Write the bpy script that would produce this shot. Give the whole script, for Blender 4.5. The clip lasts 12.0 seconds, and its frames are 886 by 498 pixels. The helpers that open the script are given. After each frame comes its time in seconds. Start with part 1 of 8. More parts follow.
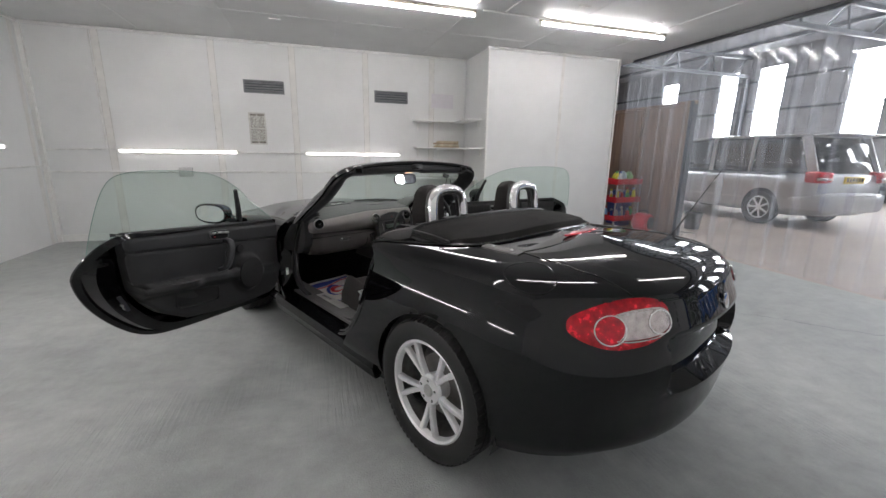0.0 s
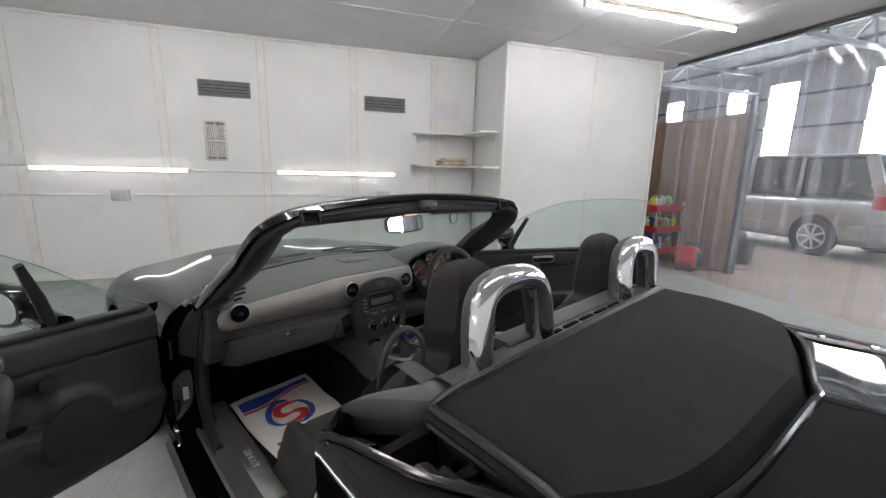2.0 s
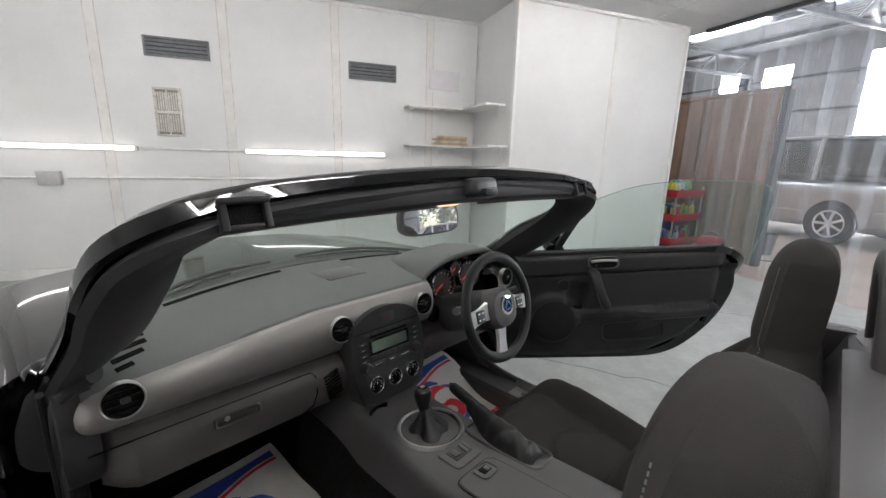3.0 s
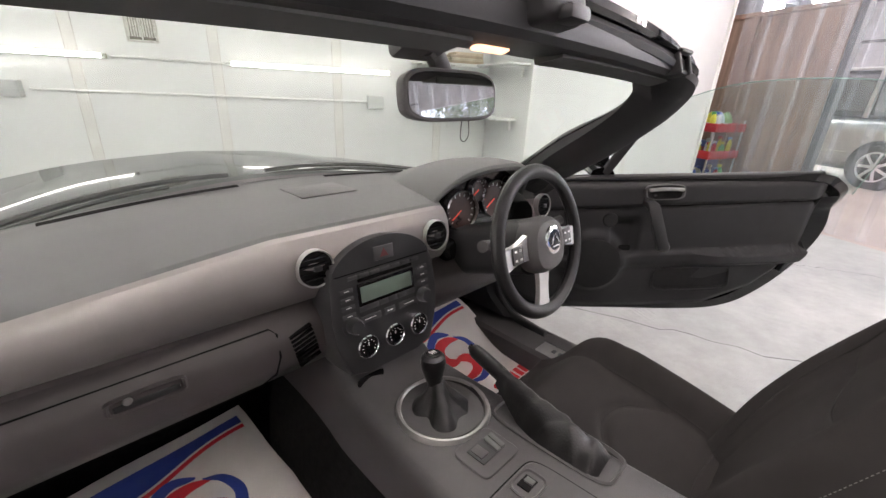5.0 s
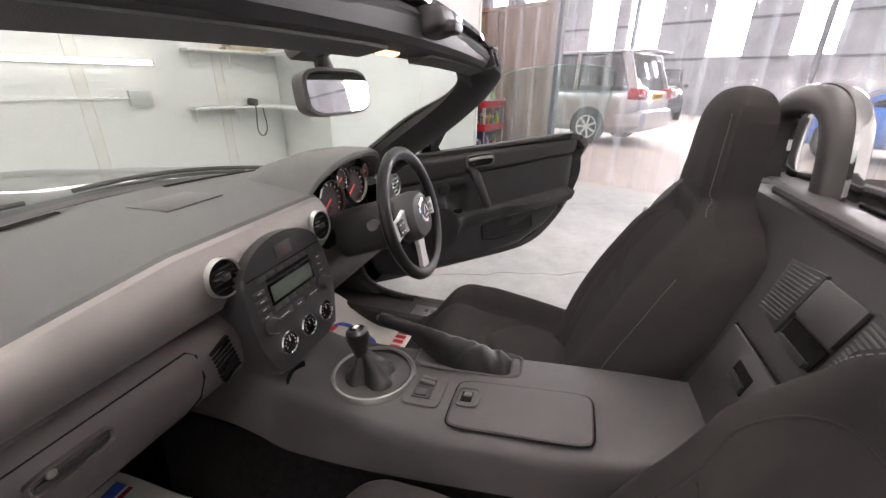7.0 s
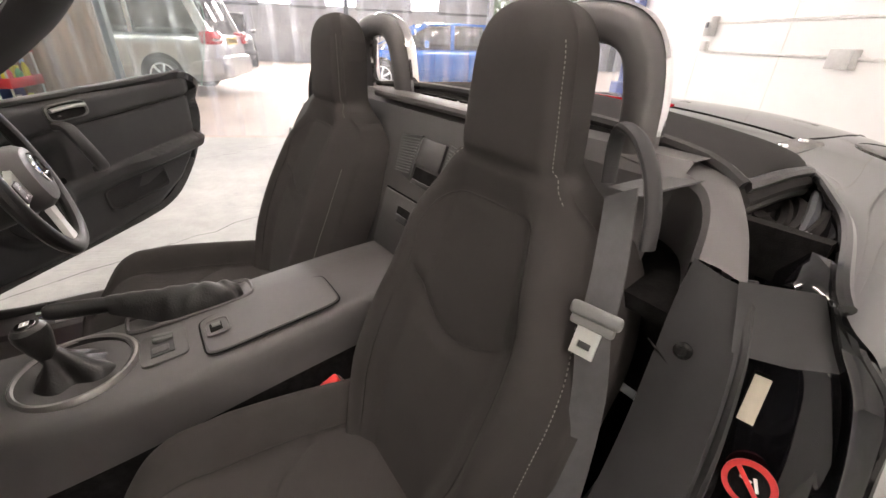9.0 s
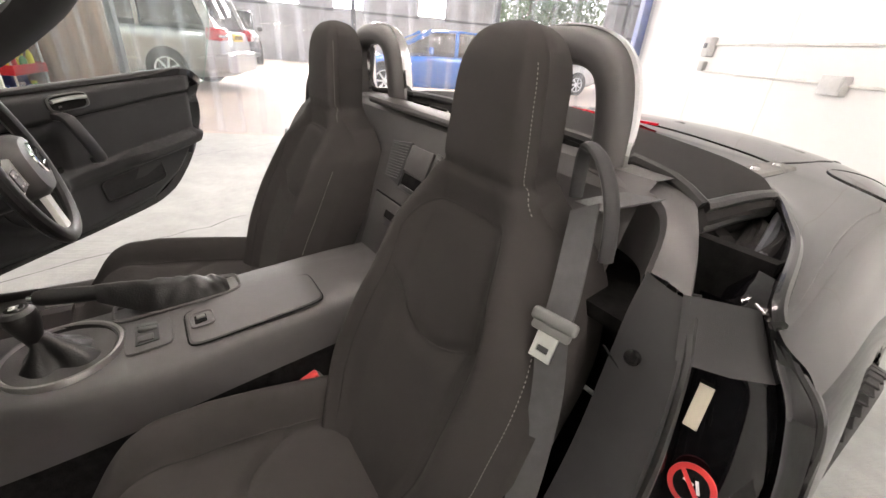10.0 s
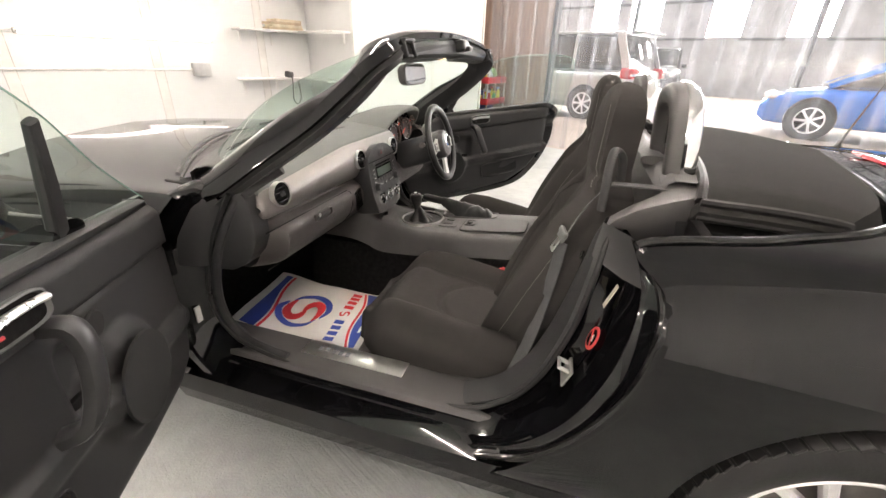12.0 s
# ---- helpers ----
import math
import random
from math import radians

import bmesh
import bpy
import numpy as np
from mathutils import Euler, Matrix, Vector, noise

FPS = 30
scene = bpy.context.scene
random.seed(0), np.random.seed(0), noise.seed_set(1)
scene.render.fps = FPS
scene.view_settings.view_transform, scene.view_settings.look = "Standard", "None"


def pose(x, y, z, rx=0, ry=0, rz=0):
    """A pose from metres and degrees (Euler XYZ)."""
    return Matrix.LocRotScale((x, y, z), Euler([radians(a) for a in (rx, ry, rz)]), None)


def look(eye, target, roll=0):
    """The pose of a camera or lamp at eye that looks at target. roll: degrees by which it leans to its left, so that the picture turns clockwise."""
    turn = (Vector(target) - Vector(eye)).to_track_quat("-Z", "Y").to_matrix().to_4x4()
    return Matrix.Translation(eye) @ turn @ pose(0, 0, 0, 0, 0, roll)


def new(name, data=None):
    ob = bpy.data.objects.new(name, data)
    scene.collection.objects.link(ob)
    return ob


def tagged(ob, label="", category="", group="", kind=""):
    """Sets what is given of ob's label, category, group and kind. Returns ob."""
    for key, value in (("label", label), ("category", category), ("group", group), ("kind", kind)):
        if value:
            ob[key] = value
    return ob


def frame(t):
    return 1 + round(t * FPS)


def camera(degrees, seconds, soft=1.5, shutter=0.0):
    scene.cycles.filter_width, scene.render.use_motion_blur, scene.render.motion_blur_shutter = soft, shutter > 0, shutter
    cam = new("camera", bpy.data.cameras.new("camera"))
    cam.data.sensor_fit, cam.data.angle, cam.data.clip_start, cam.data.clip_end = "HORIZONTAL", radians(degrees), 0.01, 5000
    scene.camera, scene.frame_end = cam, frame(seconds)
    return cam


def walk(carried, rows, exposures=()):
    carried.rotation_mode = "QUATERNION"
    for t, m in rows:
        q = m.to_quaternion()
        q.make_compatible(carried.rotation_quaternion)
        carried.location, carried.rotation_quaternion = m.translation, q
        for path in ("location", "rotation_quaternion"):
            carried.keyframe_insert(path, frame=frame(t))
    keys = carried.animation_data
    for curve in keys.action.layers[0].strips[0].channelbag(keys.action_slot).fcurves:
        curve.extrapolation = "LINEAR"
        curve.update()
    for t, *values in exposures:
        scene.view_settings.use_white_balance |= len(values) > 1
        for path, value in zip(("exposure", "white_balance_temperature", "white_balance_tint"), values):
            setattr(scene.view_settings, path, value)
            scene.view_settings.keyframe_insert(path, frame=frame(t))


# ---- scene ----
cam = camera(95.2, 12.0)
PATH = [
    (0, (-1.783, -1.121, 1.3), (-0.458, 0.305, 0.84), 1.0),
    (0.5, (-1.597, -0.932, 1.324), (-0.353, 0.57, 0.881), 2.1),
    (1, (-1.409, -0.701, 1.326), (-0.165, 0.807, 0.903), 1.9),
    (1.5, (-1.203, -0.395, 1.345), (0.174, 0.994, 0.927), 2.1),
    (2, (-0.993, -0.059, 1.335), (0.363, 1.361, 0.953), 1.4),
    (2.5, (-0.812, 0.277, 1.308), (0.562, 1.677, 0.92), 1.8),
    (3, (-0.643, 0.551, 1.266), (0.76, 1.904, 0.819), 1.6),
    (3.5, (-0.516, 0.722, 1.2), (0.803, 2.12, 0.646), 0.9),
    (5.3, (-0.422, 0.805, 1.119), (0.916, 2.095, 0.382), 3.0),
    (5.5, (-0.424, 0.804, 1.119), (0.922, 2.087, 0.383), 3.0),
    (6, (-0.423, 0.807, 1.12), (0.983, 2.028, 0.39), 3.6),
    (6.5, (-0.477, 0.828, 1.13), (1.121, 1.792, 0.411), 3.5),
    (6.7, (-0.533, 0.848, 1.135), (1.15, 1.636, 0.396), 2.0),
    (8.3, (-0.684, 1.001, 1.071), (1.075, 0.414, 0.321), -0.6),
    (8.5, (-0.705, 1.013, 1.08), (0.943, 0.212, 0.279), -1.7),
    (9, (-0.742, 1.015, 1.078), (0.7, -0.028, 0.166), 2.3),
    (9.5, (-0.762, 1.02, 1.083), (0.642, -0.082, 0.181), 3.9),
    (10, (-0.78, 1.005, 1.092), (0.664, -0.056, 0.203), 5.0),
    (10.5, (-0.848, 0.956, 1.111), (0.87, 0.413, 0.243), 5.2),
    (11, (-1.008, 0.897, 1.13), (0.768, 1.088, 0.229), 2.8),
    (11.5, (-1.248, 0.807, 1.148), (0.494, 1.271, 0.283), 2.5),
    (12, (-1.45, 0.678, 1.172), (0.28, 1.199, 0.316), 2.0),
]
# the clip's camera opens up as it comes into the car, and its balance turns a little warmer
LIGHT = [(0.0, 0.32, 6500, 13), (1.5, 0.5, 6500, 13), (3.0, 0.68, 6500, 12), (3.7, 0.98, 6550, 13), (5.3, 1.38, 6950, 22), (6.7, 1.38, 6950, 22), (8.4, 1.45, 7300, 19), (9.5, 1.65, 7550, 21), (10.5, 1.60, 7150, 15), (11.0, 1.75, 7650, 20), (11.5, 1.84, 7550, 18), (12.0, 1.74, 7450, 16)]
walk(cam, [(t, look(eye, target, roll)) for t, eye, target, roll in PATH], LIGHT)

# ---- world and light ----
world = bpy.data.worlds.new("sky")
scene.world = world
world.use_nodes = True
wn = world.node_tree.nodes
sky = wn.new("ShaderNodeTexSky")
sky.sky_type, sky.sun_disc, sky.sun_elevation, sky.sun_rotation = "NISHITA", False, radians(50), radians(120)
wn["Background"].inputs[1].default_value = 0.12
world.node_tree.links.new(sky.outputs[0], wn["Background"].inputs[0])
sun_data = bpy.data.lights.new("sun", "SUN")
sun_data.energy, sun_data.angle, sun_data.color = 2.5, radians(0.5), (1, 0.95, 0.88)
sun = new("sun", sun_data)
sun.matrix_world = look((30, -20, 40), (8, 0, 0))

# ---- materials ----
def material(name, color, rough=0.5, metal=0.0, vary=0.12, scale=6.0, bump=0.0, bscale=150.0, coat=0.0, rvary=0.08, spec=0.5, tint=None, stretch=(1, 1, 1)):
    """A procedural surface: coarse and fine variation of colour, gloss and relief."""
    m = bpy.data.materials.new(name)
    m.use_nodes = True
    nt = m.node_tree
    b = nt.nodes["Principled BSDF"]
    b.inputs["Metallic"].default_value = metal
    b.inputs["Coat Weight"].default_value = coat
    b.inputs["Coat Roughness"].default_value, b.inputs["Coat IOR"].default_value = 0.03, 1.5
    b.inputs["Specular IOR Level"].default_value = spec
    co = nt.nodes.new("ShaderNodeTexCoord")
    mp = nt.nodes.new("ShaderNodeMapping")
    mp.inputs["Scale"].default_value = stretch
    nt.links.new(co.outputs["Object"], mp.inputs["Vector"])
    big = nt.nodes.new("ShaderNodeTexNoise")
    big.inputs["Scale"].default_value, big.inputs["Detail"].default_value, big.inputs["Roughness"].default_value = scale, 6, 0.62
    fine = nt.nodes.new("ShaderNodeTexNoise")
    fine.inputs["Scale"].default_value, fine.inputs["Detail"].default_value = bscale, 2
    nt.links.new(mp.outputs[0], big.inputs["Vector"])
    nt.links.new(mp.outputs[0], fine.inputs["Vector"])
    ramp = nt.nodes.new("ShaderNodeValToRGB")
    dark = tint or tuple(c * (1 - 2.2 * vary) for c in color)
    light = tuple(min(1, c * (1 + vary)) for c in color)
    ramp.color_ramp.elements[0].position, ramp.color_ramp.elements[0].color = 0.3, (*dark, 1)
    ramp.color_ramp.elements[1].position, ramp.color_ramp.elements[1].color = 0.68, (*light, 1)
    nt.links.new(big.outputs[0], ramp.inputs[0])
    nt.links.new(ramp.outputs[0], b.inputs["Base Color"])
    mr = nt.nodes.new("ShaderNodeMapRange")
    mr.inputs["To Min"].default_value, mr.inputs["To Max"].default_value = max(0, rough - rvary), min(1, rough + rvary)
    nt.links.new(big.outputs[0], mr.inputs["Value"])
    nt.links.new(mr.outputs[0], b.inputs["Roughness"])
    if bump:
        bp = nt.nodes.new("ShaderNodeBump")
        bp.inputs["Strength"].default_value, bp.inputs["Distance"].default_value = bump, 0.002
        nt.links.new(fine.outputs[0], bp.inputs["Height"])
        nt.links.new(bp.outputs[0], b.inputs["Normal"])
    return m


def glow(name, color, strength):
    m = bpy.data.materials.new(name)
    m.use_nodes = True
    b = m.node_tree.nodes["Principled BSDF"]
    b.inputs["Base Color"].default_value = (*color, 1)
    b.inputs["Emission Color"].default_value, b.inputs["Emission Strength"].default_value = (*color, 1), strength
    return m


def clear(name, color, gloss=0.08, rough=0.02, haze=0.0):
    """Thin glass or plastic film: it lets light through, tinted, with a mirror gloss."""
    m = bpy.data.materials.new(name)
    m.use_nodes = True
    nt = m.node_tree
    nt.nodes.remove(nt.nodes["Principled BSDF"])
    tr, gl, mx, lw, fr = (nt.nodes.new("ShaderNode" + n) for n in ("BsdfTransparent", "BsdfGlossy", "MixShader", "LayerWeight", "MapRange"))
    tr.inputs[0].default_value, gl.inputs["Roughness"].default_value = (*color, 1), rough
    lw.inputs[0].default_value = 0.22
    fr.inputs["To Min"].default_value, fr.inputs["To Max"].default_value = gloss, 0.55
    pw = nt.nodes.new("ShaderNodeMath")
    pw.operation, pw.inputs[1].default_value = "POWER", 2.5
    nt.links.new(lw.outputs["Facing"], pw.inputs[0])
    nt.links.new(pw.outputs[0], fr.inputs["Value"])
    nt.links.new(fr.outputs[0], mx.inputs[0])
    nt.links.new(tr.outputs[0], mx.inputs[1])
    nt.links.new(gl.outputs[0], mx.inputs[2])
    last = mx
    if haze:
        df, tl, m2, m3, no, rp = (nt.nodes.new("ShaderNode" + n) for n in ("BsdfDiffuse", "BsdfTranslucent", "MixShader", "MixShader", "TexNoise", "MapRange"))
        df.inputs[0].default_value = tl.inputs[0].default_value = (0.85, 0.9, 0.97, 1)
        co = nt.nodes.new("ShaderNodeTexCoord")
        mp = nt.nodes.new("ShaderNodeMapping")
        # Noise drawn out upright paints streaks of reflection into the film's haze.
        mp.inputs["Scale"].default_value = (1, 14, 0.5)
        nt.links.new(co.outputs["Object"], mp.inputs["Vector"])
        nt.links.new(mp.outputs[0], no.inputs["Vector"])
        no.inputs["Scale"].default_value = 1.0
        rp.inputs["To Min"].default_value, rp.inputs["To Max"].default_value = 0.0, haze * 2
        nt.links.new(no.outputs[0], rp.inputs["Value"])
        m2.inputs[0].default_value = 0.5
        nt.links.new(df.outputs[0], m2.inputs[1])
        nt.links.new(tl.outputs[0], m2.inputs[2])
        nt.links.new(rp.outputs[0], m3.inputs[0])
        nt.links.new(mx.outputs[0], m3.inputs[1])
        nt.links.new(m2.outputs[0], m3.inputs[2])
        last = m3
    nt.links.new(last.outputs[0], nt.nodes["Material Output"].inputs[0])
    return m


WALL = material("white_wall_panel", (0.695, 0.70, 0.695), 0.36, vary=0.03, scale=1.5, bump=0.05, bscale=40)
CEIL = material("ceiling_panel", (0.64, 0.645, 0.645), 0.5, vary=0.05, scale=1.2, bump=0.05, bscale=40)
JOINT = material("cream_joint_strip", (0.70, 0.69, 0.665), 0.45, vary=0.06, scale=5)
SEAL = material("grey_sealant", (0.58, 0.565, 0.535), 0.6, vary=0.22, scale=12)
WHITEP = material("white_plastic", (0.75, 0.75, 0.73), 0.4, vary=0.03, scale=20)
DUCTG = material("grey_vent_metal", (0.20, 0.21, 0.22), 0.5, 0.2, vary=0.1, scale=20)
GALV = material("galvanised_grille", (0.55, 0.54, 0.50), 0.35, 0.6, vary=0.15, scale=40)
CONDUIT = material("white_conduit", (0.70, 0.70, 0.68), 0.45, vary=0.08, scale=10)
# Cream darkened so that the channel beside the tube doesn't burn out.
BATTEN = material("toned_down_cream_batten", (0.46, 0.44, 0.36), 0.5, vary=0.08, scale=12)
BOXGREY = material("grey_white_box_plastic", (0.50, 0.505, 0.50), 0.45, vary=0.05, scale=20)
GRILLEB = material("grille_shadow_metal", (0.20, 0.18, 0.155), 0.6, 0.2, vary=0.2, scale=30)
TUBE = glow("fluorescent_tube", (1.0, 0.965, 0.94), 3.2)
SIDETUBE = glow("side_wall_fluorescent_tube", (1.0, 0.965, 0.94), 44.0)
CEILTUBE = glow("ceiling_fluorescent_tube", (1.0, 0.975, 0.965), 44.0)
WOOD = material("brown_plywood", (0.30, 0.19, 0.135), 0.55, vary=0.2, scale=2.2, stretch=(6, 6, 0.7), bump=0.1)
DARKSTEEL = material("dark_steel", (0.07, 0.075, 0.085), 0.5, 0.3, vary=0.2, scale=4)
BLUESTEEL = material("blue_painted_steel", (0.06, 0.10, 0.30), 0.45, vary=0.15, scale=4)
CLAD = material("grey_cladding", (0.31, 0.31, 0.325), 0.55, vary=0.14, scale=1.5)
ROOFM = material("roof_sheet", (0.30, 0.31, 0.33), 0.6, vary=0.12, scale=1.0)
DAY = glow("daylight_sheet", (0.94, 0.98, 1.0), 19.0)
PVC = clear("clear_pvc_strip", (0.955, 0.965, 0.985), 0.05, 0.07, haze=0.13)
GLASS = clear("green_tint_glass", (0.80, 0.90, 0.855), 0.04, 0.0)
PAINT = material("black_car_paint", (0.0025, 0.0025, 0.003), 0.3, vary=0.05, scale=3, coat=0.92, rvary=0.02, spec=0.0)
PLASTIC = material("black_textured_plastic", (0.064, 0.0615, 0.061), 0.46, vary=0.08, scale=9, bump=0.25, bscale=900)
DASHTOP = material("grey_black_dash", (0.110, 0.114, 0.110), 0.62, vary=0.06, scale=7, bump=0.3, bscale=900)
# Lighter, browner than PLASTIC: the lamps' sheen on it is put into the colour.
LOWDASH = material("sheen_toned_lower_dash", (0.082, 0.073, 0.071), 0.45, vary=0.06, scale=7, bump=0.3, bscale=900, spec=0.3)
STACKM = material("satin_black_panel", (0.030, 0.030, 0.031), 0.36, vary=0.06, scale=9, bump=0.15, bscale=900)
MESHB = material("black_speaker_cloth", (0.014, 0.014, 0.014), 0.95, vary=0.15, scale=40, bump=0.6, bscale=900)
BUTTONM = material("dark_grey_button", (0.050, 0.051, 0.051), 0.5, vary=0.05, scale=9)
DOORM = material("black_door_trim", (0.034, 0.034, 0.035), 0.50, vary=0.08, scale=8, bump=0.15, bscale=800, spec=0.25)
SILVERP = material("silver_grey_trim", (0.285, 0.262, 0.252), 0.42, 0.55, vary=0.05, scale=7)
FABRIC = material("black_seat_cloth", (0.037, 0.034, 0.0325), 0.95, vary=0.06, scale=12, bump=0.5, bscale=1200, spec=0.2)
# Besides carpet, flat pieces of it stand for shade in slots and recesses.
CARPET = material("black_carpet_and_recess_shade", (0.012, 0.0115, 0.0115), 1.0, vary=0.25, scale=60, bump=0.5, bscale=500, spec=0.1)
HOODC = material("black_soft_top_cloth", (0.023, 0.022, 0.0215), 0.95, vary=0.10, scale=14, bump=0.5, bscale=900, spec=0.15)
RUBBER = material("tyre_rubber", (0.010, 0.010, 0.010), 0.5, vary=0.2, scale=20, bump=0.2)
GLOSSB = material("gloss_black_plastic", (0.01, 0.01, 0.01), 0.12, vary=0.05, scale=10)
CHROME = material("chrome", (0.86, 0.86, 0.87), 0.06, 1.0, vary=0.02, scale=10, rvary=0.02)
ALLOY = material("silver_alloy", (0.86, 0.86, 0.87), 0.34, 0.45, vary=0.06, scale=15)
# Darker copy of the alloy, for shade behind the spokes; also the hinge plates.
BARREL = material("dull_alloy_barrel_shade", (0.16, 0.155, 0.15), 0.5, 0.4, vary=0.25, scale=18)
RINGM = material("satin_grey_ring", (0.36, 0.35, 0.34), 0.32, 0.8, vary=0.06, scale=15)
SATIN = material("satin_metal", (0.62, 0.62, 0.60), 0.3, 0.9, vary=0.08, scale=15)
REDLAMP = material("red_lamp_lens", (0.66, 0.006, 0.022), 0.26, 0.55, vary=0.22, scale=38, coat=1.0, spec=0.2, bump=0.3, bscale=260)
CLEARLAMP = material("clear_lamp_lens", (0.72, 0.64, 0.63), 0.22, 0.8, vary=0.16, scale=40, coat=1.0, bump=0.35, bscale=220)
LEATHER = material("black_leather", (0.013, 0.0125, 0.0125), 0.36, vary=0.2, scale=25, bump=0.3, bscale=300, spec=0.35)
PAPER = material("white_paper_mat", (0.80, 0.77, 0.72), 0.7, vary=0.04, scale=10, bump=0.15, bscale=120)
INKB = material("blue_print", (0.035, 0.07, 0.36), 0.6, vary=0.06, scale=20)
INKR = material("red_print", (0.70, 0.03, 0.04), 0.6, vary=0.06, scale=20)
BELT = material("grey_black_webbing", (0.066, 0.0675, 0.069), 0.7, vary=0.1, scale=60, bump=0.5, bscale=1500)
REDB = material("red_button", (0.62, 0.05, 0.05), 0.4, vary=0.05, scale=20)
WHITEM = material("white_marking", (0.8, 0.8, 0.78), 0.5, vary=0.03, scale=20)
VANSILVER = material("silver_van_paint", (0.48, 0.49, 0.49), 0.3, 0.55, vary=0.04, scale=2, coat=0.8)
CARBLUE = material("blue_car_paint", (0.010, 0.16, 0.62), 0.25, 0.1, vary=0.05, scale=2, coat=1.0)
CARDARK = material("dark_grey_car_paint", (0.05, 0.055, 0.06), 0.3, 0.2, vary=0.1, scale=2, coat=0.8)
DARKGLASS = material("dark_vehicle_glass", (0.015, 0.018, 0.02), 0.05, vary=0.1, scale=4, spec=0.7)
PLATEY = material("yellow_plate", (0.75, 0.50, 0.03), 0.4, vary=0.04, scale=20)
MIRRORM = material("mirror_glass", (0.9, 0.9, 0.9), 0.02, 1.0, vary=0.01, rvary=0.0)


def concrete(name, color, warm, wave):
    """Worn concrete: cloudy stains, fine grit, scuffs, and brush marks where the screed was drawn."""
    m = material(name, color, 0.62, vary=0.13, scale=0.9, tint=warm, rvary=0.2)
    nt = m.node_tree
    b = nt.nodes["Principled BSDF"]
    co = nt.nodes.new("ShaderNodeTexCoord")
    mid, grit = nt.nodes.new("ShaderNodeTexNoise"), nt.nodes.new("ShaderNodeTexNoise")
    mid.inputs["Scale"].default_value, mid.inputs["Detail"].default_value, mid.inputs["Roughness"].default_value = 7, 8, 0.75
    grit.inputs["Scale"].default_value, grit.inputs["Detail"].default_value = 120, 3
    wv = nt.nodes.new("ShaderNodeTexNoise")
    wv.inputs["Scale"].default_value, wv.inputs["Detail"].default_value, wv.inputs["Roughness"].default_value, wv.inputs["Distortion"].default_value = 1.0, 3, 0.5, 0.35
    rot = nt.nodes.new("ShaderNodeMapping")
    rot.inputs["Rotation"].default_value, rot.inputs["Scale"].default_value = (0, 0, 0), (56.0, 2.6, 1.0)
    for n in (mid, grit):
        nt.links.new(co.outputs["Object"], n.inputs["Vector"])
    nt.links.new(co.outputs["Object"], rot.inputs["Vector"])
    nt.links.new(rot.outputs[0], wv.inputs["Vector"])
    mask = nt.nodes.new("ShaderNodeTexNoise")
    mask.inputs["Scale"].default_value = 1.1
    nt.links.new(co.outputs["Object"], mask.inputs["Vector"])
    mk = nt.nodes.new("ShaderNodeMapRange")
    mk.inputs["From Min"].default_value, mk.inputs["From Max"].default_value = 0.48, 0.64
    nt.links.new(mask.outputs[0], mk.inputs["Value"])
    wm = nt.nodes.new("ShaderNodeMath")
    wm.operation = "MULTIPLY"
    nt.links.new(wv.outputs["Fac"], wm.inputs[0])
    nt.links.new(mk.outputs[0], wm.inputs[1])
    add = nt.nodes.new("ShaderNodeMath")
    add.operation = "MULTIPLY_ADD"
    add.inputs[1].default_value = wave
    nt.links.new(wm.outputs[0], add.inputs[0])
    nt.links.new(grit.outputs[0], add.inputs[2])
    bp = nt.nodes.new("ShaderNodeBump")
    bp.inputs["Strength"].default_value, bp.inputs["Distance"].default_value = 0.8, 0.0030
    nt.links.new(add.outputs[0], bp.inputs["Height"])
    nt.links.new(bp.outputs[0], b.inputs["Normal"])
    link = b.inputs["Base Color"].links[0].from_socket
    mr = nt.nodes.new("ShaderNodeMapRange")
    mr.inputs["From Min"].default_value, mr.inputs["From Max"].default_value = 0.32, 0.68
    mr.inputs["To Min"].default_value, mr.inputs["To Max"].default_value = 0.86, 1.12
    both = nt.nodes.new("ShaderNodeMath")
    both.operation = "MULTIPLY_ADD"
    both.inputs[1].default_value = 0.05
    half = nt.nodes.new("ShaderNodeMath")
    half.operation, half.inputs[1].default_value = "SUBTRACT", 0.025
    nt.links.new(mid.outputs[0], half.inputs[0])
    nt.links.new(wv.outputs["Fac"], both.inputs[0])
    nt.links.new(half.outputs[0], both.inputs[2])
    nt.links.new(both.outputs[0], mr.inputs["Value"])
    mx = nt.nodes.new("ShaderNodeMix")
    mx.data_type, mx.blend_type = "RGBA", "MULTIPLY"
    mx.inputs[0].default_value = 1.0
    nt.links.new(link, mx.inputs[6])
    nt.links.new(mr.outputs[0], mx.inputs[7])
    nt.links.new(mx.outputs[2], b.inputs["Base Color"])
    return m


FLOORM = concrete("grey_painted_concrete", (0.340, 0.351, 0.341), (0.262, 0.277, 0.270), 3.2)
HALLM = concrete("worn_beige_concrete", (0.355, 0.285, 0.24), (0.27, 0.215, 0.18), 0.2)


# ---- mesh tools ----
def part(name, bm, mat, parent=None, label="", smooth=True, flat=30):
    """Links a bmesh as one mesh object, under a thing or a part where one is given."""
    me = bpy.data.meshes.new(name)
    bmesh.ops.recalc_face_normals(bm, faces=bm.faces)
    if smooth:
        for f in bm.faces:
            f.smooth = True
        lim = radians(flat)
        for e in bm.edges:
            if len(e.link_faces) == 2 and e.calc_face_angle(0) > lim:
                e.smooth = False
    bm.to_mesh(me)
    bm.free()
    for m in mat if isinstance(mat, (list, tuple)) else [mat]:
        me.materials.append(m)
    ob = new(name, me)
    if parent:
        ob.parent = parent
    if label:
        tagged(ob, label)
    return ob


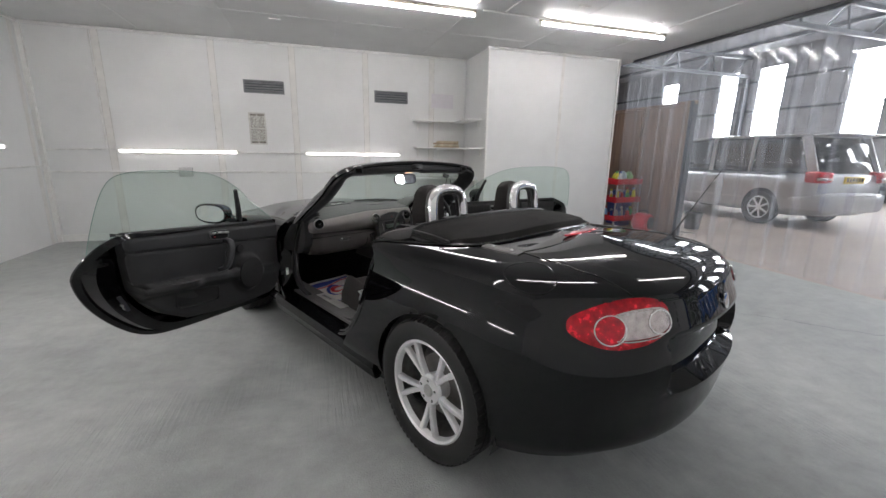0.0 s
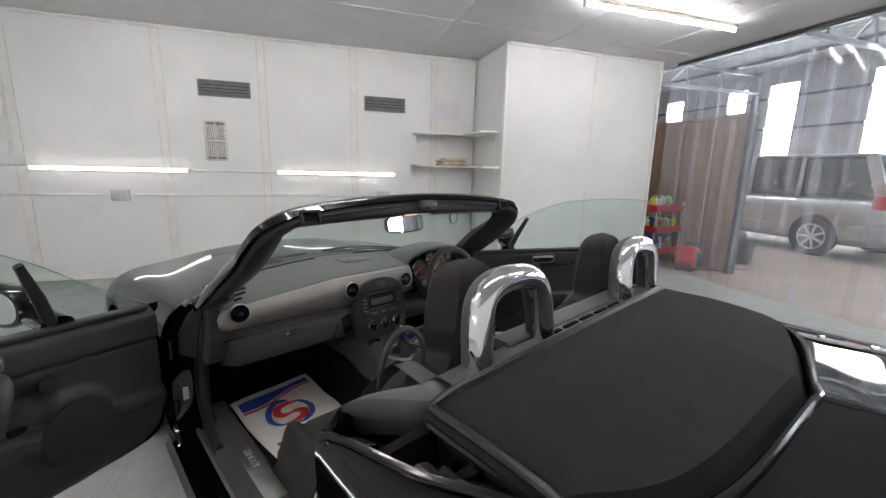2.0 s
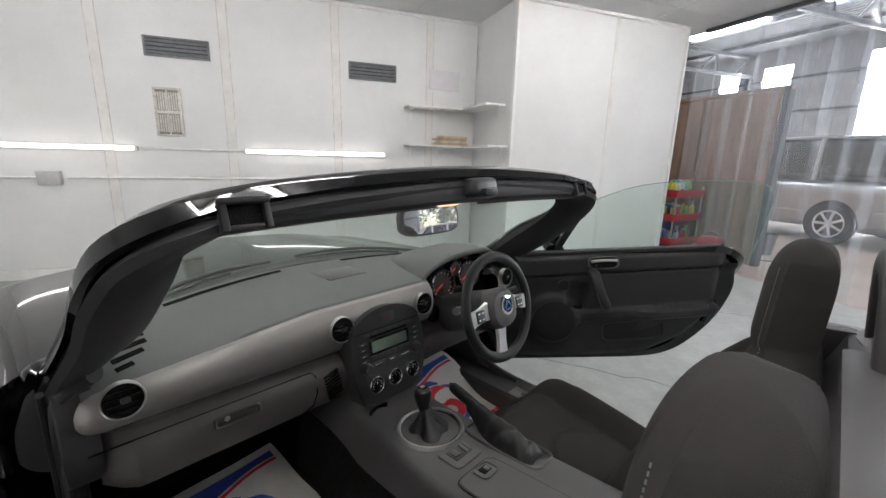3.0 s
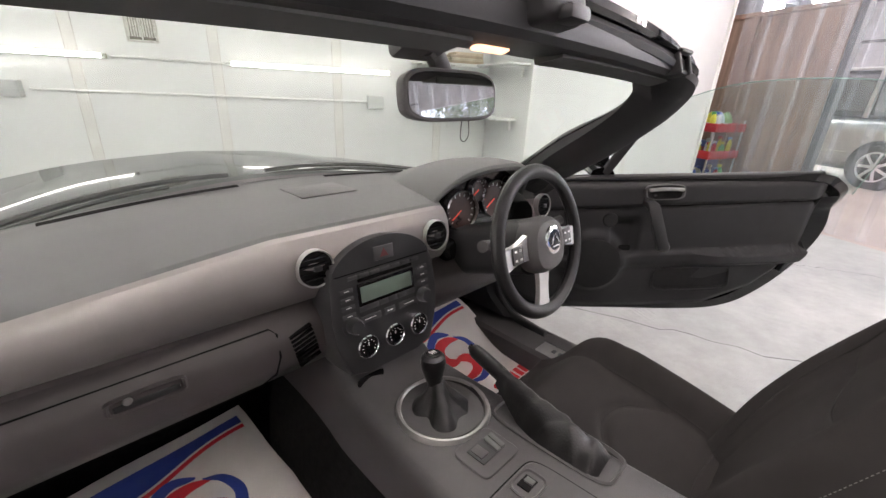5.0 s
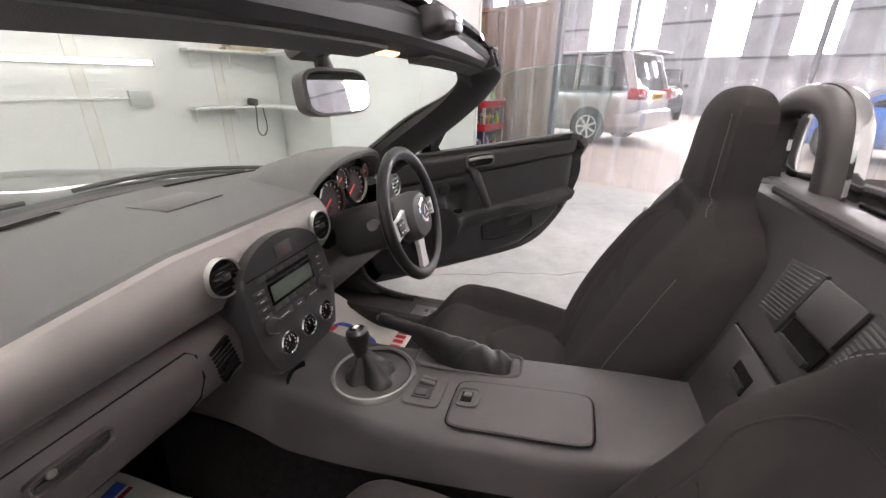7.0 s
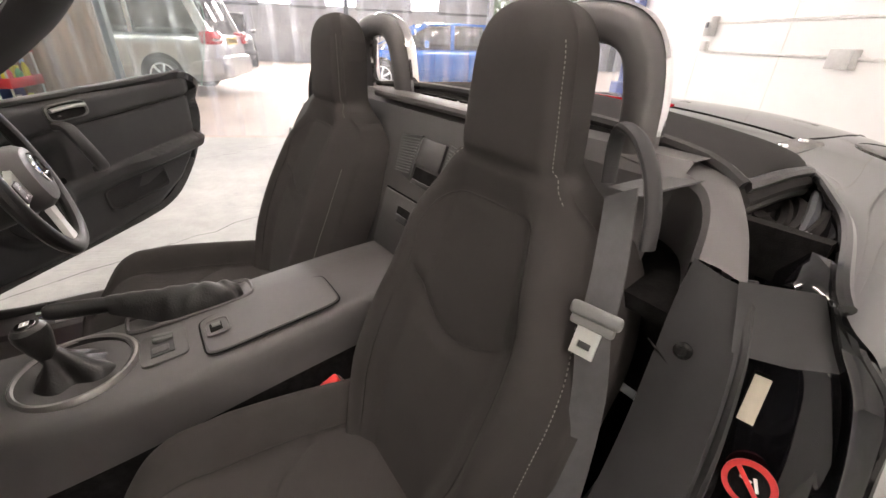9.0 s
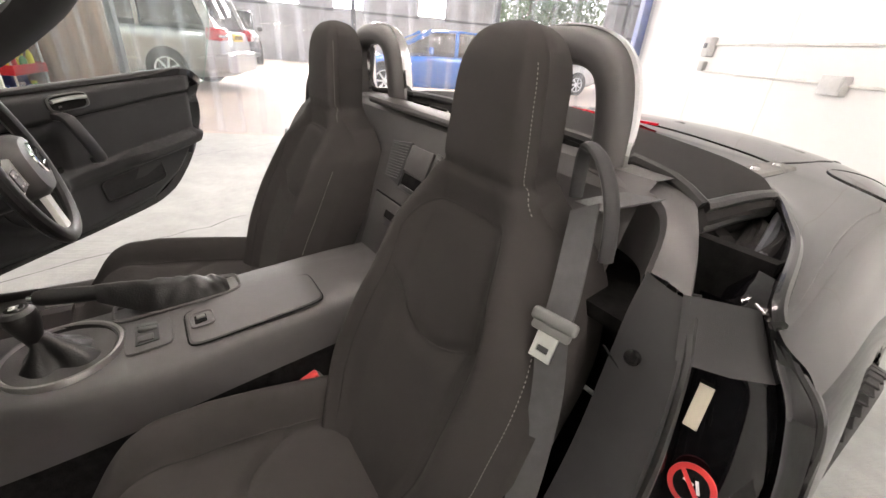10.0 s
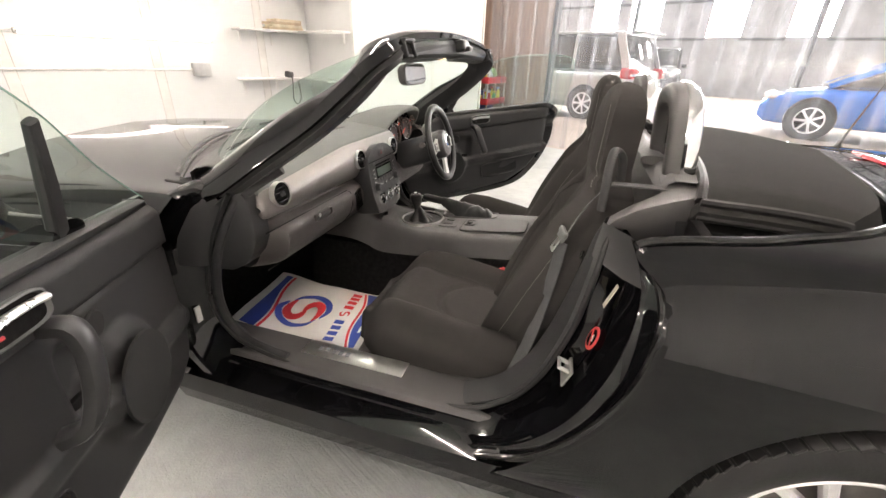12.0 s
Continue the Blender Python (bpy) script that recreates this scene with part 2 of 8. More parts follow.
def box(bm, c, size, rot=None, bevel=0.0, seg=2, mi=0):
    m = Matrix.Translation(c) @ (rot.to_4x4() if rot else Matrix()) @ Matrix.Diagonal((*size, 1))
    r = bmesh.ops.create_cube(bm, size=1, matrix=m)
    vs = r["verts"]
    if bevel:
        es = list({e for v in vs for e in v.link_edges})
        out = bmesh.ops.bevel(bm, geom=es, offset=bevel, segments=seg, affect="EDGES", profile=0.5)
        for f in out["faces"]:
            f.material_index = mi
    for f in {f for v in vs if v.is_valid for f in v.link_faces}:
        f.material_index = mi
    return bm


def rotm(rx=0, ry=0, rz=0):
    return Euler((radians(rx), radians(ry), radians(rz))).to_matrix()


def spline(pts, n):
    """n points on a smooth curve through pts."""
    p = np.array([pts[0], *pts, pts[-1]], float)
    p[0], p[-1] = 2 * p[1] - p[2], 2 * p[-2] - p[-3]
    out = []
    for t in np.linspace(0, len(pts) - 1, n):
        i = min(int(t), len(pts) - 2)
        f = t - i
        a, b, c, d = p[i:i + 4]
        out.append(0.5 * (2 * b + (c - a) * f + (2 * a - 5 * b + 4 * c - d) * f * f + (3 * b - a - 3 * c + d) * f ** 3))
    return np.array(out)


def skin(bm, rows, closed=False, cap=False, mi=0):
    """Faces over rows of points. closed: each row is a ring. cap: ends filled."""
    vr = [[bm.verts.new(p) for p in row] for row in rows]
    n = len(vr[0])
    for a, b in zip(vr, vr[1:]):
        for i in range(n if closed else n - 1):
            j = (i + 1) % n
            try:
                bm.faces.new((a[i], a[j], b[j], b[i])).material_index = mi
            except ValueError:
                pass
    if cap:
        for r in (vr[0], vr[-1]):
            try:
                bm.faces.new(r).material_index = mi
            except ValueError:
                pass
    return vr


def sweep(bm, path, section, up=(0, 0, 1), cap=True, scale=None, mi=0):
    """A section of (side, up) points drawn along a path."""
    path = [Vector(p) for p in path]
    up = Vector(up)
    rows = []
    for i, p in enumerate(path):
        d = (path[min(i + 1, len(path) - 1)] - path[max(i - 1, 0)]).normalized()
        side = d.cross(up).normalized()
        u2 = side.cross(d).normalized()
        k = scale[i] if scale is not None else 1.0
        rows.append([p + side * a * k + u2 * b * k for a, b in section])
    return skin(bm, rows, True, cap, mi)


def ring(rx, ry, n=12, e=2.0):
    """A rounded section: e = 2 an ellipse, more: a rounded box."""
    out = []
    for i in range(n):
        t = 2 * math.pi * i / n
        c, s = math.cos(t), math.sin(t)
        out.append((rx * math.copysign(abs(c) ** (2 / e), c), ry * math.copysign(abs(s) ** (2 / e), s)))
    return out


def tube(bm, path, r, n=10, mi=0, up=(0, 0, 1)):
    d = (Vector(path[-1]) - Vector(path[0])).normalized()
    if abs(d.dot(Vector(up))) > 0.95:
        up = (1, 0, 0.01)
    return sweep(bm, path, ring(r, r, n), up, mi=mi)


def lathe(bm, profile, m, n=32, mi=0):
    """A profile of (radius, height) turned about the z axis of m."""
    rows = [[m @ Vector((r * math.cos(2 * math.pi * i / n), r * math.sin(2 * math.pi * i / n), h)) for i in range(n)] for r, h in profile]
    vr = skin(bm, rows, True, False, mi)
    bmesh.ops.remove_doubles(bm, verts=[v for (r, h), row in zip(profile, vr) if r == 0 for v in row], dist=1e-6)
    return vr


def prism(bm, outline, m, depth, mi=0, bevel=0.0):
    """An outline of (x, y) in the plane of m, as a slab of that depth along its z."""
    lo = [bm.verts.new(m @ Vector((x, y, 0))) for x, y in outline]
    hi = [bm.verts.new(m @ Vector((x, y, depth))) for x, y in outline]
    fs = [bm.faces.new(lo[::-1]), bm.faces.new(hi)]
    n = len(lo)
    for i in range(n):
        j = (i + 1) % n
        fs.append(bm.faces.new((lo[i], lo[j], hi[j], hi[i])))
    for f in fs:
        f.material_index = mi
    if bevel:
        bmesh.ops.bevel(bm, geom=[e for e in fs[1].edges], offset=bevel, segments=2, affect="EDGES", profile=0.5)
    return fs


def axes(o, z, x=(1, 0, 0)):
    """A frame at o whose z axis is z and whose x axis lies near x."""
    z = Vector(z).normalized()
    y = z.cross(Vector(x)).normalized()
    x = y.cross(z)
    m = Matrix((x, y, z)).transposed().to_4x4()
    m.translation = o
    return m


def thing(name, label, category, group="", m=None):
    e = new(name)
    e.empty_display_size = 0.2
    if m is not None:
        e.matrix_world = m
    return tagged(e, label, category, group)


def smoothstep(t):
    t = min(1.0, max(0.0, t))
    return t * t * (3 - 2 * t)

# ---- the bay: room frame (u along the vented wall, n towards it) ----
RM = pose(0, 0, 0, 0, 0, -25.5)
U0, U1, N0, N1, H = -4.60, 3.95, -2.70, 5.10, 2.83


def built(name, bm, mat, label, category="", kind="", parent=None, smooth=False, group=""):
    ob = part(name, bm, mat, parent, smooth=smooth)
    if not parent:
        ob.matrix_world = RM
        tagged(ob, label, category, group, kind)
    return ob


def slab(name, lo, hi, mat, label, kind="structure", bevel=0.0, category=""):
    bm = bmesh.new()
    box(bm, [(a + b) / 2 for a, b in zip(lo, hi)], [b - a for a, b in zip(lo, hi)], bevel=bevel)
    return built(name, bm, mat, label, category or "structure", kind)


slab("floor", (U0 - 0.1, N0 - 0.1, -0.2), (U1 + 0.05, N1 + 0.1, 0), FLOORM, "grey painted concrete floor, scuffed and brush-marked", category="floor")
wall_north = slab("wall_north", (U0 - 0.12, N1, 0), (1.38, N1 + 0.12, H), WALL, "white insulated panel wall with cream joints", category="wall")
wall_west = slab("wall_west", (U0 - 0.12, N0 - 0.12, 0), (U0, N1, H), WALL, "white panel wall of the valeting bay", category="wall")
wall_south = slab("wall_south", (U0, N0 - 0.12, 0), (U1 + 0.22, N0, H), WALL, "white panel wall with surface conduits", category="wall")
wall_box = slab("wall_box", (1.40, 4.15, 0), (3.66, N1 + 0.12, H), WALL, "white boxed-out panel wall beside the curtain", category="wall")
ceiling = slab("ceiling", (U0 - 0.12, N0 - 0.12, H + 0.004), (U1 + 0.1, N1 + 0.12, H + 0.14), CEIL, "off-white panel ceiling with taped joints", category="ceiling")


def joints(name, parent, mats, strips):
    """Flat cover strips over panel joints, each a part of its wall."""
    for lo, hi in strips:
        bm = bmesh.new()
        box(bm, [(a + b) / 2 for a, b in zip(lo, hi)], [b - a for a, b in zip(lo, hi)], bevel=0.0015, seg=1)
        part(name, bm, mats, parent, smooth=False)


PANEL_N = (-3.80, -2.45, -1.38, -0.30, 0.78)
joints("joint_strip", wall_north, JOINT, [((u - 0.04, N1 - 0.004, 0.0), (u + 0.04, N1 - 0.0005, H - 0.03)) for u in PANEL_N])
joints("sealant_line", wall_north, SEAL, [((u + s * 0.042 - 0.003, N1 - 0.005, 0.02), (u + s * 0.042 + 0.003, N1 - 0.001, H - 0.03)) for u in PANEL_N for s in (-1, 1)])
joints("joint_strip", wall_box, JOINT, [((2.62, 4.146, 0.0), (2.67, 4.1495, H - 0.03))])
joints("joint_strip", wall_south, JOINT, [((u - 0.006, N0 + 0.0005, 0.0), (u + 0.006, N0 + 0.004, H - 0.03)) for u in (2.98, 2.05, 0.9, -0.3, -1.5, -2.7, -3.8)])
joints("joint_strip", wall_west, JOINT, [((U0 + 0.0005, n - 0.035, 0.0), (U0 + 0.004, n + 0.035, H - 0.03)) for n in (4.95, 3.9, 2.8, 1.7, 0.6, -0.5, -1.6)])
joints("cove_trim", wall_north, WHITEP, [((U0, N1 - 0.03, H - 0.03), (1.39, N1 - 0.0005, H))])
joints("cove_trim", wall_box, WHITEP, [((1.41, 4.12, H - 0.03), (3.66, 4.1495, H)), ((1.37, 4.12, 0), (1.3995, 4.165, H)), ((3.6605, 4.12, 0), (3.685, 4.18, H))])
joints("cove_trim", wall_west, WHITEP, [((U0 + 0.0005, N0, H - 0.03), (U0 + 0.03, N1 - 0.03, H)), ((U0 + 0.0005, N1 - 0.05, 0), (U0 + 0.05, N1 - 0.005, H - 0.03))])
joints("skirting", wall_north, WHITEP, [((U0 + 0.02, N1 - 0.02, 0), (1.39, N1 - 0.0045, 0.10))])
ceil_tape = bmesh.new()
for u in (-3.3, -2.1, -0.75, 0.62, 1.9, 3.1):
    box(ceil_tape, (u, 1.2, H + 0.001), (0.07, 7.6, 0.006))
for n in (1.35, -1.1, 3.75):
    box(ceil_tape, (-0.3, n, H + 0.0005), (8.3, 0.012, 0.004))
built("ceiling_tape", ceil_tape, CEIL, "taped joints across the ceiling panels", "trim", "structure")


def lamp_batten(u, n, z, along, length, wall=None, lit=None):
    """A fluorescent batten: a white channel with end caps, and a bare tube."""
    m = RM @ pose(u, n, z, 0, 0, along)
    if wall:
        m = m @ pose(0, 0, 0, wall, 0, 0)
    t = thing("tube_light", "white fluorescent batten lamp with a lit bare tube", "lamp", "fluorescent tube lights", m)
    bm = bmesh.new()
    box(bm, (0, 0, -0.018), (length, 0.042, 0.036), bevel=0.005)
    part("batten", bm, BATTEN, t, "cream batten, toned down beside its tube")
    bm = bmesh.new()
    sweep(bm, [(-length / 2 + 0.026, 0, -0.050), (length / 2 - 0.026, 0, -0.050)], ring(0.020 if wall else 0.022, 0.017, 16))
    part("tube", bm, lit or (TUBE if wall else CEILTUBE), t, "glowing white fluorescent tube")
    for s in (-1, 1):
        bm = bmesh.new()
        box(bm, (s * (length / 2 - 0.014), 0, -0.056), (0.024, 0.034, 0.044), bevel=0.004)
        part("lamp_holder", bm, WHITEP, t)


for u in (-0.26, 2.33):
    lamp_batten(u, 2.80, H, 0, 1.80)
lamp_batten(-2.8, 2.80, H, 0, 1.78)
for u in (-2.8, -0.20, 2.43):
    lamp_batten(u, 0.15, H, 0, 1.78)
for u in (-2.97, -0.515):
    lamp_batten(u, N1, 1.26, 0, 1.52, -90)
lamp_batten(U0, 3.55, 1.29, 90, 1.56, -90)
for n in (1.15, -1.25):
    lamp_batten(U0, n, 1.29, 90, 1.56, -90, SIDETUBE)

def vent(u, n, z, w, h, rows, mat, label, name="wall_vent", wall=0):
    """A framed vent with slats of its own."""
    m = RM @ pose(u, n, z, 0, 0, wall)
    t = thing(name, label, "vent", "", m)
    bm = bmesh.new()
    for s in (-1, 1):
        box(bm, (s * (w / 2 - 0.01), -0.01, 0), (0.02, 0.02, h), bevel=0.002)
        box(bm, (0, -0.0105, s * (h / 2 - 0.01)), (w - 0.04, 0.019, 0.02), bevel=0.002)
    part("frame", bm, mat, t)
    bm = bmesh.new()
    box(bm, (0, -0.003, 0), (w - 0.03, 0.004, h - 0.03))
    # Dark sheet in place of the shade behind slats and bars.
    part("backing", bm, DARKSTEEL if mat is DUCTG else GRILLEB, t)
    for i in range(rows):
        bm = bmesh.new()
        box(bm, (0, -0.011, (i + 0.5) / rows * (h - 0.04) - (h - 0.04) / 2), (w - 0.04, 0.014, 0.6 * (h - 0.04) / rows), rotm(28), bevel=0.001, seg=1)
        part("slat", bm, mat, t)
    return t


vent(-1.79, N1, 2.21, 0.555, 0.182, 4, DUCTG, "grey slatted air vent high on the white wall")
vent(0.104, N1, 2.167, 0.54, 0.182, 4, DUCTG, "grey slatted air vent high on the white wall")
vent(U0, 4.0, 2.25, 0.56, 0.19, 4, DUCTG, "grey slatted air vent high on the side wall", wall=90)
hit = vent(-1.92, N1, 1.615, 0.235, 0.46, 0, GALV, "galvanised fixed grille with two rows of slots", "wall_grille")
for k in range(2):
    for i in range(10):
        bm = bmesh.new()
        box(bm, ((0.010 + 0.0195 * (i % 5)) * (-1 if i < 5 else 1) + (-0.006 if i < 5 else 0.006), -0.012, 0.104 - 0.208 * k), (0.0125, 0.008, 0.165), bevel=0.001, seg=1)
        part("bar", bm, GALV, hit)
bm = bmesh.new()
box(bm, (0, -0.014, 0), (0.195, 0.012, 0.030), bevel=0.002)
part("middle_rail", bm, GALV, hit)
bm = bmesh.new()
box(bm, (0, -0.015, 0), (0.012, 0.010, 0.42), bevel=0.002)
part("middle_stile", bm, GALV, hit)
bm = bmesh.new()
box(bm, (0.97, N1 - 0.006, 2.15), (0.38, 0.012, 0.22), bevel=0.003)
built("cover_plate", bm, material("faded_lilac_plate", (0.66, 0.64, 0.67), 0.5, vary=0.03), "faded blank cover plate on the white wall", "cover plate")


def conduit(name, pts, label, r=0.011):
    bm = bmesh.new()
    tube(bm, pts, r, 8)
    built(name, bm, CONDUIT, label, "conduit", smooth=True)


conduit("conduit", [(U0 + 0.02, N1 - 0.014, 1.26), (-3.76, N1 - 0.014, 1.285)], "thin white surface conduit feeding the wall lamps")
conduit("conduit", [(-2.18, N1 - 0.014, 1.26), (-1.28, N1 - 0.014, 1.26)], "thin white surface conduit feeding the wall lamps")
conduit("conduit", [(-3.86, N1 - 0.014, 1.28), (-3.86, N1 - 0.014, H)], "upright white conduit rising to the ceiling", 0.009)
conduit("conduit", [(U0 + 0.02, N1 - 0.016, 0.972), (-2.98, N1 - 0.016, 0.972)], "white surface conduit for the sockets")
conduit("conduit", [(-2.80, N1 - 0.016, 0.972), (0.0, N1 - 0.016, 0.972)], "white surface conduit for the sockets")
conduit("conduit", [(U0 + 0.014, N1 - 0.05, 1.05), (U0 + 0.014, 0, 1.05)], "white surface conduit on the side wall")
conduit("conduit", [(2.81, N0 + 0.014, 1.326), (-1, N0 + 0.014, 1.335)], "white surface conduit on the wall behind the car")
conduit("conduit", [(2.86, N0 + 0.014, 1.085), (1.61, N0 + 0.014, 1.075)], "white surface conduit to the junction box")
conduit("conduit", [(1.43, N0 + 0.014, 1.07), (-2, N0 + 0.014, 1.075)], "white surface conduit past the junction box")
conduit("conduit", [(0.7, 2.74, H - 0.014), (1.55, 2.76, H - 0.014)], "white conduit across the ceiling between lamps")
conduit("conduit", [(0.95, 2.7, H - 0.014), (0.95, 1.0, H - 0.014)], "white conduit across the ceiling", 0.009)


def wall_box_thing(name, u, n, z, size, label, cat, face=-1, extra=None):
    t = thing(name, label, cat, "", RM @ pose(u, n, z))
    bm = bmesh.new()
    box(bm, (0, face * size[1] / 2, 0), size, bevel=0.006)
    part("body", bm, BOXGREY, t)
    bm = bmesh.new()
    box(bm, (0, face * (size[1] + 0.003), 0), (size[0] * 0.86, 0.006, size[2] * 0.86), bevel=0.002)
    part("lid", bm, BOXGREY, t)
    if extra:
        bm = bmesh.new()
        box(bm, (0, face * (size[1] + 0.012), 0.01), (0.03, 0.02, 0.045), bevel=0.003)
        part("switch", bm, DUCTG, t, "grey switch lever")


wall_box_thing("junction_box", -2.93, N1, 0.972, (0.17, 0.07, 0.13), "grey-white junction box on the wall conduit", "junction box")
wall_box_thing("junction_box", 0.08, N1, 0.972, (0.17, 0.07, 0.13), "grey-white junction box on the wall conduit", "junction box")
wall_box_thing("junction_box", 1.52, N0, 1.066, (0.17, 0.07, 0.13), "grey-white junction box on the wall conduit", "junction box", 1)
wall_box_thing("isolator_switch", 2.86, N0, 1.30, (0.09, 0.07, 0.17), "small grey isolator switch on the white wall", "switch", 1, True)
wall_box_thing("wall_socket", 2.89, N0, 1.13, (0.07, 0.04, 0.09), "white socket below the isolator switch", "socket", 1)
for u, n in ((1.65, 2.28), (2.76, 2.45), (3.4, 1.0), (-1.5, 3.9)):
    bm = bmesh.new()
    box(bm, (u, n, H - 0.008), (0.13, 0.035, 0.016), bevel=0.004)
    built("ceiling_cap", bm, WHITEP, "small white cap on the ceiling joint", "cap")


# corner shelves between the recess and the boxed-out wall
def corner_shelf(z, a, b, u_end=1.36):
    t = thing("corner_shelf", "white L-shaped corner shelf on metal brackets", "shelf", "corner shelves", RM)
    bm = bmesh.new()
    box(bm, ((a + u_end) / 2, N1 - 0.115, z), (u_end - a, 0.22, 0.02), bevel=0.003)
    part("long_board", bm, WHITEP, t)
    bm = bmesh.new()
    box(bm, (u_end - 0.115, (b + N1 - 0.226) / 2, z), (0.23, N1 - 0.226 - b, 0.02), bevel=0.003)
    part("side_board", bm, WHITEP, t)
    for u in (a + 0.08, u_end - 0.45):
        bm = bmesh.new()
        box(bm, (u, N1 - 0.09, z - 0.016), (0.02, 0.18, 0.012))
        box(bm, (u, N1 - 0.007, z - 0.08), (0.02, 0.014, 0.14))
        part("bracket", bm, WHITEP, t)
    bm = bmesh.new()
    box(bm, (u_end - 0.02, b + 0.1, z - 0.06), (0.02, 0.02, 0.1))
    part("bracket", bm, WHITEP, t)


corner_shelf(1.815, 0.47, 4.26)
corner_shelf(1.385, 0.47, 4.16)
corner_shelf(0.88, 0.44, 4.32)
for i, (dx, w, c) in enumerate(((0, 0.40, (0.52, 0.42, 0.30)), (0.01, 0.36, (0.62, 0.54, 0.40)), (-0.01, 0.38, (0.46, 0.36, 0.26)), (0.02, 0.33, (0.60, 0.50, 0.36)))):
    bm = bmesh.new()
    box(bm, (1.02 + dx, N1 - 0.11, 1.409 + 0.027 * i), (w, 0.19, 0.0255), rotm(0, 0, 3 * i - 4), bevel=0.003)
    built("cardboard_sheet", bm, material("old_cardboard", c, 0.8, vary=0.15, scale=9), "worn brown cardboard pieces stacked on the shelf", "cardboard", group="cardboard stack")
bm = bmesh.new()
box(bm, (1.02, N1 - 0.12, 0.925), (0.10, 0.07, 0.07), rotm(0, 10, 20), bevel=0.02, seg=3)
cable = spline([(1.0, N1 - 0.20, 0.93), (0.99, N1 - 0.245, 0.86), (0.98, N1 - 0.24, 0.66), (1.03, N1 - 0.235, 0.60), (1.08, N1 - 0.24, 0.68), (1.06, N1 - 0.245, 0.87)], 24)
tube(bm, cable, 0.006, 6)
built("charger_with_cable", bm, PLASTIC, "small black charger with a hanging loop of cable", "charger", smooth=True)

# floor crack and scuffs, thin raised scars in the screed
for k, (a, b) in enumerate((((0.55, 2.35), (3.1, -0.2)), ((2.2, 2.9), (3.7, 1.6)))):
    bm = bmesh.new()
    rng = random.Random(k)
    pts = [Vector((a[0] + (b[0] - a[0]) * i / 40 + rng.uniform(-0.02, 0.02), a[1] + (b[1] - a[1]) * i / 40 + rng.uniform(-0.03, 0.03), 0.0008)) for i in range(41)]
    for i, (p, q) in enumerate(zip(pts, pts[1:])):
        w = rng.uniform(0.001, 0.004)
        d = (q - p).cross(Vector((0, 0, 1))).normalized() * w
        bm.faces.new([bm.verts.new(x) for x in (p - d, q - d, q + d, p + d)])
    built("floor_crack", bm, DARKSTEEL, "thin dark crack across the concrete floor", "crack", "structure")

# ---- the strip curtain ----
rail = bmesh.new()
box(rail, (U1, (4.12 + N0) / 2, H - 0.02), (0.06, 4.12 - N0, 0.04), bevel=0.004)
built("curtain_rail", rail, DARKSTEEL, "dark steel rail along the head of the strip curtain", "rail", "structure")
curtain = thing("strip_curtain", "clear bluish PVC strip curtain hanging from a steel rail", "strip curtain", "", RM)
rng = random.Random(4)
n, k = 4.06, 0
while n > N0 + 0.1:
    w = 0.30
    du = 0.012 if k % 2 else -0.012
    tw = rng.uniform(-0.05, 0.05)
    bm = bmesh.new()
    rows = []
    for z in np.linspace(0.03, H - 0.03, 7):
        sway = tw * (1 - z / H) ** 2 * 0.8
        rows.append([(U1 + du + sway * (x - 0.5) + 0.010 * (2 * x - 1) ** 2, n - w * (x - 0.5), z) for x in np.linspace(0, 1, 6)])
    skin(bm, rows)
    part("strip", bm, PVC, curtain)
    n -= 0.235
    k += 1
bm = bmesh.new()
box(bm, (U1 + 0.14, N0 + 0.06, H / 2), (0.10, 0.10, H), bevel=0.004)
box(bm, (U1 + 0.14, N0 + 0.10, 0.35), (0.16, 0.18, 0.7), bevel=0.006)
built("corner_post", bm, BLUESTEEL, "blue painted steel post at the end of the curtain", "post", "structure")

# ---- the hall beyond the curtain ----
HU, HN0, HN1, HH = 20.0, -16.0, 24.0, 6.4
slab("floor_hall", (U1 + 0.05, HN0 - 0.2, -0.2), (HU + 0.2, HN1 + 0.2, -0.004), HALLM, "worn pinkish-beige concrete floor of the workshop hall", category="floor")
slab("ground", (HU + 0.2, -300, -0.3), (400, 300, -0.02), material("yard_concrete", (0.45, 0.44, 0.41), 0.8, vary=0.1, scale=0.5), "pale concrete yard outside the hall door", category="ground")
DOOR = (-10.5, -5.2, 4.6)
WINS = [(18.8, 19.9), (15.1, 16.05), (12.8, 14.0), (9.0, 10.2), (7.05, 8.4), (3.85, 5.1), (1.1, 2.35), (-2.6, -1.4), (-14.0, -12.6)]
segs, edge = [], HN0
for a, b in sorted(WINS + [DOOR[:2]]):
    segs.append((edge, a))
    edge = b
segs.append((edge, HN1))
bm = bmesh.new()
for a, b in segs:
    box(bm, (HU + 0.1, (a + b) / 2, HH / 2), (0.2, b - a, HH))
for a, b in WINS:
    box(bm, (HU + 0.1, (a + b) / 2, 1.15), (0.2, b - a, 2.3))
    box(bm, (HU + 0.1, (a + b) / 2, (5.6 + HH) / 2), (0.2, b - a, HH - 5.6))
box(bm, (HU + 0.1, (DOOR[0] + DOOR[1]) / 2, (DOOR[2] + HH) / 2), (0.2, DOOR[1] - DOOR[0], HH - DOOR[2]))
hall_wall = built("wall_east", bm, CLAD, "grey clad wall of the hall with tall daylight sheets", "wall", "structure")
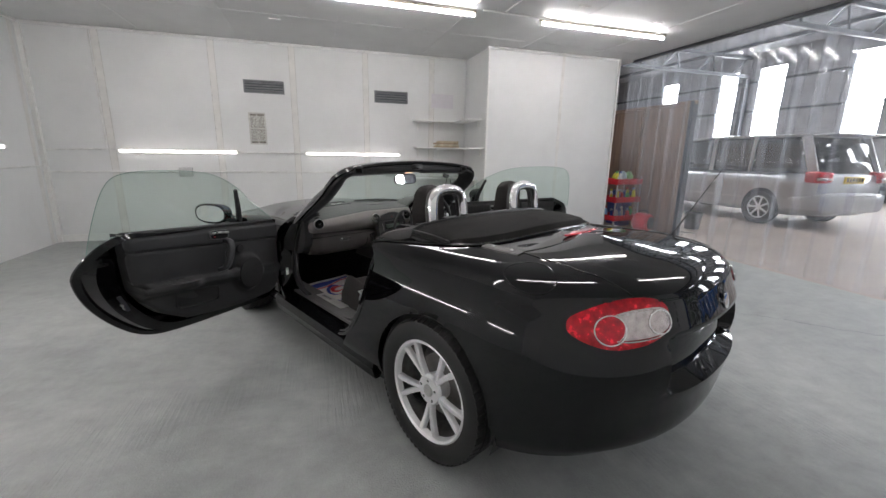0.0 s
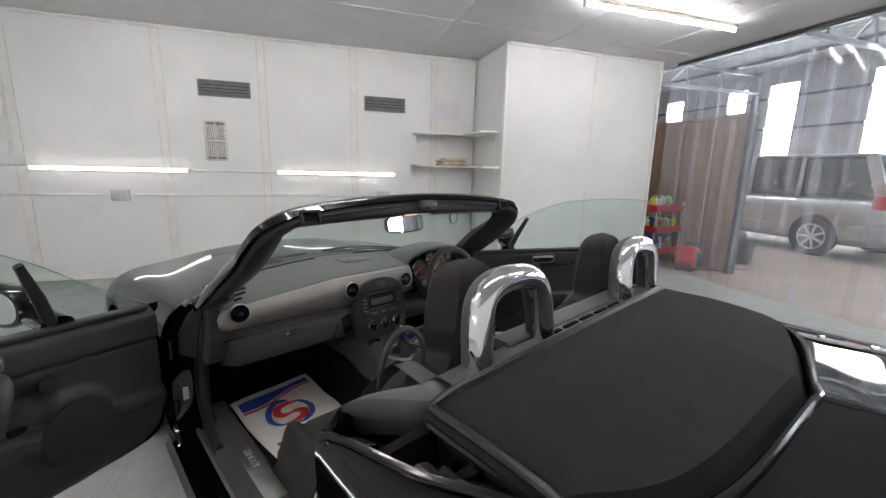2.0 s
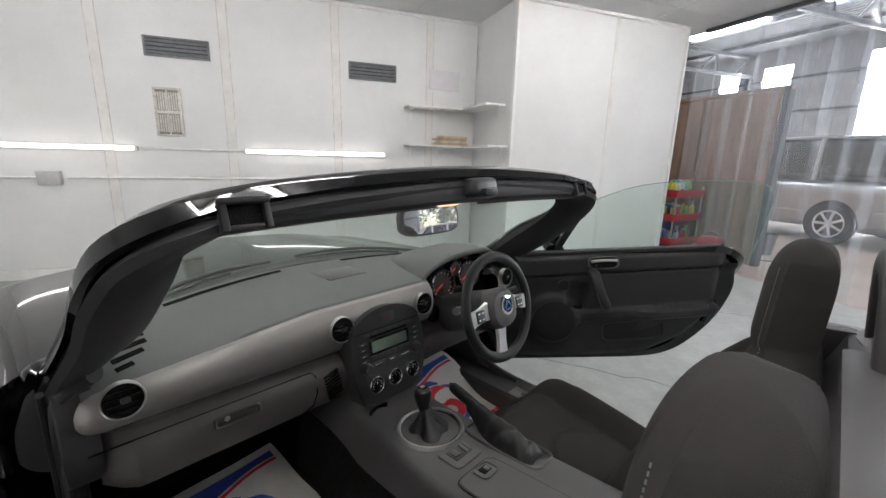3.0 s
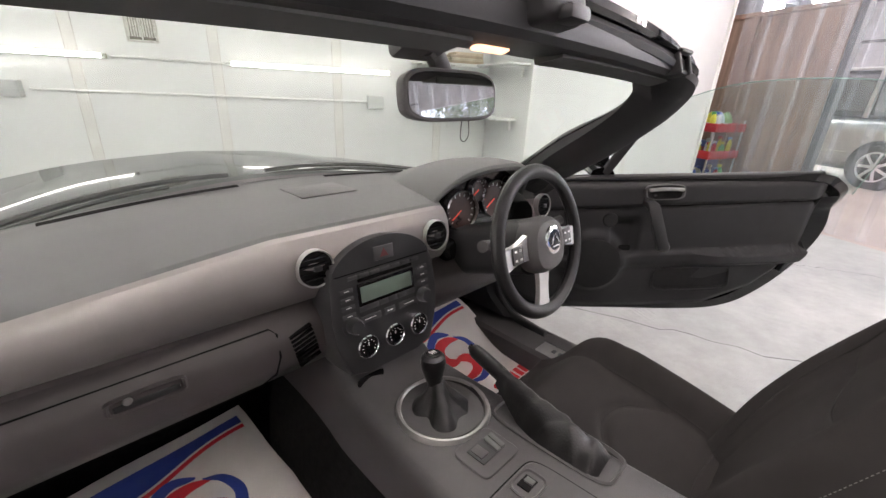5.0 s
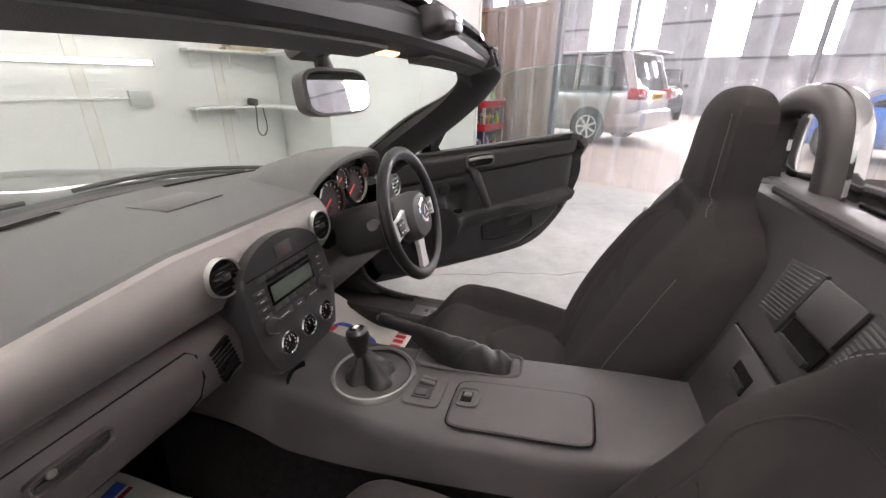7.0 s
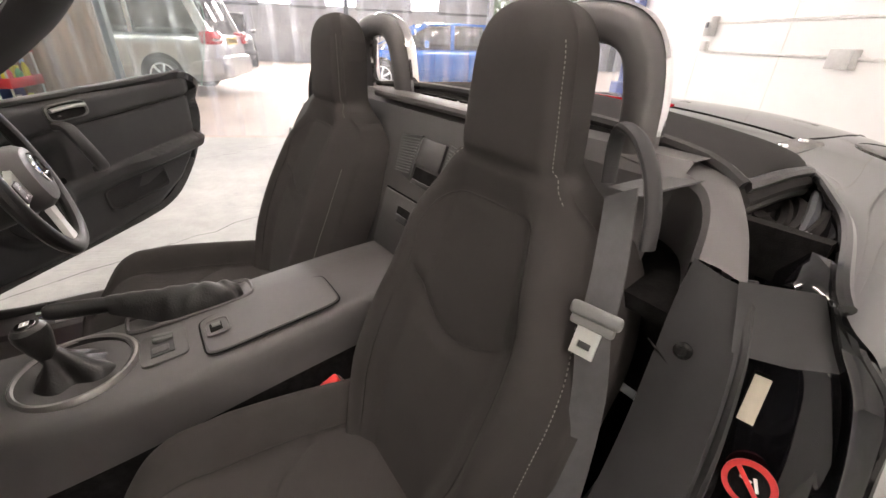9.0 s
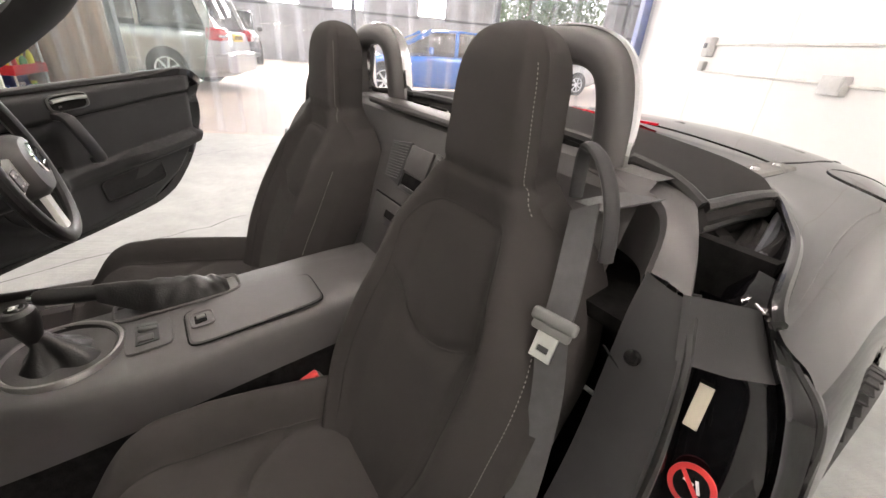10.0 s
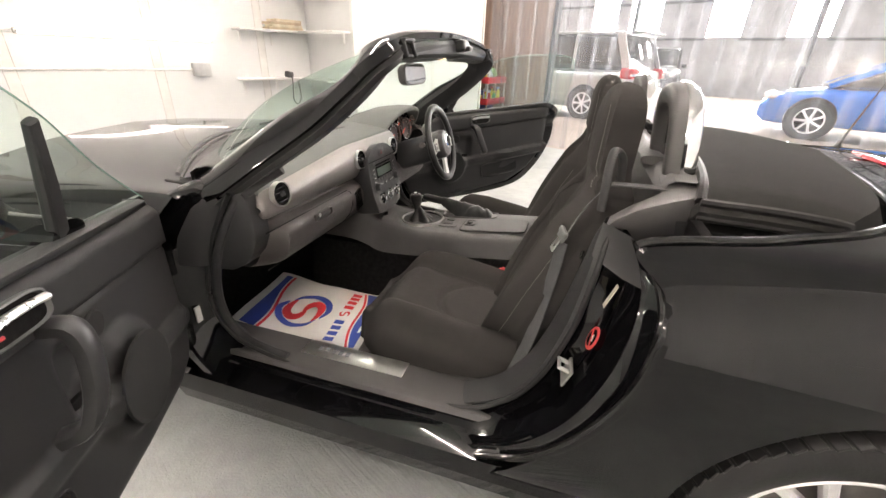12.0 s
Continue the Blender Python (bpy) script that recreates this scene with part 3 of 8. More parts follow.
for a, b in WINS:
    w = thing("window", "tall translucent daylight sheet in the clad wall", "window", "hall windows", RM)
    tagged(w, kind="structure")
    bm = bmesh.new()
    box(bm, (HU + 0.12, (a + b) / 2, 3.95), (0.02, b - a, 3.3))
    part("pane", bm, DAY, w)
    for z in (2.9, 3.75, 4.6):
        bm = bmesh.new()
        box(bm, (HU + 0.05, (a + b) / 2, z), (0.06, b - a, 0.03))
        part("glazing_bar", bm, CLAD, w)
slab("wall_hall_north", (U1 + 0.9, HN1, 0), (HU, HN1 + 0.2, HH), CLAD, "grey clad end wall of the hall", category="wall")
slab("wall_hall_south", (U1 + 0.05, HN0 - 0.2, 0), (HU, HN0, HH), CLAD, "grey clad end wall of the hall", category="wall")
slab("wall_hall_west", (U1 - 0.1, N1 + 0.12, 0), (U1 + 0.05, HN1, HH), CLAD, "grey inner wall beside the bay", category="wall")
slab("wall_hall_west_upper", (U1 - 0.1, HN0, H + 0.14), (U1 + 0.05, N1 + 0.12, HH), CLAD, "grey wall above the bay's ceiling", category="wall")
slab("wall_hall_west_south", (U1 + 0.1, HN0, 0), (U1 + 0.22, N0 - 0.12, H + 0.13), CLAD, "grey inner wall beside the bay", category="wall")
bm = bmesh.new()
box(bm, ((U1 + HU) / 2, (HN0 + HN1) / 2, HH + 0.1), (HU - U1 + 0.3, HN1 - HN0 + 0.4, 0.2))
for i in range(64):
    box(bm, (U1 + 0.2 + i * 0.25, (HN0 + HN1) / 2, HH - 0.02), (0.07, HN1 - HN0, 0.04))
built("ceiling_hall", bm, ROOFM, "ribbed grey roof sheeting of the hall", "ceiling", "structure")
for u in (8.0, 15.3):
    for n in (-9.0, -2.5, 1.6, 5.0, 8.56, 11.85, 13.45, 16.8):
        bm = bmesh.new()
        box(bm, (u, n, HH - 0.06), (0.9, 1.5, 0.03), bevel=0.003, seg=1)
        built("roof_light", bm, DAY, "bright translucent rooflight in the sheeting", "rooflight", "structure")
for n in (-11.5, -5.0, 1.5, 8.0, 14.5):
    t = thing("roof_truss", "dark steel roof truss on columns", "truss", "roof trusses", RM)
    tagged(t, kind="structure")
    for z, h in ((HH - 0.25, 0.14), (HH - 1.1, 0.14)):
        bm = bmesh.new()
        box(bm, ((U1 + HU) / 2, n, z), (HU - U1 - 0.2, 0.12, h))
        part("chord", bm, DARKSTEEL, t)
    for i in range(14):
        a = U1 + 0.5 + i * 1.1
        bm = bmesh.new()
        tube(bm, [(a, n, HH - 1.05), (a + (0.55 if i % 2 else -0.55) + 0.3, n, HH - 0.3)], 0.04, 6)
        part("web", bm, DARKSTEEL, t)
    bm = bmesh.new()
    box(bm, (HU - 0.18, n, (HH - 1.2) / 2), (0.3, 0.2, HH - 1.2), bevel=0.01)
    part("column", bm, DARKSTEEL, t)
for u in (6.5, 9.5, 12.5, 15.5, 18.0):
    bm = bmesh.new()
    box(bm, (u, (HN0 + HN1) / 2, HH - 0.12), (0.08, HN1 - HN0, 0.16))
    built("purlin", bm, DARKSTEEL, "steel purlin under the roof sheeting", "purlin", "structure")
for n in np.arange(HN0 + 0.5, HN1, 0.5):
    if DOOR[0] < n < DOOR[1] or any(a - 0.1 < n < b + 0.1 for a, b in WINS):
        continue
    bm = bmesh.new()
    box(bm, (HU - 0.012, n, HH / 2), (0.03, 0.10, HH), bevel=0.006, seg=1)
    part("rib", bm, CLAD, hall_wall, smooth=False)
for z in (2.2, 3.6, 5.0):
    bm = bmesh.new()
    for a, b in segs:
        box(bm, (HU - 0.06, (a + b) / 2, z), (0.08, b - a, 0.10))
    part("sheeting_rail", bm, DARKSTEEL, hall_wall, smooth=False)

# plywood partition with a dark post
part_t = thing("plywood_partition", "brown plywood partition of tall boards with a dark end post", "partition", "", RM)
for i in range(5):
    bm = bmesh.new()
    box(bm, (4.72, 3.62 + 0.5 + i * 0.99 - 0.01, 1.07), (0.025, 0.975, 2.14), bevel=0.003, seg=1)
    part("board", bm, WOOD, part_t)
for i in range(6):
    bm = bmesh.new()
    box(bm, (4.69, 3.62 + i * 0.99, 1.07), (0.05, 0.06, 2.14), bevel=0.003, seg=1)
    part("upright", bm, WOOD, part_t)
bm = bmesh.new()
box(bm, (4.69, 6.0, 2.16), (0.07, 5.0, 0.05), bevel=0.003, seg=1)
part("top_rail", bm, WOOD, part_t)
bm = bmesh.new()
box(bm, (4.70, 3.54, 1.09), (0.10, 0.07, 2.18), bevel=0.004, seg=1)
part("post", bm, DARKSTEEL, part_t, "dark steel end post")
# trees beyond the open door
LEAF = material("green_leaves", (0.07, 0.13, 0.045), 0.6, vary=0.35, scale=3)
BARK = material("grey_bark", (0.16, 0.13, 0.10), 0.9, vary=0.3, scale=8, bump=0.5, bscale=30)
for k, (u, n, h) in enumerate(((33, -13.0, 8.5), (31, -10.4, 7.5), (36, -16.5, 9.5), (30.5, -17.5, 7.0), (35, -9.0, 8.5))):
    t = thing("tree", "leafy green broadleaf tree outside the hall", "tree", "trees outside", RM @ pose(u, n, 0))
    rng = random.Random(k)
    bm = bmesh.new()
    sweep(bm, spline([(0, 0, -0.02), (0.1, 0, h * 0.3), (-0.1, 0.1, h * 0.6), (0, 0, h * 0.85)], 9), ring(0.22, 0.22, 8), (0, 1, 0.01), scale=np.linspace(1, 0.25, 9))
    for i in range(7):
        a, z = i * 2.4, h * (0.3 + 0.06 * i)
        sweep(bm, [(0, 0, z), (0.8 * math.cos(a), 0.8 * math.sin(a), z + 0.5), (1.7 * math.cos(a), 1.7 * math.sin(a), z + 1.2)], ring(0.07, 0.07, 6), (0, 0.1, 1), scale=[1, 0.7, 0.3])
    part("trunk", bm, BARK, t)
    bm = bmesh.new()
    for i in range(1800):
        a, r = rng.uniform(0, 6.283), rng.random() ** 0.5
        z = rng.uniform(0.22, 1.0)
        rad = (2.3 * math.sin(math.pi * min(1, max(0.06, (z - 0.15) / 0.9))) + 0.3) * (0.75 + 0.3 * math.sin(3 * a + 5 * z + k))
        c = Vector((rad * r * math.cos(a), rad * r * math.sin(a), h * z))
        d = Vector((rng.uniform(-1, 1), rng.uniform(-1, 1), rng.uniform(-1, 1))).normalized() * rng.uniform(0.10, 0.22)
        e = d.orthogonal().normalized() * d.length * 0.6
        bm.faces.new([bm.verts.new(c + p) for p in (-d, e, d, -e)])
    part("crown", bm, LEAF, t, smooth=False)

# ---- vehicles and clutter in the hall ----
def road_wheel(parent, x, y, r, side, spokes=7):
    m = axes((x, y, r), (side, 0, 0), (0, 1, 0))
    bm = bmesh.new()
    lathe(bm, [(r * 0.66, -0.19), (r * 0.95, -0.20), (r, -0.17), (r, -0.03), (r * 0.95, 0), (r * 0.7, 0), (r * 0.66, -0.02)], m, 40)
    w = part("wheel", bm, RUBBER, parent, "road wheel with silver alloy rim")
    bm = bmesh.new()
    lathe(bm, [(r * 0.70, -0.002), (r * 0.68, 0.004), (r * 0.62, -0.01), (r * 0.60, -0.15), (r * 0.58, -0.15)], m, 40)
    for i in range(spokes):
        a = 2 * math.pi * i / spokes
        c = m @ Vector((r * 0.34 * math.cos(a), r * 0.34 * math.sin(a), -0.018))
        box(bm, c, (r * 0.58, r * 0.13, 0.03), m.to_3x3() @ rotm(0, 0, math.degrees(a)), bevel=0.006, seg=1)
    lathe(bm, [(0, 0), (r * 0.14, 0), (r * 0.16, -0.03), (0, -0.03)], m, 20)
    part("rim", bm, ALLOY, w, "silver alloy rim")
    bm = bmesh.new()
    lathe(bm, [(0, -0.08), (r * 0.6, -0.08), (r * 0.6, -0.1), (0, -0.1)], m, 24)
    part("brake", bm, DARKSTEEL, w)


def loft_body(stations, n=14, e=5.0):
    """Rounded sections: y, half width, bottom, top."""
    bm = bmesh.new()
    rows = []
    for y, hw, z0, z1 in stations:
        rows.append([(a, y, (z0 + z1) / 2 + b) for a, b in ring(hw, (z1 - z0) / 2, 4 * n, e)])
    skin(bm, rows, True, True)
    return bm


def vehicle(name, label, m, L, W, paint, belt, roof, glass_from, glass_to, rake, wheels, r, nose, tail):
    t = thing(name, label, "car", "cars in the hall", m)
    hw = W / 2
    y0, y1 = -L / 2, L / 2
    st = [(y0, hw * 0.80, 0.40, tail * 0.93), (y0 + 0.03, hw * 0.90, 0.30, tail * 0.98), (y0 + 0.15, hw * 0.97, 0.24, tail), (y0 + 0.6, hw, 0.20, belt), (0, hw, 0.19, belt - 0.01), (y1 - 1.2, hw, 0.20, belt - 0.05), (y1 - 0.9, hw * 0.99, 0.2, nose + 0.05), (y1 - 0.35, hw * 0.96, 0.2, nose - 0.04), (y1 - 0.12, hw * 0.88, 0.22, nose - 0.14), (y1, hw * 0.70, 0.30, nose - 0.26)]
    b = part("body", loft_body(st), paint, t)
    g0, g1 = glass_from, glass_to
    gl = [(g0, hw * 0.84, belt - 0.06, belt + 0.02), (g0 + rake[0] * 0.5, hw * 0.86, belt - 0.06, (belt + roof) / 2), (g0 + rake[0], hw * 0.84, belt - 0.06, roof - 0.035), ((g0 + g1) / 2, hw * 0.87, belt - 0.06, roof - 0.02), (g1 - rake[1], hw * 0.83, belt - 0.06, roof - 0.05), (g1 - rake[1] * 0.5, hw * 0.84, belt - 0.06, (belt + roof) / 2), (g1, hw * 0.82, belt - 0.06, belt)]
    part("glasshouse", loft_body(gl, e=7), DARKGLASS, t, "dark tinted windows")
    rf = [(g0 + rake[0] - 0.12, hw * 0.76, roof - 0.085, roof - 0.035), (g0 + rake[0] + 0.1, hw * 0.83, roof - 0.085, roof - 0.008), ((g0 + g1) / 2, hw * 0.85, roof - 0.08, roof), (g1 - rake[1] - 0.1, hw * 0.82, roof - 0.11, roof - 0.03), (g1 - rake[1] + 0.06, hw * 0.74, roof - 0.13, roof - 0.075)]
    part("roof", loft_body(rf, e=4), paint, t)
    for s in (-1, 1):
        for ya, yb, w in ((g0 + 0.02, g0 + rake[0], 0.16), ((g0 + g1) / 2 + 0.1, (g0 + g1) / 2 + 0.1, 0.08), (g0 + (g1 - g0) * 0.30, g0 + (g1 - g0) * 0.30, 0.06), (g1 - 0.02, g1 - rake[1], 0.09)):
            bm = bmesh.new()
            sweep(bm, [(s * hw * 0.895, ya, belt - 0.03), (s * hw * 0.85, yb, roof - 0.06)], [(-w / 2, -0.02), (w / 2, -0.02), (w / 2, 0.02), (-w / 2, 0.02)], (1, 0, 0))
            part("pillar", bm, paint, t)
        for wy in wheels:
            # Flat black disc in place of the shaded arch opening.
            bm = bmesh.new()
            lathe(bm, [(0, 0.004), (r * 1.14, 0.004), (r * 1.17, -0.02), (0, -0.02)], axes((s * (hw - 0.002), wy, r + 0.02), (s, 0, 0), (0, 1, 0)), 36)
            part("wheel_arch", bm, CARPET, t)
            road_wheel(t, s * (hw + 0.012), wy, r, s)
        bm = bmesh.new()
        tube(bm, [(s * (hw + 0.002), wheels[0] + r * 1.3, 0.50), (s * (hw + 0.002), wheels[1] - r * 1.3, 0.50)], 0.012, 6)
        part("side_moulding", bm, SATIN if paint is VANSILVER else paint, t)
        for k in (0.42, 0.66):
            yy = g0 + (g1 - g0) * k
            bm = bmesh.new()
            tube(bm, [(s * (hw + 0.001), yy, 0.28), (s * (hw + 0.002), yy, belt - 0.05)], 0.004, 5)
            part("door_gap", bm, CARPET, t)
            bm = bmesh.new()
            box(bm, (s * (hw + 0.012), yy + 0.14, belt - 0.14), (0.02, 0.16, 0.03), bevel=0.006)
            part("door_handle", bm, paint, t)
        bm = bmesh.new()
        box(bm, (s * (hw + 0.09), g1 - rake[1] * 0.95, belt + 0.06), (0.18, 0.09, 0.14), bevel=0.03, seg=3)
        part("door_mirror", bm, paint, t)
    return t


van = vehicle("people_carrier", "silver people carrier van parked in the hall", RM @ pose(8.62, 5.68, 0, 0, 0, -3), 4.80, 1.80, VANSILVER, 1.06, 1.80, -2.28, 1.95, (0.30, 1.15), (-1.42, 1.45), 0.33, 0.98, 1.06)
for s in (-1, 1):
    bm = bmesh.new()
    box(bm, (s * 0.75, -2.31, 0.985), (0.33, 0.30, 0.22), rotm(0, 0, s * 8), bevel=0.06, seg=3)
    tl = part("tail_light", bm, REDLAMP, van, "red wrap-round tail light")
    bm = bmesh.new()
    box(bm, (s * 0.76, -2.318, 0.955), (0.30, 0.30, 0.05), rotm(0, 0, s * 8), bevel=0.015, seg=2)
    part("clear_band", bm, CLEARLAMP, tl)
bm = bmesh.new()
box(bm, (0, -2.42, 0.94), (0.52, 0.02, 0.13), bevel=0.005)
pl = part("number_plate", bm, PLATEY, van, "yellow plate with dark bars")
bm = bmesh.new()
for i in range(6):
    box(bm, (-0.19 + 0.076 * i, -2.432, 0.94), (0.04, 0.004, 0.075))
part("marking", bm, GLOSSB, pl)
bm = loft_body([(-2.50, 0.70, 0.36, 0.66), (-2.47, 0.84, 0.32, 0.70), (-2.30, 0.90, 0.30, 0.70), (-1.95, 0.905, 0.28, 0.66)])
part("rear_bumper", bm, VANSILVER, van)
bm = bmesh.new()
box(bm, (0, -2.20, 1.76), (1.36, 0.26, 0.03), rotm(-6), bevel=0.012)
part("roof_spoiler", bm, VANSILVER, van)
bm = bmesh.new()
box(bm, (0, -2.16, 1.38), (1.32, 0.03, 0.50), rotm(-12), bevel=0.02)
part("rear_window", bm, DARKGLASS, van)

blue = vehicle("blue_hatchback", "bright blue hatchback parked in the hall", RM @ pose(9.62, -0.92, 0, 0, 0, 4), 4.30, 1.78, CARBLUE, 0.95, 1.46, -2.0, 1.25, (0.65, 0.95), (-1.33, 1.33), 0.33, 0.86, 1.0)
for s in (-1, 1):
    bm = bmesh.new()
    box(bm, (s * 0.66, 2.00, 0.70), (0.30, 0.16, 0.10), rotm(0, 0, s * -22), bevel=0.03, seg=3)
    part("headlight", bm, CLEARLAMP, blue, "clear headlight")
bm = bmesh.new()
box(bm, (0, 2.12, 0.50), (0.9, 0.06, 0.28), bevel=0.02)
part("grille", bm, GLOSSB, blue, "black front grille")
dark = vehicle("off_road_car", "dark grey boxy off-road car parked beyond the van", RM @ pose(17.2, 5.9, 0, 0, 0, 108), 4.0, 1.75, CARDARK, 1.10, 1.80, -1.9, 0.75, (0.25, 0.35), (-1.2, 1.25), 0.36, 1.08, 1.08)
for s in (-1, 1):
    bm = bmesh.new()
    lathe(bm, [(0, 0.03), (0.09, 0.02), (0.10, 0), (0, 0)], axes((s * 0.55, 1.98, 0.86), (0, 1, 0)), 24)
    part("headlight", bm, CLEARLAMP, dark, "round headlight")
bm = bmesh.new()
box(bm, (0, 2.02, 0.84), (0.85, 0.03, 0.2), bevel=0.01)
part("grille", bm, GLOSSB, dark)
bm = bmesh.new()
box(bm, (0, 2.06, 0.50), (1.66, 0.14, 0.16), bevel=0.03)
part("front_bumper", bm, DARKSTEEL, dark)
bm = bmesh.new()
box(bm, (0, 2.14, 0.52), (0.5, 0.02, 0.11), bevel=0.004)
part("number_plate", bm, WHITEM, dark, "pale front plate")
white = vehicle("white_car", "white car parked near the open hall door", RM @ pose(13.2, -4.6, 0, 0, 0, 12), 4.3, 1.78, material("white_car_paint", (0.8, 0.8, 0.79), 0.3, vary=0.02, coat=0.8), 0.95, 1.45, -2.0, 1.25, (0.6, 0.95), (-1.33, 1.33), 0.32, 0.86, 1.0)

# red valeting trolley
cart = thing("valeting_trolley", "red three-tier trolley crowded with cleaning bottles", "trolley", "", RM @ pose(4.22, 4.42, 0, 0, 0, 8))
TRED = material("red_trolley_paint", (0.55, 0.02, 0.03), 0.4, vary=0.1, scale=6)
for z in (0.17, 0.50, 0.82):
    bm = bmesh.new()
    box(bm, (0, 0, z), (0.62, 0.40, 0.015), bevel=0.003)
    for s in (-1, 1):
        box(bm, (s * 0.305, 0, z + 0.045), (0.012, 0.40, 0.09), bevel=0.003)
        box(bm, (0, s * 0.195, z + 0.045), (0.598, 0.012, 0.09), bevel=0.003)
    part("tray", bm, TRED, cart, "red steel tray")
for sx in (-1, 1):
    for sy in (-1, 1):
        bm = bmesh.new()
        tube(bm, [(sx * 0.29, sy * 0.18, 0.09), (sx * 0.29, sy * 0.18, 0.95)], 0.012, 8)
        part("post", bm, SATIN, cart)
        bm = bmesh.new()
        lathe(bm, [(0, -0.012), (0.045, -0.012), (0.045, 0.012), (0, 0.012)], axes((sx * 0.28, sy * 0.17, 0.047), (1, 0, 0), (0, 1, 0)), 16)
        part("castor", bm, RUBBER, cart)
cols = [(0.75, 0.78, 0.8), (0.05, 0.12, 0.5), (0.75, 0.7, 0.08), (0.1, 0.45, 0.15), (0.6, 0.05, 0.05), (0.3, 0.5, 0.75), (0.7, 0.75, 0.72)]
BOTTLE = [material("bottle_plastic", c, 0.35, vary=0.05) for c in cols]
rng = random.Random(5)
for z, cnt in ((0.178, 7), (0.508, 9), (0.828, 9)):
    for i in range(cnt):
        x, y = -0.25 + 0.5 * (i + 0.5) / cnt + rng.uniform(-0.01, 0.01), rng.choice((-0.10, 0.0, 0.10)) + rng.uniform(-0.02, 0.02)
        h, r = rng.uniform(0.16, 0.25), rng.uniform(0.024, 0.036)
        b = thing("cleaning_bottle", "plastic cleaning spray bottle standing on the trolley", "bottle", "bottles on the trolley", RM @ pose(4.22, 4.42, 0, 0, 0, 8) @ pose(x, y, z))
        bm = bmesh.new()
        lathe(bm, [(0, 0), (r, 0), (r, h * 0.6), (r * 0.75, h * 0.72), (r * 0.35, h * 0.8), (r * 0.35, h * 0.86), (0, h * 0.86)], Matrix(), 14)
        part("bottle_body", bm, rng.choice(BOTTLE), b)
        bm = bmesh.new()
        box(bm, (0, 0.008, h * 0.92), (0.022, 0.05, 0.03), bevel=0.006)
        box(bm, (0, 0.02, h * 0.86), (0.01, 0.012, 0.035), rotm(20), bevel=0.003)
        part("trigger", bm, rng.choice(BOTTLE), b)
for i, c in enumerate(((0.75, 0.70, 0.10), (0.55, 0.68, 0.75), (0.30, 0.55, 0.25))):
    bm = bmesh.new()
    r0 = rng.random()
    rows = []
    for k in np.linspace(0.02, math.pi / 2, 9):
        rows.append([(4.10 + 0.12 * i + 0.085 * math.cos(k) * math.cos(a) * (1 + 0.2 * math.sin(3 * a + i)), 4.40 + 0.075 * math.cos(k) * math.sin(a), 0.91 + 0.115 * math.sin(k) * (1 + 0.15 * math.cos(4 * a))) for a in np.linspace(0, 2 * math.pi, 25)[:-1]])
    skin(bm, rows, True, True)
    built("cleaning_cloth", bm, material("cloth", c, 0.95, vary=0.15, scale=20, bump=0.6, bscale=200), "crumpled microfibre cloth piled on the trolley", "cloth", group="cloths", smooth=True)
# red vacuum, buckets, blue bin
vac = thing("vacuum_cleaner", "red and black drum blower standing on the floor", "vacuum cleaner", "", RM @ pose(4.30, 3.88, 0, 0, 0, 20))
bm = bmesh.new()
lathe(bm, [(0, -0.13), (0.13, -0.13), (0.155, -0.10), (0.155, 0.10), (0.13, 0.13), (0, 0.13)], axes((0, 0, 0.19), (0, 1, 0)), 28)
part("drum", bm, TRED, vac, "red drum")
bm = bmesh.new()
lathe(bm, [(0, 0.02), (0.10, 0.02), (0.11, 0), (0, 0)], axes((0, -0.132, 0.19), (0, -1, 0)), 28)
part("intake", bm, PLASTIC, vac)
bm = bmesh.new()
box(bm, (0, 0, 0.02), (0.26, 0.24, 0.04), bevel=0.01)
part("base", bm, PLASTIC, vac)
bm = bmesh.new()
tube(bm, spline([(0, -0.08, 0.34), (0, -0.05, 0.39), (0, 0.05, 0.39), (0, 0.08, 0.34)], 10), 0.012, 8)
part("handle", bm, PLASTIC, vac)
bm = bmesh.new()
tube(bm, spline([(4.4, 3.85, 0.008), (4.75, 3.70, 0.008), (4.95, 3.82, 0.008), (5.2, 3.6, 0.008)], 20), 0.007, 6)
built("power_cable", bm, PLASTIC, "black power cable lying on the floor", "cable", smooth=True)


def bucket(u, n, r, h, mat, label):
    b = thing("bucket", label, "bucket", "buckets", RM @ pose(u, n, 0))
    bm = bmesh.new()
    lathe(bm, [(0, 0.004), (r * 0.8, 0.0), (r, h), (r * 1.05, h), (r * 1.04, h - 0.02), (r * 0.95, h - 0.01), (r * 0.76, 0.02), (0, 0.02)], Matrix(), 24)
    part("pail", bm, mat, b)
    bm = bmesh.new()
    tube(bm, [(r * math.cos(a), 0.02, h - 0.02 - 0.1 * abs(math.sin(a))) for a in np.linspace(0, math.pi, 12)], 0.004, 6)
    part("bail", bm, SATIN, b)


bucket(5.60, 4.02, 0.15, 0.30, PLASTIC, "black plastic bucket on the hall floor")
bucket(4.95, 4.22, 0.12, 0.24, BOTTLE[5], "pale blue bucket beside the partition")
bm = bmesh.new()
box(bm, (4.52, 4.75, 0.33), (0.24, 0.4, 0.66), bevel=0.02, seg=3)
built("blue_crate", bm, BLUESTEEL, "tall blue plastic crate behind the trolley", "crate", smooth=True)

# ---- the black roadster: rear axle at y = 0, nose towards +y, left side at -x ----
CAR = Matrix.Translation((0.003, -0.016, 0)) @ Matrix.Diagonal((1.025, 1.025, 1.025, 1))
car = thing("convertible_car", "glossy black two-seat convertible, roof down, both doors open", "car", "", CAR)
AXLE = 0.06
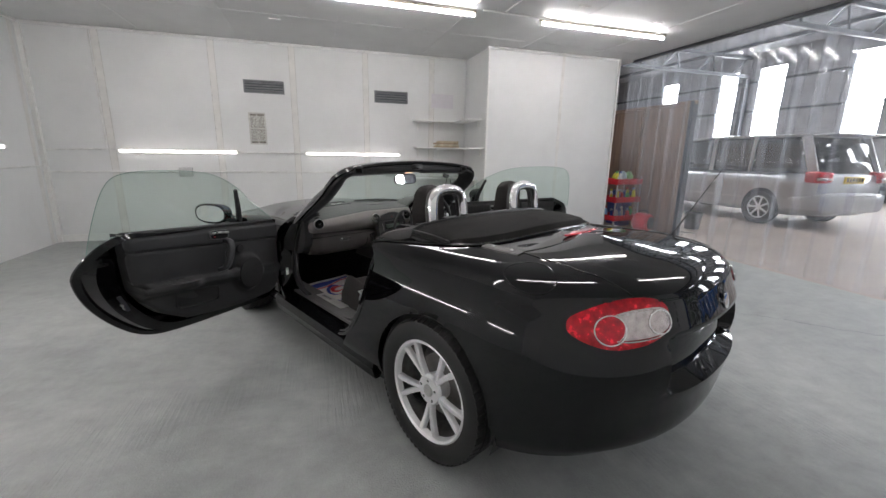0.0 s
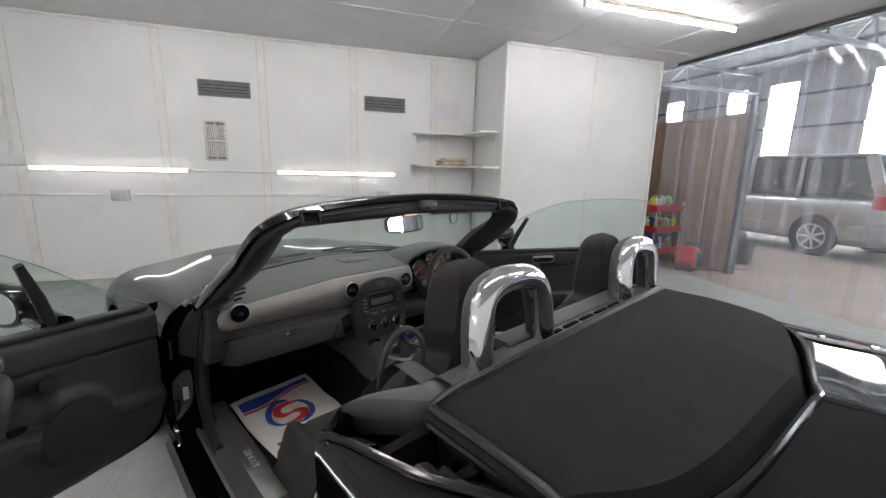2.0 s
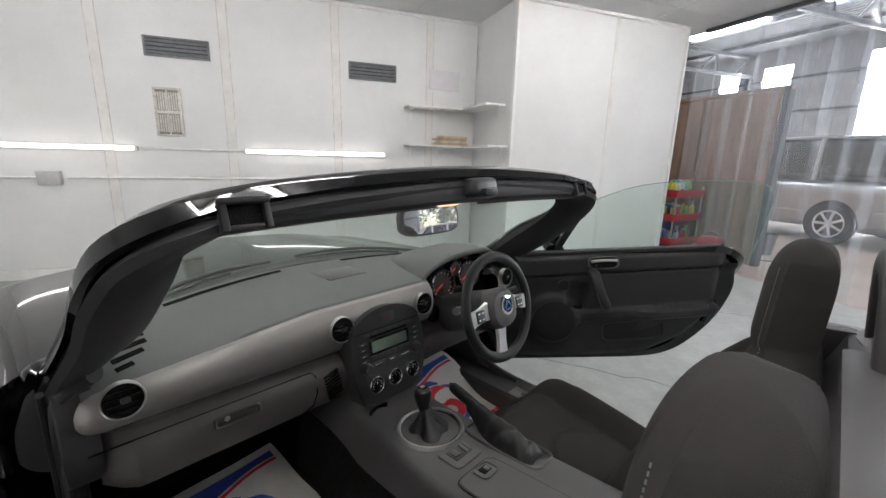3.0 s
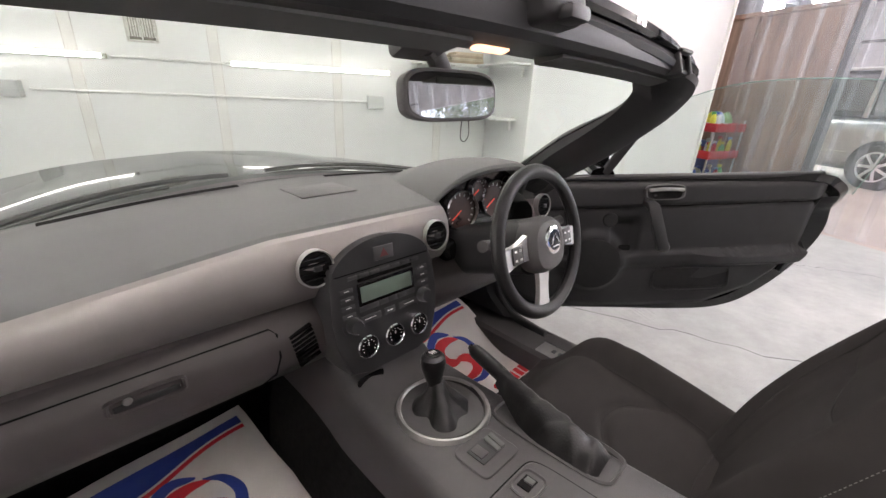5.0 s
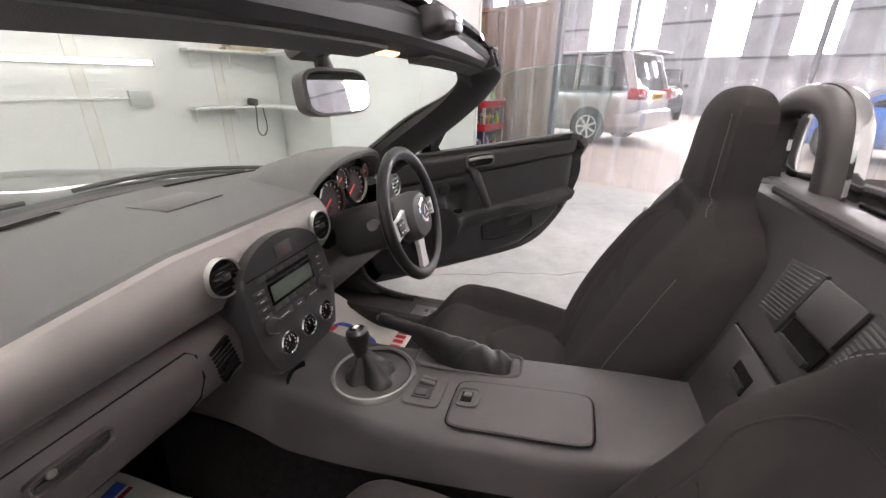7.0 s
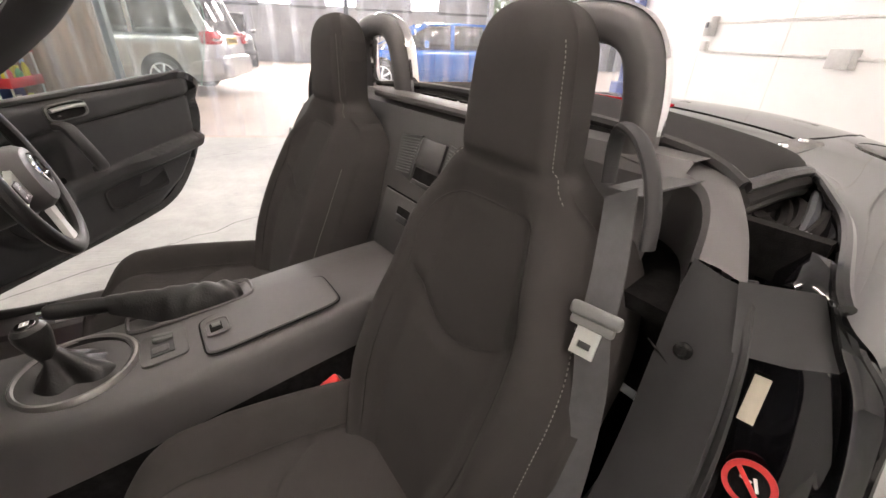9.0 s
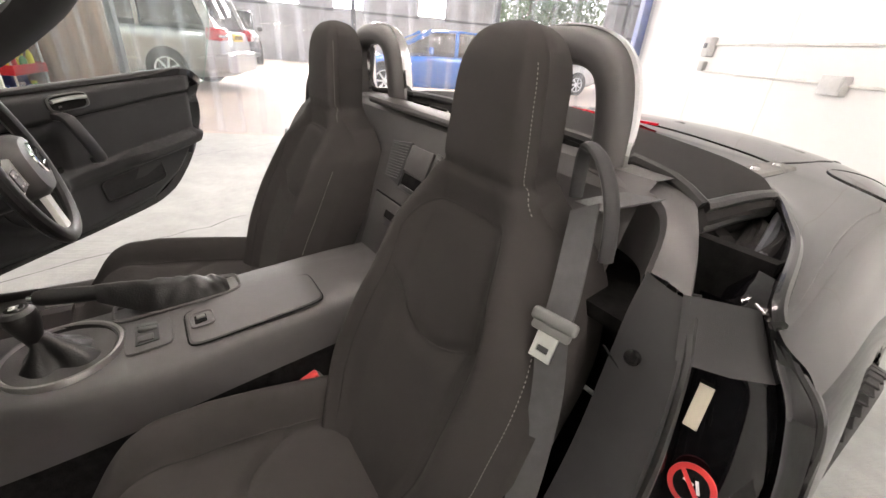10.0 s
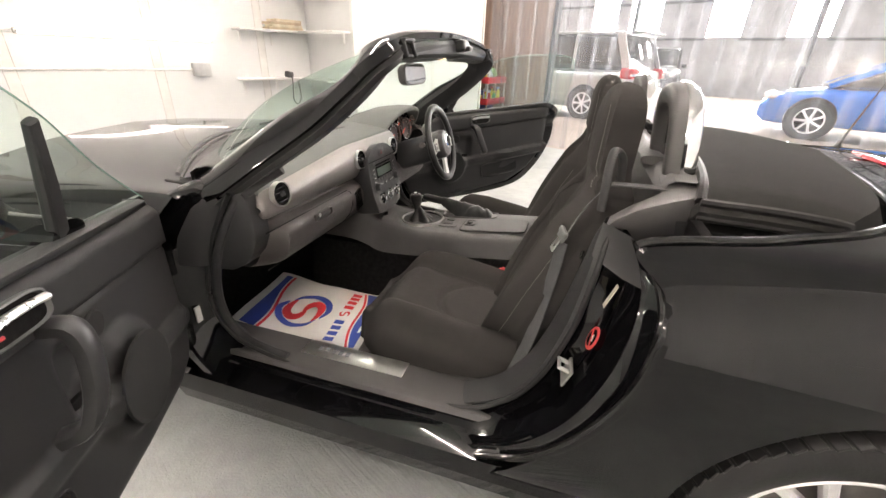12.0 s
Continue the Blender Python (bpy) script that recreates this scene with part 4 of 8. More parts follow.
# control lines of the rear body from the bumper's foot to the spine: start x, y, z; half width; tail y, z; corner power
REAR = [(0.745, 0.80, 0.19, 0.74, -0.66, 0.24, 2.2),
        (0.785, 0.70, 0.31, 0.765, -0.735, 0.31, 2.25),
        (0.792, 0.575, 0.455, 0.768, -0.765, 0.44, 2.3),
        (0.786, 0.497, 0.59, 0.757, -0.785, 0.56, 2.4),
        (0.766, 0.475, 0.705, 0.738, -0.775, 0.665, 2.4),
        (0.732, 0.482, 0.785, 0.70, -0.745, 0.76, 2.4),
        (0.690, 0.53, 0.852, 0.645, -0.70, 0.850, 2.5),
        (0.62, 0.29, 0.872, 0.50, -0.60, 0.892, 2.5),
        (0.45, 0.05, 0.886, 0.28, -0.42, 0.914, 2.4),
        (0.0, -0.035, 0.912, 0.0, -0.22, 0.925, 2.4)]
FRONT = [(0.70, 1.66, 0.19, 0.76, 3.02, 0.20, 2.8),
         (0.76, 1.645, 0.32, 0.83, 3.12, 0.34, 2.6),
         (0.775, 1.635, 0.50, 0.850, 3.14, 0.50, 2.5),
         (0.77, 1.635, 0.64, 0.845, 3.05, 0.60, 2.4),
         (0.745, 1.625, 0.745, 0.80, 2.86, 0.66, 2.4),
         (0.70, 1.61, 0.800, 0.715, 2.70, 0.70, 2.4),
         (0.60, 1.67, 0.812, 0.55, 2.56, 0.735, 2.4),
         (0.36, 1.82, 0.838, 0.32, 2.40, 0.785, 2.4),
         (0.0, 1.915, 0.846, 0.0, 2.25, 0.815, 2.4)]


def control(c, v, yc):
    """A point on one control line: along the side for v < 0.5, then round the corner to the middle."""
    x0, y0, z0, hw, ye, ze, n = c
    if v < 0.5:
        f = v / 0.5
        x, y = x0 + (hw - x0) * smoothstep(f), y0 + (min(yc, y0 - 0.01) - y0) * f if ye < y0 else y0 + (max(yc, y0 + 0.01) - y0) * f
    else:
        yk = min(yc, y0 - 0.01) if ye < y0 else max(yc, y0 + 0.01)
        a = (v - 0.5) * math.pi
        x, y = hw * max(0, math.cos(a)) ** (2 / n), yk + (ye - yk) * math.sin(a) ** (2 / n)
    return x, y, z0 + (ze - z0) * smoothstep(v * 1.05)


def shell(curves, v, s, yc):
    """The body's surface: v from the door round to the middle, s from the foot to the spine."""
    p = np.array([control(c, v, yc) for c in curves])
    t = s * (len(curves) - 1)
    i = min(int(t), len(curves) - 2)
    f = t - i
    b, c = p[i], p[i + 1]
    a, d = (p[i - 1] if i else 2 * b - c), (p[i + 2] if i + 2 < len(p) else 2 * c - b)
    return 0.5 * (2 * b + (c - a) * f + (2 * a - 5 * b + 4 * c - d) * f * f + (3 * b - a - 3 * c + d) * f ** 3)


def rear(v, s):
    p = shell(REAR, v, s, -0.12)
    hollow = smoothstep((0.40 - abs(p[0])) / 0.05) * smoothstep((p[2] - 0.50) / 0.03) * (1 - smoothstep((p[2] - 0.685) / 0.022)) if v > 0.7 else 0
    return p + np.array((0, 0.07 * hollow, 0))


def front(v, s):
    return shell(FRONT, v, s, 2.62)


def half_body(bm, fn, nv, ns, side, wheel_y, keep=None, r=0.330):
    """One half of a body with its wheel arch cut clean."""
    grid = [[fn(i / nv, j / ns) for j in range(ns + 1)] for i in range(nv + 1)]
    vs = {}
    cuts = set()
    for i in range(nv):
        for j in range(ns):
            c = (grid[i][j] + grid[i + 1][j + 1]) / 2
            if abs(c[0]) > 0.6 and math.hypot(c[1] - wheel_y, c[2] - 0.305) < r:
                cuts.add((i, j))
    faces = [(i, j) for i in range(nv) for j in range(ns) if (i, j) not in cuts and (keep is None or keep(i / nv, j / ns))]
    edge = {(i + a, j + b) for i, j in cuts for a in (0, 1) for b in (0, 1)}
    lip = []

    def vert(i, j):
        if (i, j) not in vs:
            p = grid[i][j].copy()
            if (i, j) in edge:
                d = math.hypot(p[1] - wheel_y, p[2] - 0.305)
                p[1], p[2] = wheel_y + (p[1] - wheel_y) * r / d, 0.305 + (p[2] - 0.305) * r / d
            vs[(i, j)] = bm.verts.new((side * p[0], p[1], p[2]))
        return vs[(i, j)]
    for i, j in faces:
        q = []
        for ij in ((i, j), (i + 1, j), (i + 1, j + 1), (i, j + 1)):
            v = vert(*ij)
            if v not in q:
                q.append(v)
        try:
            bm.faces.new(q)
        except ValueError:
            pass
    bmesh.ops.remove_doubles(bm, verts=bm.verts, dist=0.0005)


def fold_edges(bm, pick, shift):
    """Turn chosen border edges inward, to give the panel its thickness."""
    es = [e for e in bm.edges if e.is_boundary and pick(e)]
    out = bmesh.ops.extrude_edge_only(bm, edges=es)
    for v in out["geom"]:
        if isinstance(v, bmesh.types.BMVert):
            v.co += shift(v.co)


def arch(wy):
    return lambda e: all(abs(math.hypot(v.co.y - wy, v.co.z - 0.305) - 0.330) < 0.02 and abs(v.co.x) > 0.6 for v in e.verts)


bm = bmesh.new()
for side in (-1, 1):
    half_body(bm, rear, 84, 72, side, AXLE)
fold_edges(bm, arch(AXLE), lambda c: Vector((-math.copysign(0.04, c.x), 0, 0)))
fold_edges(bm, lambda e: all(v.co.y > 0.45 and abs(v.co.x) > 0.6 for v in e.verts), lambda c: Vector((-math.copysign(0.03, c.x), -0.012, 0)))
fold_edges(bm, lambda e: all(v.co.z > 0.83 for v in e.verts), lambda c: Vector((-0.03 * c.x, 0.012, -0.03)))
body = part("rear_body", bm, PAINT, car, "glossy black painted tail and quarter panels", flat=50)
bm = bmesh.new()
for side in (-1, 1):
    half_body(bm, front, 60, 56, side, 2.33)
fold_edges(bm, arch(2.33), lambda c: Vector((-math.copysign(0.04, c.x), 0, 0)))
part("front_body", bm, PAINT, car, "glossy black bonnet and front wings", flat=50)


def patch(bm, fn, side, outline, off, n=14, mi=0, push=None):
    """A skin lying off the body over an outline in (v, s), filled from its middle."""
    cv, cs = np.mean(outline, axis=0)
    rows = []
    for k in range(n + 1):
        f = 1 - k / n
        row = []
        for v, s in outline:
            a, b = cv + (v - cv) * f, cs + (s - cs) * f
            p, e = fn(a, b), 0.004
            t1, t2 = fn(min(1, a + e), b) - fn(max(0, a - e), b), fn(a, min(1, b + e)) - fn(a, max(0, b - e))
            nrm = np.cross(t1, t2)
            nrm = nrm / (np.linalg.norm(nrm) + 1e-9)
            if nrm[0] < 0 and abs(nrm[0]) > 0.3 or (abs(nrm[0]) <= 0.3 and nrm[2] < 0):
                nrm = -nrm
            h = off if push is None else off + push(f)
            p = p + nrm * h
            row.append((side * p[0], p[1], p[2]))
        rows.append(row)
    return skin(bm, rows, True, True, mi)


def oval(cv, cs, rv, rs, n=40, e=2.0, skew=0.0):
    return [(cv + x, cs + y + skew * x) for x, y in ring(rv, rs, n, e)]


def seam(bm, fn, side, line, r=0.003, off=0.0005):
    """A thin dark shut line on the body."""
    pts = []
    for v, s in line:
        p = fn(v, s)
        pts.append((side * p[0], p[1], p[2] + off))
    tube(bm, pts, r, 6)


def locate(fn, x, y, z, side=1):
    """The (v, s) on the body nearest to a place."""
    best = min(((np.sum((fn(v, s) - (abs(x), y, z)) ** 2), v, s) for v in np.linspace(0, 1, 81) for s in np.linspace(0, 1, 81)), key=lambda q: q[0])
    return best[1], best[2]


# lamps, fuel flap, boot lid
for side in (-1, 1):
    lamp_o = [(v, 0.545 + (s - 0.545) * (0.70 + 0.30 * smoothstep((v - 0.655) / 0.10))) for v, s in oval(0.753, 0.545, 0.091, 0.088, 48, 2.5, skew=0.25)]
    bm = bmesh.new()
    patch(bm, rear, side, lamp_o, 0.003, push=lambda f: 0.010 * (1 - f ** 4))
    lamp = part("tail_light", bm, REDLAMP, car, "red oval tail light with clear inner lens")
    inner = oval(0.783, 0.547, 0.056, 0.052, 48, 2.8, skew=0.25)
    bm = bmesh.new()
    patch(bm, rear, side, inner, 0.0135, push=lambda f: 0.002 * (1 - f ** 3))
    part("clear_lens", bm, CLEARLAMP, lamp, "clear silvery lens")

    def lens_ring(pts, off, r, mat):
        bm = bmesh.new()
        ringp = []
        for v, s in pts + pts[:1]:
            q = rear(v, s)
            nrm = Vector((q[0], q[1] - 0.1, 0)).normalized()
            ringp.append(Vector((side * (q[0] + nrm.x * off), q[1] + nrm.y * off, q[2])))
        tube(bm, ringp, r, 6)
        part("bezel", bm, mat, lamp, "bright ring")
    lens_ring(inner, 0.0145, 0.0028, CLEARLAMP)
    for cv, cs, rr, mt, lb in ((0.731, 0.530, 0.050, REDLAMP, "round red reflector"), (0.818, 0.558, 0.040, CLEARLAMP, "round reversing lamp")):
        bm = bmesh.new()
        patch(bm, rear, side, oval(cv, cs, rr * 0.50, rr, 28), 0.0155, push=lambda f: 0.005 * (1 - f ** 2))
        part("round_lens", bm, mt, lamp, lb)
        lens_ring(oval(cv, cs, rr * 0.52, rr * 1.03, 28), 0.018, 0.0026, CHROME)
flap_o = [(0.579 + 0.049 * math.cos(a) - 0.018 * math.sin(a), 0.689 + 0.008 * math.cos(a) + 0.074 * math.sin(a)) for a in np.linspace(0, 2 * math.pi, 49)[:-1]]
bm = bmesh.new()
patch(bm, rear, -1, flap_o, 0.0016)
flap = part("fuel_flap", bm, PAINT, car, "round flush black fuel flap")
bm = bmesh.new()
seam(bm, rear, -1, flap_o + flap_o[:1], 0.0026)
part("gap", bm, GLOSSB, flap)
lid_lines = [[(0.506, 0.812), (0.56, 0.797), (0.631, 0.775), (0.68, 0.748), (0.712, 0.728), (0.756, 0.675), (0.781, 0.635)], [(0.506, 0.812), (0.545, 0.88), (0.594, 0.956), (0.60, 1.0)]]
for side in (-1, 1):
    for lid_line in lid_lines:
        bm = bmesh.new()
        line = spline([(*p, 0) for p in lid_line], 40)[:, :2]
        seam(bm, rear, side, [(min(1, a), min(1, b)) for a, b in line], 0.0022)
        part("boot_lid_gap", bm, GLOSSB, car)
bm = bmesh.new()
for side in (-1, 1):
    tube(bm, [(side * p[0], p[1], p[2] + 0.002) for p in (rear(v, 0.62) for v in np.linspace(0.72, 1, 14))], 0.004, 6)
part("boot_lip", bm, PAINT, car)
# high brake light, aerial, boot badge, exhaust
bm = bmesh.new()
lathe(bm, [(0.0, 0), (0.03, 0), (0.03, 0.004), (0.022, 0.006), (0.0, 0.006)], axes((0, -0.752, 0.755), (0, -1, 0.25)), 24)
part("badge", bm, CHROME, car, "round chrome badge")
bm = bmesh.new()
rows = []
for k in range(9):
    x = -0.15 + 0.30 * k / 8
    w = 0.020 * math.sqrt(max(0.02, 1 - (x / 0.155) ** 2))
    rows.append([(x, -0.150 + w * a, 0.9195 + 0.008 * h - 0.03 * x * x) for a, h in ((-1, 0), (-0.7, 0.8), (0, 1), (0.7, 0.8), (1, 0))])
skin(bm, rows)
part("high_brake_light", bm, REDLAMP, car, "slim red high-level brake light")
bm = bmesh.new()
lathe(bm, [(0.0, 0), (0.022, 0), (0.018, 0.012), (0.011, 0.03), (0.007, 0.045), (0.0, 0.046)], axes((0.632, -0.345, 0.846), (0.25, -0.1, 1)), 16)
mast = [(0.64, -0.348, 0.878), (0.668, -0.386, 0.965), (0.77, -0.52, 1.27)]
sweep(bm, spline(mast, 8), ring(0.0035, 0.0035, 8), scale=np.linspace(1.6, 0.45, 8))
part("aerial", bm, PLASTIC, car, "black rod aerial on the rear wing")
bm = bmesh.new()
tube(bm, [(0.42, -0.55, 0.23), (0.42, -0.69, 0.225)], 0.04, 20)
part("exhaust", bm, SATIN, car)
bm = bmesh.new()
box(bm, (-0.12, -0.62, 0.20), (0.03, 0.02, 0.09), bevel=0.006)
part("tow_hook", bm, GLOSSB, car)
# silver striker plates on the rear deck beside the hood cover
for side in (-1, 1):
    bm = bmesh.new()
    ends = [rear(*locate(rear, 0.450, 0.046, 0.886)), rear(*locate(rear, 0.460, -0.14, 0.886))]
    pts = [ends[0], (ends[0] + ends[1]) / 2, ends[1]]
    rows = [[(side * (p[0] + d), p[1], p[2] + 0.003 - 0.12 * d + (0.002 if abs(d) < 0.02 else -0.003)) for d in (-0.024, -0.019, 0.019, 0.024)] for p in pts]
    skin(bm, rows)
    plate = part("hinge_plate", bm, BARREL, car, "brushed metal hinge plate")
    for k in (0.25, 0.75):
        c = pts[0] + (pts[2] - pts[0]) * k
        bm = bmesh.new()
        lathe(bm, [(0, 0), (0.009, 0), (0.008, 0.004), (0, 0.005)], pose(side * c[0], c[1], c[2] + 0.006), 12)
        part("bolt", bm, CHROME, plate)


# wheels
def wheel(x, y, side):
    w = new("wheel")
    w.parent = car
    w.location = (x, y, 0.305)
    w.empty_display_size = 0.1
    m = axes((0, 0, 0), (side, 0, 0), (0, 1, 0))
    bm = bmesh.new()
    prof = [(0.205, -0.185), (0.232, -0.195), (0.275, -0.198), (0.294, -0.188), (0.303, -0.17), (0.305, -0.148), (0.298, -0.147), (0.298, -0.139), (0.3055, -0.138), (0.3055, -0.104), (0.298, -0.103), (0.298, -0.095), (0.3055, -0.094), (0.305, -0.060), (0.298, -0.059), (0.298, -0.051), (0.304, -0.050), (0.3035, -0.028), (0.297, -0.010), (0.272, 0.0), (0.240, -0.004), (0.224, -0.012), (0.215, -0.03)]
    lathe(bm, prof, m, 72)
    part("tyre", bm, RUBBER, w, "black road tyre")
    bm = bmesh.new()
    for i in range(90):
        a = 2 * math.pi * i / 90
        for h, sk in ((-0.121, 0.5), (-0.077, -0.5)):
            c = m @ Vector((0.3045 * math.cos(a), 0.3045 * math.sin(a), h))
            z = (m.to_3x3() @ Vector((math.cos(a), math.sin(a), 0))).normalized()
            f = axes(c, z, (1, 0, 0)) @ pose(0, 0, 0, 0, 0, 25 * sk)
            box(bm, f.translation, (0.030, 0.012, 0.004), f.to_3x3())
    for i in range(64):
        a = 2 * math.pi * i / 64
        c = m @ Vector((0.3025 * math.cos(a), 0.3025 * math.sin(a), -0.024))
        z = (m.to_3x3() @ Vector((math.cos(a), math.sin(a), 0.22))).normalized()
        f = axes(c, z, (1, 0, 0)) @ pose(0, 0, 0, 0, 0, 14)
        box(bm, f.translation, (0.036, 0.024, 0.006), f.to_3x3(), bevel=0.002, seg=1)
    tread = part("tread", bm, RUBBER, w)
    tagged(tread, kind="stuff")
    bm = bmesh.new()
    lathe(bm, [(0.220, -0.026), (0.222, -0.018), (0.215, -0.014), (0.206, -0.020), (0.198, -0.042), (0.202, -0.045)], m, 64)
    rim = part("rim", bm, ALLOY, w, "silver alloy rim")
    bm = bmesh.new()
    lathe(bm, [(0.199, -0.042), (0.19, -0.12), (0.19, -0.17), (0.06, -0.172), (0.06, -0.176), (0.194, -0.175), (0.203, -0.044)], m, 64)
    part("rim_barrel", bm, BARREL, rim, "rim barrel coloured dark for the shade behind the spokes")
    bm = bmesh.new()
    lathe(bm, [(0.0, -0.10), (0.135, -0.10), (0.135, -0.115), (0.0, -0.115)], m, 40)
    part("brake_disc", bm, material("brake_disc", (0.25, 0.24, 0.23), 0.4, 0.7, vary=0.2), w, "dull steel brake disc")
    bm = bmesh.new()
    lathe(bm, [(0.0, -0.03), (0.06, -0.03), (0.068, -0.045), (0.06, -0.10), (0, -0.10)], m, 30)
    part("hub", bm, ALLOY, w)
    bm = bmesh.new()
    lathe(bm, [(0.0, -0.022), (0.018, -0.022), (0.026, -0.026), (0.028, -0.034), (0, -0.034)], m, 24)
    part("centre_cap", bm, SATIN, w)
    for i in range(5):
        for d in (-0.135, 0.135):
            a = 2 * math.pi * i / 5 + math.pi / 2
            r0, r1 = 0.045, 0.209
            rows = []
            for t in np.linspace(0, 1, 7):
                r = r0 + (r1 - r0) * t
                b = a + d * (0.62 + 0.95 * t)
                ww = 0.0105 + 0.0040 * t
                hz = -0.036 + 0.014 * math.sin(math.pi * 0.5 * t) - 0.004
                cx, cy = r * math.cos(b), r * math.sin(b)
                tx, ty = -math.sin(b), math.cos(b)
                rows.append([m @ Vector((cx + tx * k * ww, cy + ty * k * ww, hz + h)) for k, h in ((-1, -0.02), (-0.9, -0.004), (-0.55, 0.002), (0.55, 0.002), (0.9, -0.004), (1, -0.02))])
            bm = bmesh.new()
            skin(bm, rows, True, True)
            part("spoke", bm, ALLOY, w)
        a = 2 * math.pi * (i + 0.5) / 5 + math.pi / 2
        bm = bmesh.new()
        lathe(bm, [(0, -0.027), (0.007, -0.027), (0.008, -0.04), (0, -0.04)], m @ Matrix.Translation((0.045 * math.cos(a), 0.045 * math.sin(a), 0)), 6)
        part("wheel_nut", bm, CHROME, w)


for side in (-1, 1):
    wheel(side * 0.785, AXLE, side)
    wheel(side * 0.825, 2.33, side)
    for wy in (AXLE, 2.33):
        bm = bmesh.new()
        rows = [[(side * x, wy + 0.348 * math.cos(a), 0.305 + 0.348 * math.sin(a)) for a in np.linspace(-0.35, math.pi + 0.35, 28)] for x in (0.74, 0.66, 0.52)]
        skin(bm, rows)
        box(bm, (side * 0.52, wy, 0.38), (0.01, 0.68, 0.5))
        part("wheel_arch_liner", bm, PLASTIC, car, "black plastic arch liner")


# windscreen, its frame, and the hood cover
FRAME = [(-0.665, 1.74, 0.70), (-0.622, 1.55, 0.806), (-0.594, 1.39, 0.915), (-0.572, 1.25, 1.010), (-0.560, 1.160, 1.086), (-0.535, 1.120, 1.140), (-0.47, 1.107, 1.168), (-0.30, 1.102, 1.188), (0, 1.106, 1.199)]
FRAME = FRAME + [(-x, y, z) for x, y, z in FRAME[-2::-1]]


def frame_rows(section, n=81):
    """The screen surround: its inner edge stands higher on the pillars than on the header."""
    pts = [Vector(p) for p in spline(FRAME, n)]
    rows = []
    for i, p in enumerate(pts):
        d = (pts[min(i + 1, n - 1)] - pts[max(i - 1, 0)]).normalized()
        side = d.cross(Vector((0, 0.35, 1))).normalized()
        up = side.cross(d).normalized()
        k = smoothstep((abs(p.x) - 0.45) / 0.10)
        slim = 0.45 + 0.70 * smoothstep((1.10 - p.z) / 0.14)
        foot = 1 - 0.5 * smoothstep((0.98 - p.z) / 0.12)
        rows.append([p + side * (a * (1 - k) + a2 * k) * (foot if a2 < 0 else 1) + up * (b * (1 - k) + b2 * k * (slim if b2 > 0.01 else 1)) for a, b, a2, b2 in section])
    return rows


bm = bmesh.new()
skin(bm, frame_rows([(-0.045, 0.008, -0.060, 0.030), (-0.036, 0.013, -0.050, 0.038), (-0.022, 0.017, -0.026, 0.044), (-0.006, 0.018, 0.004, 0.042), (0.014, 0.015, 0.030, 0.028), (0.028, 0.004, 0.047, 0.004), (0.032, -0.012, 0.052, -0.020), (0.024, -0.016, 0.044, -0.024), (0.0, -0.004, 0.0, -0.002), (-0.043, 0.000, -0.058, 0.024)]), True, True)
part("windscreen_frame", bm, PAINT, car, "gloss black windscreen surround")
bm = bmesh.new()
skin(bm, frame_rows([(-0.047, 0.000, -0.064, 0.026), (-0.02, -0.006, -0.03, 0.004), (0.0, -0.006, 0.008, -0.008), (0.022, -0.018, 0.040, -0.026), (0.026, -0.028, 0.049, -0.035), (0.020, -0.036, 0.040, -0.046), (0.002, -0.038, 0.008, -0.048), (-0.022, -0.028, -0.042, -0.026), (-0.046, -0.010, -0.068, 0.008)]), True, True)
part("frame_seal", bm, DOORM, car, "matt black trim round the windscreen frame")
bm = bmesh.new()
head = [(x, 1.083 + 0.004 * (x / 0.5) ** 2, 1.168 - 0.014 * (x / 0.5) ** 2) for x in np.linspace(-0.50, 0.50, 25)]
sweep(bm, head, [(0.008, 0.016), (0.012, 0.002), (0.010, -0.014), (0.002, -0.022), (-0.03, -0.027), (-0.078, -0.028), (-0.085, -0.018), (-0.05, 0.0), (-0.02, 0.016)], (0, 0, 1))
header = part("header_trim", bm, DOORM, car, "black plastic header trim with roof latches")
for x in (-0.445, 0.445):
    bm = bmesh.new()
    for dx, dz, w, h in ((-0.026, 0, 0.010, 0.042), (0.026, 0, 0.010, 0.042), (0, 0.017, 0.062, 0.008), (0, -0.017, 0.062, 0.008)):
        box(bm, (x + dx, 1.074, 1.158 + dz), (w, 0.022, h), rotm(-20), bevel=0.004)
    part("latch_frame", bm, DOORM, header)
    bm = bmesh.new()
    box(bm, (x, 1.078, 1.157), (0.048, 0.014, 0.03), rotm(-20))
    part("latch_recess", bm, CARPET, header)
bm = bmesh.new()
box(bm, (0.0, 1.070, 1.176), (0.075, 0.05, 0.036), rotm(-12), bevel=0.012, seg=3)
box(bm, (0.0, 1.046, 1.170), (0.04, 0.03, 0.016), rotm(-5), bevel=0.006)
part("centre_latch", bm, STACKM, header, "black roof latch hook")
bm = bmesh.new()
box(bm, (-0.025, 1.125, 1.1385), (0.055, 0.016, 0.006), rotm(-14), bevel=0.004)
part("map_light", bm, glow("warm_map_light", (1.0, 0.62, 0.36), 0.9), header, "small warm map light, lit")
for s in (-1, 1):
    bm = bmesh.new()
    rows = []
    for k in np.linspace(0, 1, 12):
        x = 0.085 + 0.44 * k
        y0, z0 = 1.098, 1.149 - 0.012 * k * k
        rows.append([(s * x, y0 + a, z0 + b) for a, b in ((0, 0.004), (0.0, -0.010), (0.040, -0.019), (0.043, -0.010))])
    skin(bm, rows, True, True)
    part("sun_visor", bm, DASHTOP, header, "dark grey folded sun visor")
